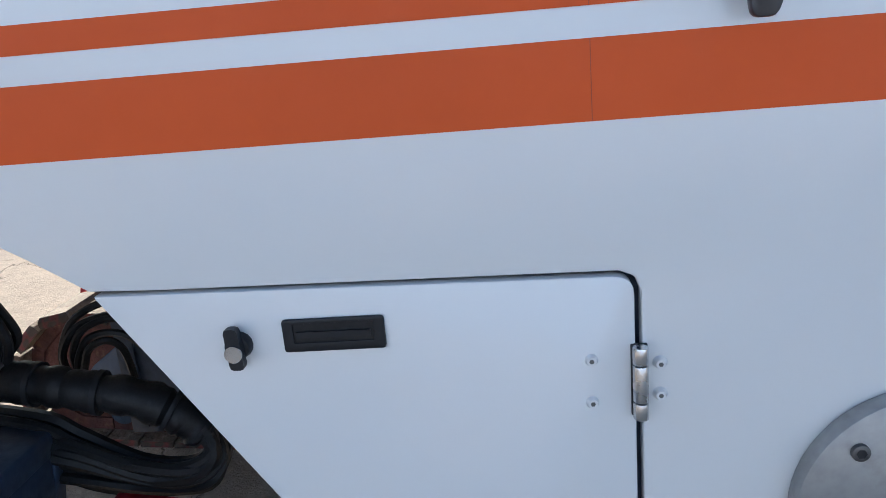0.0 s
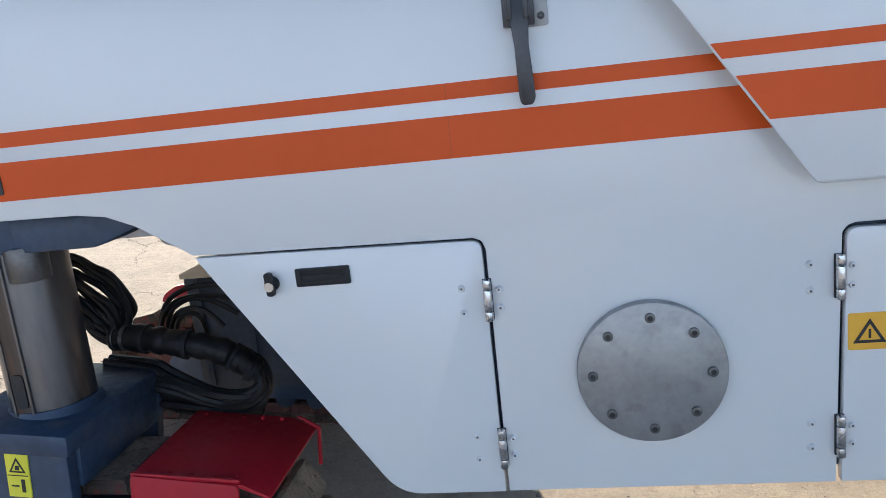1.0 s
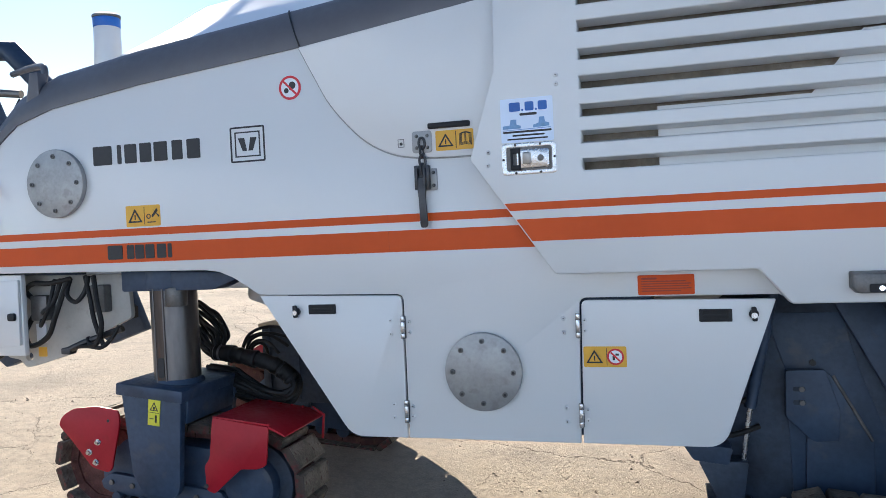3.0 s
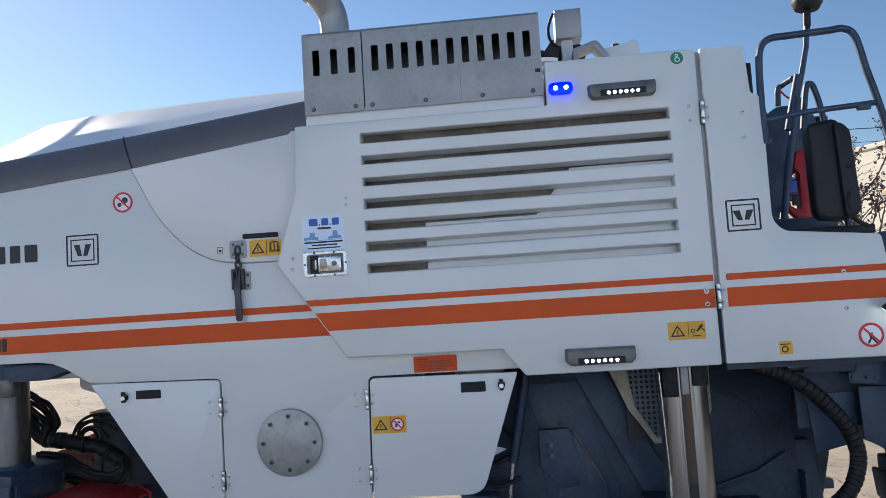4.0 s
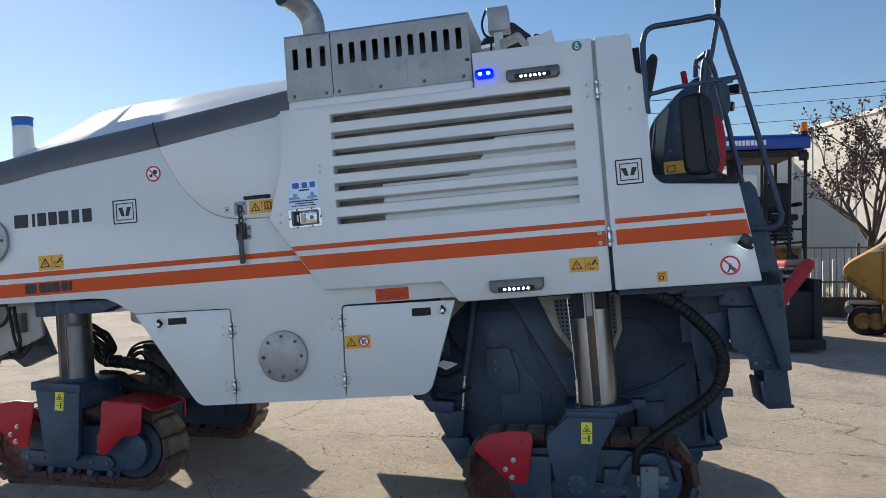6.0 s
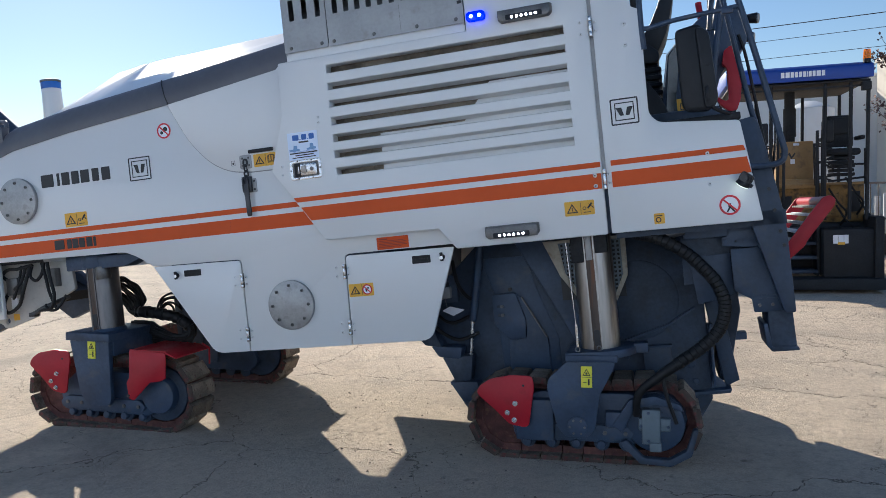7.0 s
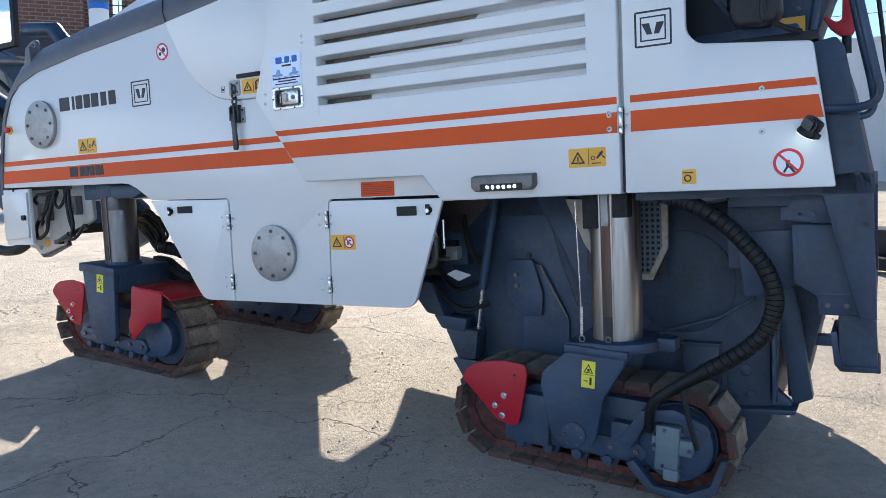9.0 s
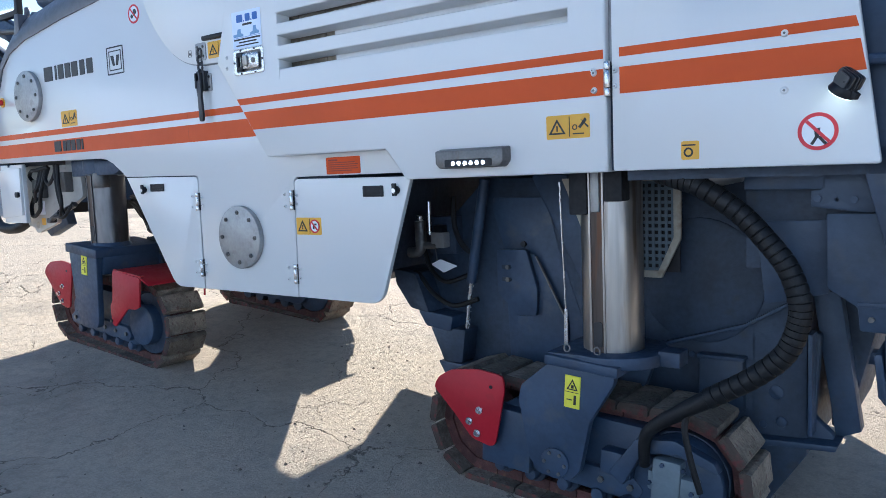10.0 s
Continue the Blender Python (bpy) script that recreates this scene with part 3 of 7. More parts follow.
# --- lettering, marks and labels as plain shapes
def badge(x0, x1, z0, z1, y, parent):
    b = part("badge", holed(B(), rounded(rect(x0, x1, z0, z1), 0.008, 2), [rect(x0 + 0.008, x1 - 0.008, z0 + 0.008, z1 - 0.008)], y - 0.002, y + 0.0005), INK, parent, "black double square badge")
    d = 0.024
    part("inner_frame", holed(B(), rect(x0 + d, x1 - d, z0 + d, z1 - d), [rect(x0 + d + 0.006, x1 - d - 0.006, z0 + d + 0.006, z1 - d - 0.006)], y - 0.002, y + 0.0005), INK, b)
    w, cx = (x1 - x0), (x0 + x1) / 2
    for s in (-1, 1):
        part("bar", prism(B(), [(cx + s * 0.004, z0 + 0.052), (cx + s * 0.026, z0 + 0.052), (cx + s * 0.048, z1 - 0.052), (cx + s * 0.016, z1 - 0.052)], y - 0.002, y + 0.0005), INK, b)


badge(-0.690, -0.512, 1.936, 2.100, Y0, M)
badge(2.656, 2.813, 1.872, 2.023, Y1, rear)
for dx, w in ((0, 0.125), (0.14, 0.026), (0.182, 0.078), (0.268, 0.075), (0.348, 0.085), (0.448, 0.066), (0.53, 0.082)):
    x = -1.452 + dx
    sticker("letter_bar", x, x + w * 0.86, 1.974, 2.066, Y0, INK, M)
for x, w in ((-1.396, 0.085), (-1.285, 0.04), (-1.238, 0.05), (-1.180, 0.05), (-1.115, 0.05), (-1.055, 0.022)):
    sticker("letter_bar", x, x + w, 1.512, 1.580, Y0 - 0.002, INK, M)


def warning_label(x0, x1, z0, z1, y, parent, right="bars"):
    lab = sticker("warning_label", x0, x1, z0, z1, y, YELLOW, parent, "yellow warning label with black triangle", 0.002)
    h, cx = z1 - z0, x0 + (z1 - z0) * 0.52
    t = h * 0.40
    cz = z0 + h * 0.44
    tri_out = [(cx - t, cz - t * 0.62), (cx + t, cz - t * 0.62), (cx, cz + t)]
    tri_in = [(cx - t * 0.68, cz - t * 0.44), (cx + t * 0.68, cz - t * 0.44), (cx, cz + t * 0.66)]
    part("triangle", holed(B(), tri_out, [tri_in], y - 0.004, y - 0.0015), INK, lab)
    part("mark", prism(B(), rect(cx - t * 0.07, cx + t * 0.07, cz - t * 0.30, cz + t * 0.30), y - 0.004, y - 0.0015), INK, lab)
    rx = x0 + (x1 - x0) * 0.56
    part("divider", prism(B(), rect(rx - 0.004, rx - 0.002, z0 + h * 0.08, z1 - h * 0.08), y - 0.004, y - 0.0015), INK, lab)
    if right == "ring":
        ccx, ccz, r = x1 - h * 0.52, z0 + h * 0.5, h * 0.40
        part("ring", holed(B(), disc(ccx, ccz, r, 24), [disc(ccx, ccz, r * 0.78, 24)], y - 0.004, y - 0.0015), SIGNRED, lab)
        part("field", prism(B(), disc(ccx, ccz, r * 0.78, 24), y - 0.003, y - 0.0015), PALE, lab)
        part("slash", prism(B(), [(ccx - r * 0.6, ccz + r * 0.45), (ccx - r * 0.45, ccz + r * 0.6), (ccx + r * 0.6, ccz - r * 0.45), (ccx + r * 0.45, ccz - r * 0.6)], y - 0.0048, y - 0.0015), SIGNRED, lab)
        part("mark", prism(B(), rect(ccx - r * 0.35, ccx - r * 0.05, ccz - r * 0.4, ccz + r * 0.1), y - 0.004, y - 0.0015), INK, lab)
        part("mark", prism(B(), rect(ccx + r * 0.0, ccx + r * 0.4, ccz + r * 0.15, ccz + r * 0.4), y - 0.004, y - 0.0015), INK, lab)
    elif right == "book":
        bx0, bx1 = rx + 0.012, x1 - 0.008
        mid = (bx0 + bx1) / 2
        for k in range(3):
            o = 0.0045 * k
            for e in (-1, 1):
                xe = bx0 + o if e < 0 else bx1 - o
                lo, hi = z0 + h * 0.20 + o, z1 - h * 0.22 + o * 0.5
                page = [(xe, lo), (mid + e * 0.001, lo + 0.004), (mid + e * 0.001, hi + 0.004), (xe, hi)]
                hole = [(xe - e * 0.002, lo + 0.002), (mid + e * 0.003, lo + 0.006), (mid + e * 0.003, hi + 0.002), (xe - e * 0.002, hi - 0.002)]
                part("page", holed(B(), page, [hole], y - 0.0040 - 0.0002 * k, y - 0.0015), INK, lab)
    else:
        w = x1 - rx
        part("mark", prism(B(), [(rx + w * 0.42, z0 + h * 0.46), (rx + w * 0.52, z0 + h * 0.40), (rx + w * 0.86, z0 + h * 0.72), (rx + w * 0.78, z0 + h * 0.84)], y - 0.004, y - 0.0015), INK, lab)
        part("mark", prism(B(), [(rx + w * 0.55, z0 + h * 0.78), (rx + w * 0.62, z0 + h * 0.70), (rx + w * 0.92, z0 + h * 0.40), (rx + w * 0.95, z0 + h * 0.48)], y - 0.004, y - 0.0015), INK, lab)
        part("mark", holed(B(), disc(rx + w * 0.24, z0 + h * 0.46, h * 0.12, 12), [disc(rx + w * 0.24, z0 + h * 0.46, h * 0.08, 12)], y - 0.004, y - 0.0015), INK, lab)
        part("mark", prism(B(), rect(rx + w * 0.15, rx + w * 0.7, z0 + h * 0.16, z0 + h * 0.21), y - 0.004, y - 0.0015), INK, lab)


warning_label(-1.281, -1.088, 1.667, 1.768, Y0, M)
warning_label(0.887, 1.058, 0.998, 1.082, Y0 - 0.002, door_b, "ring")
warning_label(2.342, 2.515, 1.379, 1.464, Y1, cover)
warning_label(0.305, 0.470, 1.918, 2.003, Y0 - 0.016, M, "book")


def ban_sign(cx, cz, r, y, parent):
    s = part("ban_sign", holed(B(), disc(cx, cz, r), [disc(cx, cz, r * 0.80)], y - 0.0025, y + 0.0005), SIGNRED, parent, "round red and white prohibition sign")
    part("field", prism(B(), disc(cx, cz, r * 0.80), y - 0.002, y + 0.0005), PALE, s)
    d = r * 0.56
    part("slash", prism(B(), [(cx - d - r * 0.06, cz + d - r * 0.06), (cx - d + r * 0.06, cz + d + r * 0.06), (cx + d + r * 0.06, cz - d + r * 0.06), (cx + d - r * 0.06, cz - d - r * 0.06)], y - 0.0035, y - 0.001), SIGNRED, s)
    return s


sg = ban_sign(3.254, 1.353, 0.056, Y1, rear)
for pts in ([(3.243, 1.361), (3.261, 1.364), (3.257, 1.334), (3.247, 1.334)], [(3.233, 1.316), (3.241, 1.313), (3.257, 1.338), (3.249, 1.342)], [(3.273, 1.312), (3.281, 1.316), (3.261, 1.340), (3.253, 1.336)]):
    part("mark", prism(B(), pts, Y1 - 0.003, Y1 - 0.001), INK, sg)
sg = ban_sign(-0.372, 2.254, 0.054, Y0, M)
for dx, dz, r in ((-0.018, -0.012, 0.012), (0.012, 0.010, 0.017), (0.004, -0.004, 0.008)):
    part("mark", prism(B(), disc(-0.372 + dx, 2.254 + dz, r, 10), Y0 - 0.003, Y0 - 0.001), INK, sg)
PRINT = mat("print_brown", (0.25, 0.03, 0.01))
lab = sticker("notice", 1.112, 1.328, 1.287, 1.366, Y0, mat("notice_orange", (0.60, 0.085, 0.015), 0.5, vary=0.04, spec=0.15), M, "orange notice sticker with lines of small print", 0.002)
for k in range(6):
    sticker("text_line", 1.126, 1.126 + (0.06, 0.17, 0.19, 0.18, 0.19, 0.15)[k], 1.348 - k * 0.0095, 1.352 - k * 0.0095 + (0.004 if k == 0 else 0), Y0 - 0.002, PRINT, lab, "", 0.001)
lab = sticker("small_label", 2.842, 2.901, 1.285, 1.346, Y1, YELLOW, rear, "small yellow label with a mark", 0.002)
part("mark", holed(B(), disc(2.866, 1.309, 0.016, 12), [disc(2.866, 1.309, 0.010, 12)], Y1 - 0.003, Y1 - 0.001), INK, lab)
sticker("mark", 2.845, 2.890, 1.330, 1.335, Y1 - 0.002, INK, lab, "", 0.001)
lab = part("hook_label", prism(B(), disc(2.492, 2.730, 0.030, 24), Y1 - 0.002, Y1 + 0.001), GREEN, cover, "round green hook label")
part("mark", holed(B(), disc(2.492, 2.722, 0.013, 14), [disc(2.492, 2.722, 0.008, 14)], Y1 - 0.003, Y1 - 0.001), PALE, lab)
part("mark", holed(B(), disc(2.490, 2.743, 0.008, 14), [disc(2.490, 2.743, 0.004, 14)], Y1 - 0.003, Y1 - 0.001), PALE, lab)
lab = part("water_mark", holed(B(), rect(0.135, 0.163, 1.945, 1.980), [rect(0.137, 0.161, 1.947, 1.978)], Y0 - 0.0175, Y0 - 0.015), INK, M)
part("drop", prism(B(), disc(0.149, 1.960, 0.007, 10), Y0 - 0.0175, Y0 - 0.015), INK, lab)
# dealer sticker
lab = sticker("dealer_sticker", 0.604, 0.816, 1.920, 2.096, Y1, mat("sticker_cool_white", (0.74, 0.83, 0.98), 0.35, vary=0.02), cover, "white dealer sticker with blue bars and drawings", 0.002)
for x, w, z, h in ((0.640, 0.045, 2.044, 0.036), (0.690, 0.008, 2.044, 0.008), (0.704, 0.036, 2.044, 0.036), (0.745, 0.008, 2.044, 0.008), (0.757, 0.036, 2.044, 0.036)):
    sticker("blue_bar", x, x + w, z, z + h, Y1 - 0.002, BLUE, lab, "", 0.001)
for x, w, z, h in ((0.682, 0.07, 2.026, 0.010), (0.612, 0.196, 1.958, 0.008), (0.650, 0.13, 1.944, 0.007), (0.628, 0.165, 1.930, 0.006)):
    sticker("print_bar", x, x + w, z, z + h, Y1 - 0.002, INK, lab, "", 0.001)
PALEBLUE = mat("sticker_pale_blue", (0.20, 0.36, 0.62), 0.4, vary=0.15, scale=60)
for pts in ([(0.612, 1.975), (0.685, 1.975), (0.685, 1.986), (0.668, 1.992), (0.668, 2.012), (0.645, 2.012), (0.640, 1.990), (0.612, 1.988)],
            [(0.735, 1.975), (0.800, 1.978), (0.800, 1.990), (0.784, 1.995), (0.780, 2.016), (0.760, 2.016), (0.757, 1.992), (0.735, 1.986)], [(0.612, 1.9685), (0.806, 1.9715), (0.806, 1.974), (0.612, 1.971)]):
    part("drawing", prism(B(), pts, Y1 - 0.003, Y1 - 0.001), PALEBLUE, lab)

# --- paddle latch in its tray
lat = part("paddle_latch", holed(B(), rounded(rect(0.603, 0.823, 1.790, 1.917), 0.016, 3), [rounded(rect(0.622, 0.806, 1.807, 1.900), 0.008, 2)], Y1 - 0.005, Y1 + 0.001), STEEL, cover, "bright steel paddle latch in a tray", bevel=0.0015)
part("tray", prism(B(), rect(0.620, 0.808, 1.805, 1.902), Y1 - 0.0025, Y1 - 0.0005), DULL, lat)
part("paddle", prism(B(), rounded(rect(0.665, 0.796, 1.815, 1.890), 0.01, 2), Y1 - 0.016, Y1 - 0.004), STEEL, lat, bevel=0.004)
part("keeper", prism(B(), rounded(rect(0.690, 0.722, 1.830, 1.878), 0.004, 2), Y1 - 0.024, Y1 - 0.014), CHROME, lat, bevel=0.003)
part("grip", holed(B(), rect(0.640, 0.682, 1.808, 1.896), [rect(0.650, 0.672, 1.828, 1.874)], Y1 - 0.018, Y1 - 0.004), BLACK, lat, bevel=0.003)
part("cylinder_lock", cyl(B(), (0.762, Y1 - 0.015, 1.852), (0.762, Y1 - 0.020, 1.852), 0.013, n=16), DULL, lat, bevel=0.001)
for bx, bz in ((0.610, 1.853), (0.816, 1.855), (0.66, 1.909), (0.76, 1.909), (0.66, 1.797), (0.76, 1.797)):
    part("rivet", cyl(B(), (bx, Y1 - 0.004, bz), (bx, Y1 - 0.009, bz), 0.006, 0.004, 8), INK, lat)
for bx, bz in ((0.547, 1.888), (0.543, 1.835), (0.832, 2.175), (0.832, 2.140)):
    bolt("screw", bx, bz, Y1, 0.010, 0.006, WHITE, cover)
for bx, bz in ((2.535, 1.600), (2.535, 1.540)):
    bolt("screw", bx, bz, Y1, 0.014, 0.008, WHITE, cover)


# --- led bars and small lamps
def led_bar(x0, x1, z0, z1, y, parent):
    bm = B()
    prism(bm, rounded([(x0, z0 + 0.022), (x0 + 0.02, z0), (x1 - 0.02, z0), (x1, z0 + 0.022), (x1, z1), (x0, z1)], 0.006, 2), y - 0.05, y + 0.001)
    for v in bm.verts:
        if v.co.y < y - 0.02:
            v.co.z = z0 + (v.co.z - z0) * 0.86 + 0.002
            v.co.x = (x0 + x1) / 2 + (v.co.x - (x0 + x1) / 2) * 0.95
    b = part("led_bar", bm, DULL, parent, "dark led light bar, lit", bevel=0.004)
    w = (x1 - x0)
    part("tray", prism(B(), rounded(rect(x0 + w * 0.17, x1 - w * 0.17, z0 + 0.006, z0 + 0.036), 0.005, 2), y - 0.0535, y - 0.049), BLACK, b)
    for k in range(6):
        cx = x0 + w * (0.29 + 0.085 * k)
        part("led", cyl(B(), (cx, y - 0.0530, z0 + 0.020), (cx, y - 0.0560, z0 + 0.020), 0.0085, 0.006, 12), LED, b)


led_bar(2.055, 2.382, 2.556, 2.632, Y1, cover)
led_bar(1.853, 2.186, 1.288, 1.368, Y1, cover)
bl = part("blue_lamp", prism(B(), rounded(rect(1.868, 1.985, 2.596, 2.656), 0.028, 5), Y1 - 0.03, Y1 + 0.001), BLUELENS, cover, "blue marker lamp, lit", bevel=0.006)
for cx in (1.902, 1.952):
    part("led", cyl(B(), (cx, Y1 - 0.0300, 2.627), (cx, Y1 - 0.034, 2.627), 0.012, 0.009, 14), BLUELED, bl)


FIN = mat("black_fin", (0.03, 0.032, 0.036), 0.35, vary=0.1)


def work_lamp(c, direction, parent):
    """A small finned work lamp that points along direction."""
    c, d = Vector(c), Vector(direction).normalized()
    q = d.to_track_quat("Z", "Y").to_matrix().to_4x4()
    m = Matrix.Translation(c) @ q
    body = part("work_lamp", cyl(B(), (0, 0, -0.010), (0, 0, 0.018), 0.034, 0.042, 12), BLACK, parent, "black finned work lamp, lit", bevel=0.005, m=m)
    for k in range(7):
        x = -0.030 + 0.010 * k
        w, d = 0.034 * math.sqrt(1 - (x / 0.036) ** 2) + 0.004, 0.052 - 8.0 * x * x
        part("fin", prism_x(B(), rounded([(-w, -0.008), (-w * 0.92, -d), (w * 0.92, -d), (w, -0.008)], 0.008, 2), x - 0.0024, x + 0.0024), FIN, body)
    part("lens", cyl(B(), (0, 0, 0.0175), (0, 0, 0.0205), 0.036, n=14), LEDSOFT, body)
    part("bracket", box(B(), -0.008, 0.008, -0.052, -0.032, -0.010, 0.008), BLACK, body)
    return body


work_lamp((3.332, 0.765, 1.470), (-0.52, 0.30, -0.80), rear)
work_lamp((-2.19, 0.83, 1.700), (0.85, -0.35, -0.25), M)

# --- exhaust guard box and stack
ebox = part("exhaust_guard", box(B(), 0.640, 1.846, 0.86, 1.52, 2.555, 2.640), WHITE, M, "pale plinth under the exhaust guard", bevel=0.006)


def slotted(x0, x1, first, count, pitch):
    holes = [rounded(rect(first + i * pitch - 0.018, first + i * pitch + 0.018, 2.812, 2.945), 0.006, 2) for i in range(count)]
    return holed(B(), rounded(rect(x0, x1, 2.612, 3.022), 0.008, 2), holes, 0.845, 0.851)


part("guard_sheet", slotted(0.642, 0.948, 0.712, 3, 0.092), GALV, ebox, "galvanised sheet with upright slots")
part("guard_sheet", slotted(0.954, 1.846, 1.015, 11, 0.0765), GALV, ebox, "galvanised sheet with upright slots")
part("guard_top", prism_x(B(), [(0.845, 3.018), (0.875, 3.044), (1.50, 3.044), (1.50, 3.036), (0.88, 3.036), (0.85, 3.014)], 0.642, 1.846), GALV, ebox)
part("guard_end", box(B(), 0.642, 0.648, 0.851, 1.50, 2.60, 3.036), GALV, ebox)
part("guard_end", box(B(), 1.840, 1.846, 0.851, 1.50, 2.60, 3.036), GALV, ebox)
part("guard_back", box(B(), 0.648, 1.840, 1.494, 1.50, 2.60, 3.036), GALV, ebox)
part("silencer", cyl(B(), (0.70, 1.12, 2.83), (1.80, 1.12, 2.83), 0.17, n=24), DULL, ebox, "dull silencer inside the guard")
for bx in (0.688, 0.905, 0.990, 1.262, 1.545, 1.795):
    bolt("bolt", bx, 2.640, 0.845, 0.013, 0.006, DULL, ebox)
part("sheet_joint", box(B(), 1.440, 1.4415, 0.8445, 0.846, 2.62, 2.80), DULL, ebox)
part("stay", box(B(), 1.812, 1.838, 0.842, 0.846, 2.73, 2.748), INK, ebox)
st = curve([(0.762, 1.10, 3.00), (0.762, 1.10, 3.15), (0.750, 1.085, 3.235), (0.712, 1.030, 3.300), (0.665, 0.955, 3.330), (0.635, 0.900, 3.338)], 5)
stack = tube(B(), st, 0.078, 22)
pipe = part("exhaust_pipe", stack, GALV, ebox, "grey bent exhaust pipe", bevel=0.0)
d = (Vector(st[-1]) - Vector(st[-3])).normalized()
part("bore", cyl(B(), Vector(st[-1]) + d * 0.001, Vector(st[-1]) + d * 0.0025, 0.071, n=22), INK, pipe)

# --- camera head on a post, and clutter on the engine deck
post = part("sensor_post", box(B(), 1.962, 2.020, 0.93, 0.98, 2.76, 2.945), WHITE, M, "pale post with a grey box on top", bevel=0.004, m=pose(0.012, 0.19, 0.040))
part("sensor_box", box(B(), 1.930, 2.068, 0.89, 1.02, 2.930, 3.085), GALV, post, bevel=0.006)
part("cable", tube(B(), curve([(1.925, 0.90, 3.07), (1.895, 0.90, 2.99), (1.905, 0.90, 2.92), (1.945, 0.90, 2.87), (1.93, 0.92, 2.76)]), 0.008, 6), RUBBER, post)
part("deck_bracket", prism(B(), [(2.02, 2.79), (2.02, 2.888), (2.13, 2.924), (2.150, 2.918), (2.200, 2.845), (2.200, 2.79), (2.170, 2.79), (2.170, 2.84), (2.128, 2.893), (2.05, 2.868), (2.05, 2.79)], 1.02, 1.14), GALV, M, "grey folded bracket on the deck", bevel=0.003)
intake = part("air_intake", cyl(B(), (1.90, 1.92, 2.77), (1.90, 1.92, 3.08), 0.150, n=28), GALV, M, "dark domed air intake with pale ribs", bevel=0.01)
for k in range(3):
    part("rib", cyl(B(), (1.90, 1.92, 2.96 + 0.055 * k), (1.90, 1.92, 2.985 + 0.055 * k), 0.158, n=28), PALE, intake, bevel=0.003)
part("dome", cyl(B(), (1.90, 1.92, 3.08), (1.92, 1.92, 3.16), 0.155, 0.105, 28), MATTE, intake, bevel=0.02)
part("intake_hood", prism(B(), rounded([(1.90, 2.80), (1.91, 3.13), (1.96, 3.20), (2.03, 3.245), (2.065, 3.242), (2.105, 3.205), (2.15, 3.16), (2.185, 3.13), (2.18, 3.115), (2.12, 3.07), (2.10, 2.80)], 0.02, 3), 1.80, 2.02), MATTE, M, "matt black hood with a sloping lip", bevel=0.02)
part("deck_strap", tube(B(), curve([(1.78, 2.36, 2.80), (1.755, 2.36, 3.05), (1.765, 2.36, 3.20), (1.80, 2.36, 3.27), (1.84, 2.36, 3.20), (1.85, 2.36, 2.9)]), 0.022, 10), mat("faded_red_rubber", (0.34, 0.11, 0.075), 0.7, vary=0.2), M, "faded red hose on the deck")
part("deck_wedge", prism(B(), [(2.19, 2.765), (2.365, 2.765), (2.362, 2.86), (2.348, 2.922), (2.29, 2.902), (2.19, 2.888)], 1.05, 1.4), WHITE, M, bevel=0.005)
part("deck_knob", cyl(B(), (2.25, 1.1, 2.86), (2.25, 1.1, 2.915), 0.02, n=10), BLACK, M)

# --- pale deck behind the hood, filler and its cap
bm = B()
rows = []
for x, z, zr in ((-1.95, 2.34, 2.60), (-1.65, 2.45, 2.685), (-1.40, 2.50, 2.772), (-1.15, 2.53, 2.868), (-0.86, 2.565, 2.902), (-0.45, 2.605, 2.916), (0.02, 2.66, 2.935), (0.35, 2.70, 2.942), (0.64, 2.73, 2.945)):
    rows.append([bm.verts.new(p) for p in ((x, 1.06, z), (x, 1.25, z * 0.55 + zr * 0.45), (x + 0.0, 1.50, zr), (x, 2.3, zr - 0.02), (x, 2.3, z - 0.1), (x, 1.06, z - 0.1))])
for a, b in zip(rows, rows[1:]):
    for i in range(6):
        bm.faces.new((a[i], a[(i + 1) % 6], b[(i + 1) % 6], b[i]))
bm.faces.new(rows[0])
bm.faces.new(rows[-1][::-1])
part("deck_cover", bm, WHITE, M, "glossy white deck cover, sunlit")
f = part("filler_neck", cyl(B(), (-1.71, 1.48, 2.55), (-1.71, 1.48, 2.80), 0.082, 0.075, 24), WHITE, M, "white filler neck with a blue band", bevel=0.003, m=pose(-0.215, 0.16, 0.078))
part("blue_band", cyl(B(), (-1.71, 1.48, 2.800), (-1.71, 1.48, 2.855), 0.078, n=24), mat("band_blue", (0.03, 0.15, 0.55), 0.4), f, bevel=0.003)
part("cap", cyl(B(), (-1.71, 1.48, 2.855), (-1.71, 1.48, 2.872), 0.082, n=24), DULL, f, bevel=0.003)
part("deck_rail", tube(B(), curve([(-1.80, 0.965, 2.36), (-1.80, 1.0, 2.47), (-1.83, 1.02, 2.52), (-2.0, 1.10, 2.54), (-2.2, 1.2, 2.55)]), 0.018, 8), HOOD, M, "bent handrail on the hood")
part("rail_foot", prism(B(), [(-1.86, 2.30), (-1.77, 2.31), (-1.775, 2.47), (-1.825, 2.47)], 0.925, 0.985), HOOD, M, bevel=0.004)

# --- emergency stop on the nose
es = part("emergency_stop", cyl(B(), (-2.072, Y0, 1.892), (-2.072, Y0 - 0.006, 1.892), 0.034, n=24), YELLOW, M, "red emergency stop button on a yellow ring")
part("button", cyl(B(), (-2.072, Y0 - 0.005, 1.892), (-2.072, Y0 - 0.035, 1.892), 0.019, 0.023, 18), SIGNRED, es, bevel=0.004)

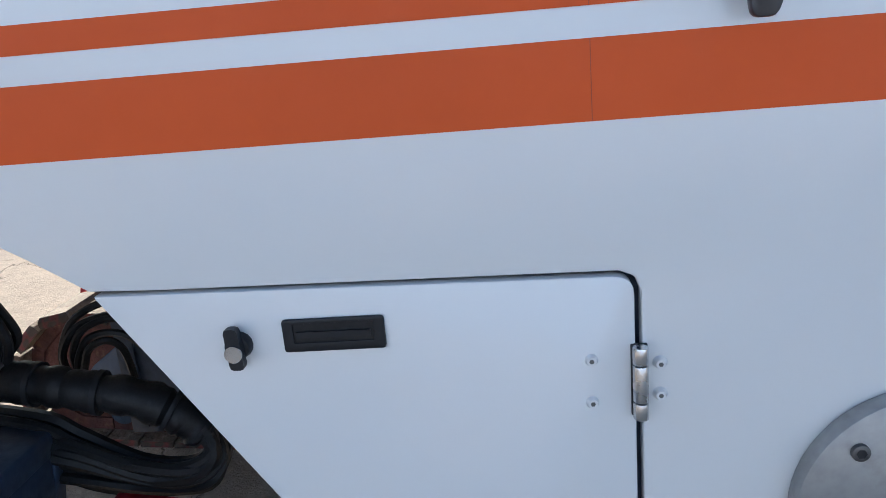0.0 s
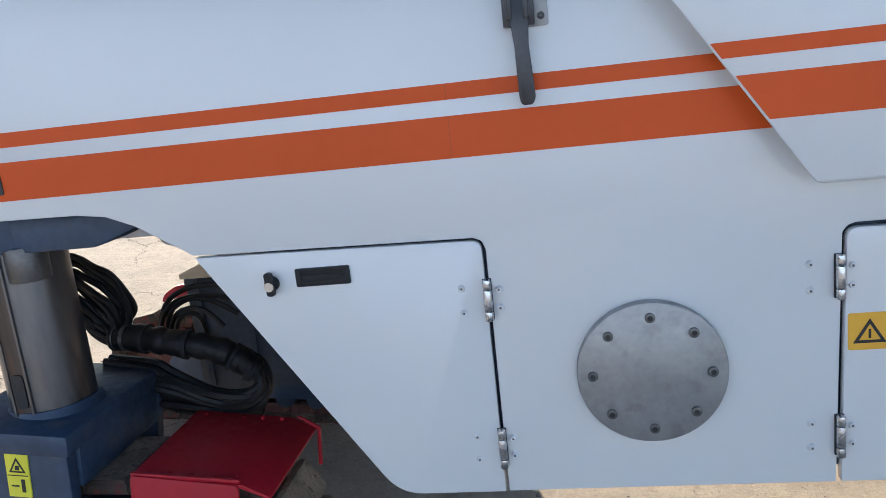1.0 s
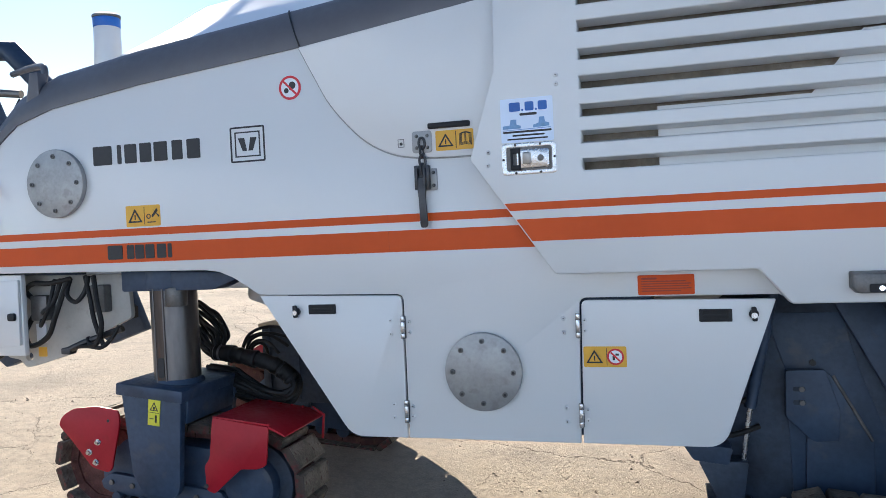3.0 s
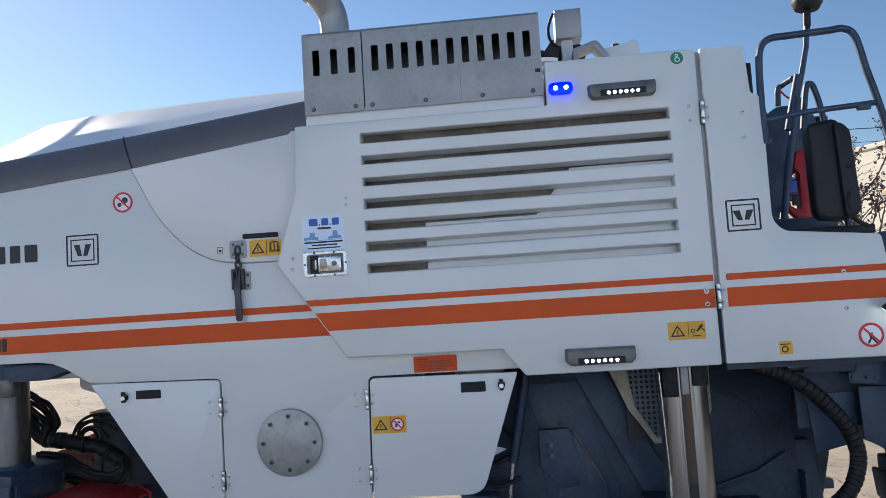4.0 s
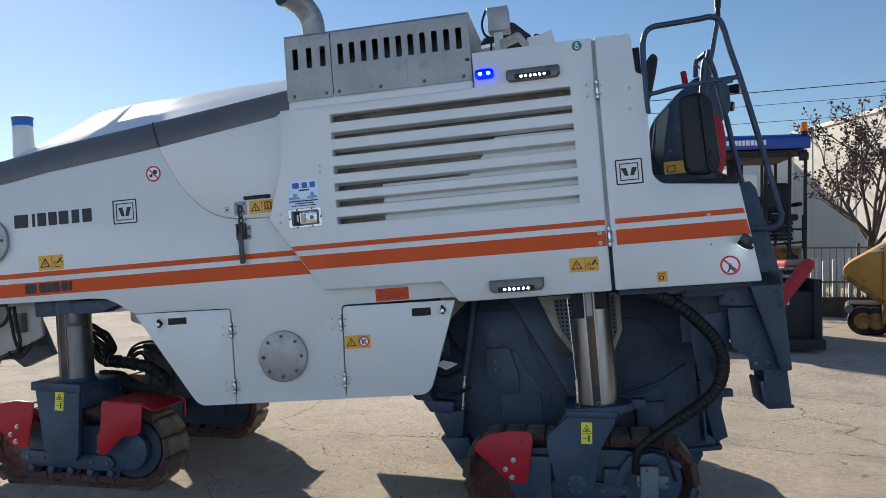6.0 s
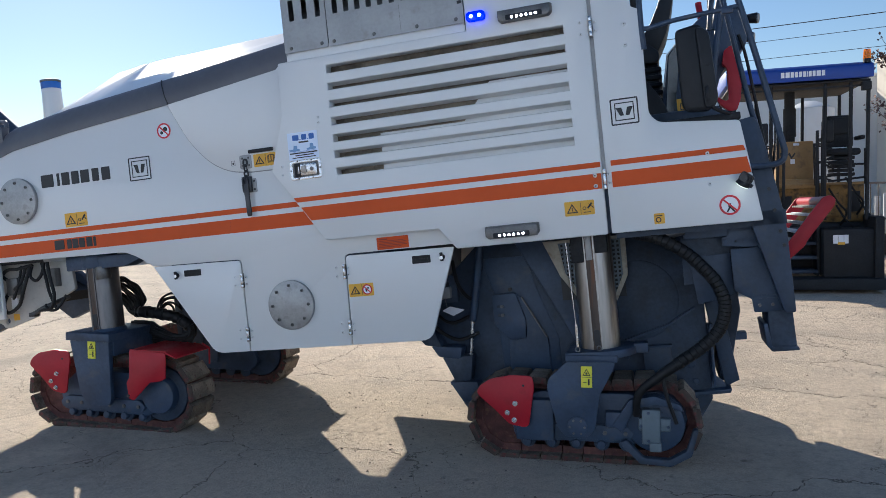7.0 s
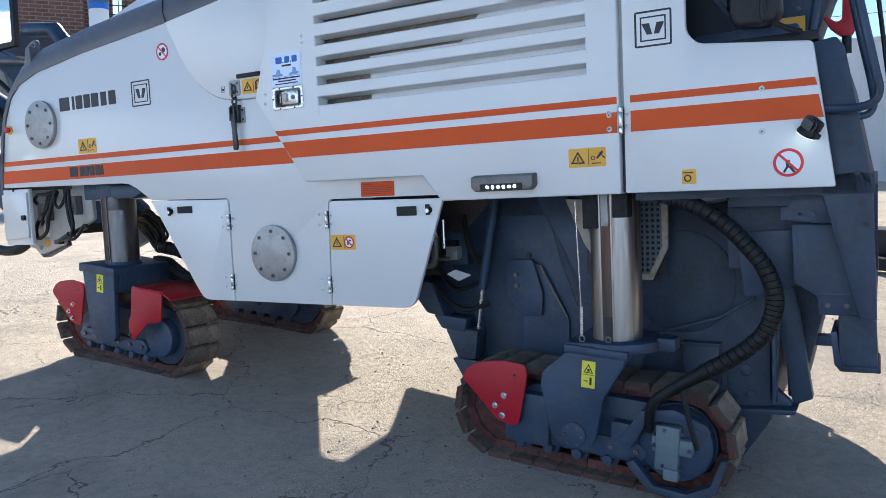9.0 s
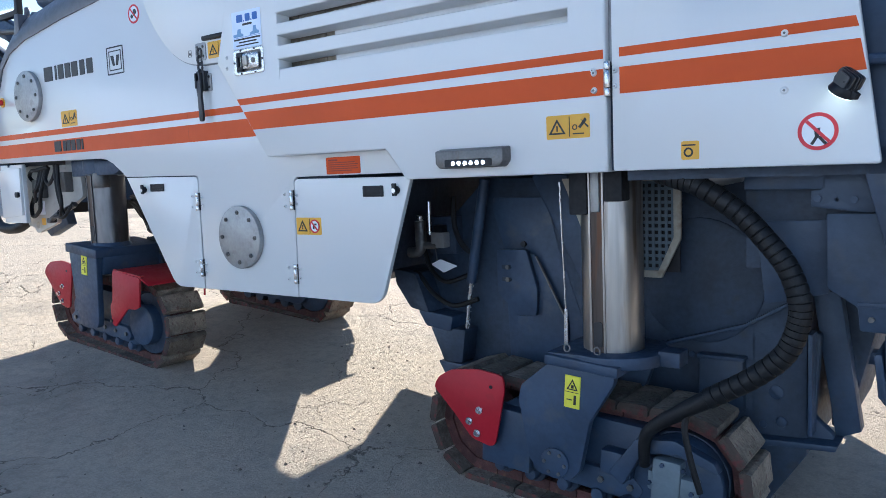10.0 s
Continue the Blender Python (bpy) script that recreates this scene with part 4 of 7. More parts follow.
# --- white cabinet and bracket under the nose
cab = part("nose_cabinet", box(B(), -2.27, -1.945, 0.953, 0.985, 1.03, 1.452), WHITE, M, "white cabinet under the nose", bevel=0.006, m=pose(-0.035, 0.0, 0.0))
part("cabinet_door", prism(B(), rounded([(-2.262, 1.065), (-1.958, 1.085), (-1.950, 1.425), (-2.262, 1.415)], 0.008, 2), 0.935, 0.955), WHITE, cab, "white cabinet door", bevel=0.003)
part("cabinet_lock", prism(B(), rounded(rect(-2.015, -1.970, 1.215, 1.255), 0.012, 2), 0.918, 0.937), BLACK, cab, bevel=0.003)
BR = rounded([(-2.16, 1.46), (-1.36, 1.45), (-1.346, 1.226), (-1.55, 1.14), (-1.717, 1.072), (-1.722, 1.04), (-2.0, 0.966), (-2.04, 0.966), (-2.067, 1.004), (-2.16, 1.02)], [0, 0, 0.02, 0.05, 0.02, 0.02, 0.03, 0.03, 0.03, 0.02], 3)
brk = part("side_bracket", holed(B(), BR, [disc(-2.012, 1.022, 0.026, 18)], 1.045, 1.075), mat("aged_white_paint", (0.46, 0.44, 0.40), 0.5, vary=0.12, scale=5, second=(0.25, 0.19, 0.13), amount=0.12), M, "aged white bracket plate with a hole", bevel=0.003, m=pose(-0.075, 0.04, -0.018))
sticker("small_label", -1.946, -1.891, 1.023, 1.074, 1.045, YELLOW, brk, "small yellow label", 0.002)
part("valve", box(B(), -1.922, -1.817, 0.98, 1.045, 1.222, 1.354), DULL, brk, "grey hydraulic valve block", bevel=0.006)
part("nameplate", box(B(), -1.945, -1.885, 1.035, 1.046, 1.10, 1.20), PALE, brk)
for pts, r in (([(-1.91, 1.0, 1.33), (-1.95, 0.985, 1.38), (-1.88, 0.97, 1.42), (-1.75, 0.935, 1.42), (-1.64, 0.965, 1.44)], 0.013),
               ([(-1.92, 1.0, 1.25), (-1.97, 0.99, 1.16), (-1.93, 0.98, 1.09), (-1.81, 0.97, 1.14), (-1.73, 0.945, 1.25), (-1.66, 0.965, 1.44)], 0.014),
               ([(-1.83, 0.99, 1.28), (-1.80, 0.935, 1.27), (-1.74, 0.945, 1.32), (-1.70, 0.965, 1.44)], 0.012),
               ([(-1.86, 0.99, 1.23), (-1.83, 0.95, 1.20), (-1.76, 0.935, 1.30), (-1.74, 0.965, 1.44)], 0.010),
               ([(-1.66, 0.985, 1.44), (-1.66, 0.955, 1.36), (-1.60, 0.945, 1.32), (-1.55, 0.955, 1.37), (-1.54, 0.975, 1.45)], 0.012),
               ([(-1.50, 0.965, 1.45), (-1.47, 0.945, 1.32), (-1.45, 0.945, 1.20), (-1.49, 0.955, 1.11), (-1.54, 0.965, 1.10), (-1.57, 0.985, 1.13)], 0.013),
               ([(-1.56, 0.975, 1.45), (-1.52, 0.955, 1.34), (-1.50, 0.955, 1.22), (-1.46, 0.965, 1.09)], 0.012),
               ([(-1.66, 0.985, 1.085), (-1.55, 0.965, 1.09), (-1.47, 0.955, 1.085), (-1.42, 0.965, 1.12), (-1.38, 0.99, 1.19)], 0.011)):
    part("hose", tube(B(), curve(pts), r, 8), RUBBER, brk, "black hydraulic hose")
part("fitting_block", box(B(), -1.55, -1.46, 0.985, 1.045, 1.26, 1.40), DULL, brk, bevel=0.006)
part("steering_link", tube(B(), [(-1.72, 0.99, 1.06), (-1.60, 0.985, 1.105), (-1.37, 1.0, 1.175)], 0.018, 10), GUN, brk, "dark steering link")
part("link_end", box(B(), -1.735, -1.675, 0.97, 1.02, 1.045, 1.08), GUN, brk, bevel=0.008)
part("front_crossbeam", box(B(), -1.75, -0.78, 1.15, mir(1.15), 1.34, 1.50), WHITE, M, "pale cross beam between the front legs", bevel=0.01)
part("front_tongue", prism(B(), rounded([(-1.02, 1.40), (-0.82, 1.42), (-0.74, 1.36), (-0.76, 1.22), (-0.84, 1.19), (-1.02, 1.25)], 0.02, 2), 1.55, 1.62), WHITE, M, "pale tongue plate", bevel=0.004)


# --- crawler tracks
TILT_M = pose(0, 0, 0, 0, 4.289, 0)


def ground_z(x, y):
    return 0.011 - 0.075 * x + 0.024 * (y - 1)


REAR_X, REAR_LIFT = 2.265, -0.008      # middle of the rear crawlers


def rear_local(pts, y=1.19):
    """Outline points (x, z) of the machine in the frame of a rear crawler."""
    c, q, z0 = math.cos(radians(4.289)), math.sin(radians(4.289)), ground_z(REAR_X, y) + REAR_LIFT
    return [((x - REAR_X) * c - (z - z0) * q, (x - REAR_X) * q + (z - z0) * c) for x, z in pts]



TL, TW = 1.44, 0.285         # length and width of a crawler
R_S, R_D = 0.235, 0.258                # idler and sprocket radius at the link line


def track_line(n, R_D):
    """Points and directions round the belt, at even steps: idler at -x, sprocket at +x."""
    c0, c1 = Vector((-TL / 2 + R_S + 0.03, 0, R_S + 0.03)), Vector((TL / 2 - R_D - 0.03, 0, R_D + 0.03))
    pts = []
    for i in range(60):
        pts.append(Vector((c0.x + (c1.x - c0.x) * i / 60, 0, 0.03)))
    for i in range(60):
        a = -math.pi / 2 + math.pi * i / 60
        pts.append(c1 + R_D * Vector((math.cos(a), 0, math.sin(a))))
    for i in range(60):
        u = i / 60
        pts.append(Vector((c1.x + (c0.x - c1.x) * u, 0, (c1.z + R_D) * (1 - u) + (c0.z + R_S) * u - 0.012 * math.sin(math.pi * u))))
    for i in range(60):
        a = math.pi / 2 + math.pi * i / 60
        pts.append(c0 + R_S * Vector((math.cos(a), 0, math.sin(a))))
    length = [0.0]
    for a, b in zip(pts, pts[1:] + pts[:1]):
        length.append(length[-1] + (b - a).length)
    out = []
    for k in range(n):
        s = length[-1] * k / n
        i = max(j for j in range(len(pts)) if length[j] <= s)
        p, q = pts[i], pts[(i + 1) % len(pts)]
        u = (s - length[i]) / max(1e-6, length[i + 1] - length[i])
        out.append((p.lerp(q, u), (q - p).normalized()))
    return out, c0, c1


LINE_F, C0, C1_F = track_line(25, R_D)
LINE_R, C0, C1_R = track_line(25, 0.238)
PITCH = 2 * (C1_F.x - C0.x) + math.pi * (R_S + R_D)
PITCH /= 25


def pad_mesh():
    bm = B()
    w, l = TW / 2, PITCH * 0.465
    lo = [bm.verts.new((x * l, y * w, -0.004)) for x, y in ((-1, -1), (1, -1), (1, 1), (-1, 1))]
    mid = [bm.verts.new((x * l, y * w, 0.020)) for x, y in ((-1, -1), (1, -1), (1, 1), (-1, 1))]
    top = [bm.verts.new((x * l * 0.86, y * w * 0.95, 0.036)) for x, y in ((-1, -1), (1, -1), (1, 1), (-1, 1))]
    bm.faces.new(lo[::-1])
    bm.faces.new(top)
    for a, b in ((lo, mid), (mid, top)):
        for i in range(4):
            bm.faces.new((a[i], a[(i + 1) % 4], b[(i + 1) % 4], b[i]))
    return bm


def link_mesh():
    """One chain link: two cheeks joined by a bridge."""
    bm = B()
    l = PITCH * 0.48
    pts = [(-0.069, -0.050), (-0.041, -0.050), (-0.041, -0.018), (0.041, -0.018), (0.041, -0.050), (0.069, -0.050), (0.069, -0.004), (-0.069, -0.004)]
    return prism_x(bm, pts, -l, l)


def red_front(parent, y, dz, dx=0.0):
    pts = [(x + dx, z + dz) for x, z in ((-0.633, 0.480), (-0.61, 0.53), (-0.545, 0.575), (-0.40, 0.605), (-0.275, 0.60), (-0.262, 0.54), (-0.300, 0.290), (-0.325, 0.276), (-0.42, 0.29), (-0.52, 0.385))]
    g = part("red_guard", prism(B(), rounded(pts, 0.02, 2), y - 0.006, y + 0.006), RED, parent, "red front track guard plate", bevel=0.002)
    for bx, bz in ((-0.385 + dx, 0.425 + dz), (-0.435 + dx, 0.366 + dz), (-0.392 + dx, 0.320 + dz)):
        b = part("bolt", cyl(B(), (bx, y - 0.006, bz), (bx, y - 0.012, bz), 0.017, n=16), STEEL, g)
        part("nut", cyl(B(), (bx, y - 0.011, bz), (bx, y - 0.024, bz), 0.011, n=6), STEEL, b)
    part("bolt", cyl(B(), (-0.33 + dx, y - 0.006, 0.54 + dz), (-0.33 + dx, y - 0.009, 0.54 + dz), 0.008, n=10), INK, g)
    return g


def red_rear(parent, y):
    pts = rounded([(0.274, 0.640), (0.575, 0.632), (0.572, 0.448), (0.53, 0.425), (0.44, 0.412), (0.304, 0.271), (0.262, 0.285), (0.245, 0.40), (0.270, 0.44)], 0.012, 2)
    g = part("red_guard", prism(B(), pts, y - 0.006, y + 0.006), RED, parent, "red rear track guard with a flat top", bevel=0.002)
    bm = B()
    prism(bm, [(0.274, 0.628), (0.575, 0.622), (0.66, 0.594), (0.66, 0.602), (0.585, 0.632), (0.274, 0.640)], y, y + 0.41)
    part("top_plate", bm, RED, g, bevel=0.002)
    part("rim", box(B(), 0.272, 0.577, y + 0.0, y + 0.014, 0.634, 0.645), RED, g, bevel=0.003)
    for q in range(5):
        x = 0.31 + 0.062 * q
        for yb in (0.03, 0.385):
            part("stud", cyl(B(), (x, y + yb, 0.630), (x, y + yb, 0.642), 0.006, n=8), RED, g)
    part("lip", prism(B(), [(0.60, 0.638), (0.612, 0.638), (0.675, 0.608), (0.675, 0.48), (0.664, 0.48), (0.664, 0.60)], y + 0.40, y + 0.41), RED, g, bevel=0.002)
    part("bolt", cyl(B(), (0.262, y - 0.006, 0.305), (0.262, y - 0.016, 0.305), 0.011, n=6), DULL, g)
    return g


PADM, LINKM = None, None
REDRIM = mat("red_worn_rim", (0.15, 0.034, 0.030), 0.8, vary=0.35, scale=9, bump=0.4, second=(0.06, 0.042, 0.032), amount=0.65, each=0.25)


SLATE2 = mat("pale_slate_paint", (0.14, 0.175, 0.20), 0.5, vary=0.15, bump=0.1)


def crawler(cx, cy, sgn, rear_unit):
    """A crawler with its centre at (cx, cy) on the ground; sgn -1: its outer face looks towards -y."""
    global PADM, LINKM
    LINE, C1, R_D = (LINE_R, C1_R, 0.238) if rear_unit else (LINE_F, C1_F, 0.258)
    base = Matrix.Translation((cx, cy, ground_z(cx, cy) + (REAR_LIFT if rear_unit else 0.022))) @ (TILT_M if rear_unit else pose(0, 0, 0, 0, 6.0, 0)) @ (pose(0, 0, 0) if sgn < 0 else Matrix.Diagonal((1, -1, 1, 1)))
    yo = -0.21                          # outer plates
    bm = B()
    prism(bm, rounded([(-0.42, 0.13), (0.36, 0.13), (0.44, 0.22), (0.34, 0.44), (-0.28, 0.44), (-0.44, 0.30)], 0.04, 2), -0.125, 0.125)
    fr = part("crawler", bm, SLATE, M, "slate crawler frame with dusty pads", bevel=0.006, m=base)
    part("idler", cyl(B(), (C0.x, -0.06, C0.z), (C0.x, 0.06, C0.z), R_S - 0.04, n=28), RUSTY, fr, "rust brown idler wheel", bevel=0.01)
    part("sprocket", cyl(B(), (C1.x, -0.08, C1.z), (C1.x, 0.08, C1.z), R_D - 0.055, n=28), DEEP, fr, bevel=0.01)
    part("side_rail", prism(B(), rounded([(-0.40, 0.155), (0.30, 0.155), (0.33, 0.20), (0.28, 0.245), (-0.36, 0.245), (-0.42, 0.20)], 0.015, 2), -0.155, -0.12), SLATE, fr, bevel=0.004)
    for i in range(6):
        x = -0.35 + 0.125 * i
        part("bolt", cyl(B(), (x, -0.152, 0.20), (x, -0.166, 0.20), 0.014, n=6), DULL, fr)
    for i in range(5):
        x = -0.34 + 0.155 * i
        part("roller_hub", cyl(B(), (x, -0.10, 0.115), (x, -0.135, 0.115), 0.032, 0.026, 14), SLATE, fr, bevel=0.003)
        part("roller", cyl(B(), (x, -0.085, 0.115), (x, 0.085, 0.115), 0.05, n=16), DEEP, fr, bevel=0.004)
    for i, (p, d) in enumerate(LINE):
        z = Vector((d.z, 0, -d.x))
        mm = Matrix.Translation(p) @ Matrix(((d.x, 0, z.x), (0, 1, 0), (d.z, 0, z.z))).to_4x4()
        if PADM is None:
            PADM = part("track_pad", pad_mesh(), SHOE, fr, smooth=False, m=mm)
            LINKM = part("track_link", link_mesh(), RUSTY, fr, smooth=False, m=mm)
            PADM.data.materials.append(REDRIM)
            for poly in PADM.data.polygons:
                if abs(poly.normal.y) > 0.9:
                    poly.material_index = 1
        else:
            share("track_pad", PADM, fr, mm)
            share("track_link", LINKM, fr, mm)
    # hydraulic drive in the sprocket
    drv = part("drive_hub", cyl(B(), (C1.x, -0.15, C1.z), (C1.x, 0.0, C1.z), 0.135 if not rear_unit else 0.175, n=32), SLATE, fr, "slate drive hub", bevel=0.014)
    if rear_unit:
        part("motor_block", box(B(), C1.x - 0.080, C1.x + 0.030, -0.205, -0.14, C1.z - 0.115, C1.z + 0.100), SLATE2, drv, bevel=0.01)
        part("motor_block", box(B(), C1.x - 0.10, C1.x + 0.09, -0.195, -0.14, C1.z - 0.035, C1.z + 0.045), SLATE2, drv, bevel=0.012)
        part("motor_foot", box(B(), C1.x - 0.035, C1.x + 0.035, -0.215, -0.14, C1.z - 0.155, C1.z - 0.10), SLATE2, drv, bevel=0.008)
        for dx, dz in ((-0.04, 0.08), (0.04, 0.08), (-0.04, -0.09), (0.04, -0.09), (-0.085, 0.0), (0.075, 0.0)):
            part("bolt", cyl(B(), (C1.x + dx, -0.204, C1.z + dz), (C1.x + dx, -0.214, C1.z + dz), 0.009, n=6), SLATE, drv)
    if not rear_unit:
        red_front(fr, yo - 0.01, 0.0)
        red_rear(fr, yo - 0.03)
        part("fork", prism(B(), rounded([(-0.235, 0.70), (0.105, 0.70), (0.118, 0.27), (0.10, 0.22), (-0.085, 0.212), (-0.15, 0.30)], 0.02, 2), -0.255, -0.215), SLATE, fr, "slate fork plate over the crawler", bevel=0.004)
        part("fork", prism(B(), [(-0.215, 0.70), (0.125, 0.70), (0.085, 0.22), (-0.13, 0.22)], 0.20, 0.24), SLATE, fr, bevel=0.004)
        part("yoke", prism(B(), rounded([(-0.262, 0.690), (0.118, 0.690), (0.118, 0.750), (-0.262, 0.750)], 0.008, 2), -0.265, 0.25), SLATE, fr, bevel=0.005)
        part("gusset", box(B(), 0.085, 0.118, -0.214, 0.20, 0.58, 0.697), SLATE, fr, bevel=0.004)
        lab_x, lab_z, ly = -0.04, 0.628, -0.2575
    else:
        red_front(fr, yo - 0.01, -0.045, -0.010)
        part("fork", prism(B(), rounded(rear_local([(2.268, 0.512), (2.540, 0.518), (2.534, 0.449), (2.430, 0.285), (2.382, 0.075), (2.338, 0.030), (2.200, 0.035), (2.155, 0.095), (2.112, 0.337), (2.126, 0.397)]), 0.015, 2), -0.250, -0.210), SLATE, fr, "slate fork plate over the crawler", bevel=0.004)
        part("fork", prism(B(), [(-0.055, 0.655), (0.225, 0.675), (0.08, 0.16), (-0.12, 0.15), (-0.2, 0.4)], 0.20, 0.24), SLATE, fr, bevel=0.004)
        part("yoke", box(B(), -0.070, 0.24, -0.265, 0.25, 0.660, 0.700), SLATE, fr, bevel=0.004)
        (px, pz), = rear_local([(2.277, 0.095)])
        part("pivot", cyl(B(), (px, -0.262, pz), (px, -0.245, pz), 0.062, n=24), SLATE, fr, bevel=0.003)
        for k in range(6):
            a = math.pi * k / 3
            part("bolt", cyl(B(), (px + 0.045 * math.cos(a), -0.26, pz + 0.045 * math.sin(a)), (px + 0.045 * math.cos(a), -0.268, pz + 0.045 * math.sin(a)), 0.008, n=6), DULL, fr)
        part("cross_arm", prism(B(), rounded([(0.20, 0.26), (0.30, 0.42), (0.45, 0.45), (0.60, 0.40), (0.62, 0.36), (0.46, 0.40), (0.33, 0.37), (0.26, 0.22)], 0.01, 2), -0.20, -0.15), SLATE, fr, bevel=0.004)
        part("motor_guard", prism(B(), rounded([(0.24, 0.16), (0.36, 0.04), (0.54, 0.03), (0.66, 0.10), (0.70, 0.26), (0.67, 0.26), (0.63, 0.13), (0.53, 0.07), (0.38, 0.075), (0.28, 0.18)], 0.01, 2), -0.22, -0.16), DEEP, fr, "slate guard bow round the motor", bevel=0.004)
        part("motor_foot", box(B(), 0.155, 0.285, -0.19, -0.12, 0.24, 0.34), SLATE, fr, bevel=0.01)
        part("side_box", box(B(), -0.40, -0.16, -0.19, -0.10, 0.14, 0.40), SLATE, fr, bevel=0.01)
        (lab_x, lab_z), ly = rear_local([(2.361, 0.399)])[0], -0.2525
    lb = part("track_label", prism(B(), rect(lab_x - 0.033, lab_x + 0.033, lab_z - 0.065, lab_z + 0.065), ly - 0.002, ly + 0.003), LIME, fr, "yellow warning label with marks")
    part("triangle", holed(B(), [(lab_x - 0.024, lab_z + 0.008), (lab_x + 0.024, lab_z + 0.008), (lab_x, lab_z + 0.052)], [[(lab_x - 0.017, lab_z + 0.012), (lab_x + 0.017, lab_z + 0.012), (lab_x, lab_z + 0.043)]], ly - 0.0035, ly - 0.001), INK, lb)
    part("mark", prism(B(), rect(lab_x - 0.005, lab_x + 0.006, lab_z + 0.015, lab_z + 0.028), ly - 0.0035, ly - 0.001), INK, lb)
    part("divider", prism(B(), rect(lab_x - 0.030, lab_x + 0.030, lab_z - 0.002, lab_z + 0.0), ly - 0.0035, ly - 0.001), INK, lb)
    part("mark", prism(B(), rect(lab_x + 0.008, lab_x + 0.018, lab_z - 0.05, lab_z - 0.012), ly - 0.0035, ly - 0.001), INK, lb)
    part("mark", prism(B(), rect(lab_x - 0.022, lab_x + 0.0, lab_z - 0.034, lab_z - 0.030), ly - 0.0035, ly - 0.001), INK, lb)
    return fr


def leg_column(x, y, z0, z1, r, chrome, clamp=False):
    """A lifting column: two half shells with a keyway, an upper sleeve."""
    k = 1 if y < YM else -1
    bm = B()
    cyl(bm, (x, y, z0), (x, y, z1), r, n=40)
    c = part("lift_column", bm, chrome, M, "worn bright lifting column")
    y0, y1 = sorted((y - k * (r + 0.002), y - k * r * 0.6))
    part("keyway", box(B(), x - r * 0.30, x + r * 0.14, y0, y1, z0, z1 - 0.02), RUSTSTEEL, c, "rust brown keyway")
    part("key_edge", box(B(), x - r * 0.34, x - r * 0.28, y0 - k * 0.004, y1, z0, z1 - 0.02), chrome, c)
    part("key_edge", box(B(), x + r * 0.12, x + r * 0.18, y0 - k * 0.004, y1, z0, z1 - 0.02), chrome, c)
    yf = y - k * (r + 0.007)
    part("key_slot", prism(B(), rounded(rect(x - r * 0.22, x + r * 0.08, z0 + 0.05, z0 + 0.15), 0.012, 2), min(yf, yf + k * 0.02), max(yf, yf + k * 0.02)), INK, c)
    if clamp:
        for xa, xb, za, zb in ((x - r * 0.98, x - r * 0.36, z1 - 0.21, z1 + 0.02), (x + r * 0.22, x + r * 0.85, z1 - 0.16, z1 + 0.02)):
            part("clamp_block", box(B(), xa, xb, min(y - k * (r + 0.015), y), max(y - k * (r + 0.015), y), za, zb), MATTE, c, "black clamp block", bevel=0.006)
        part("pale_bar", box(B(), x - r * 0.24, x + r * 0.06, min(yf - k * 0.006, yf + k * 0.01), max(yf - k * 0.006, yf + k * 0.01), z1 - 0.20, z1 + 0.02), GALV, c, bevel=0.004)
    return c


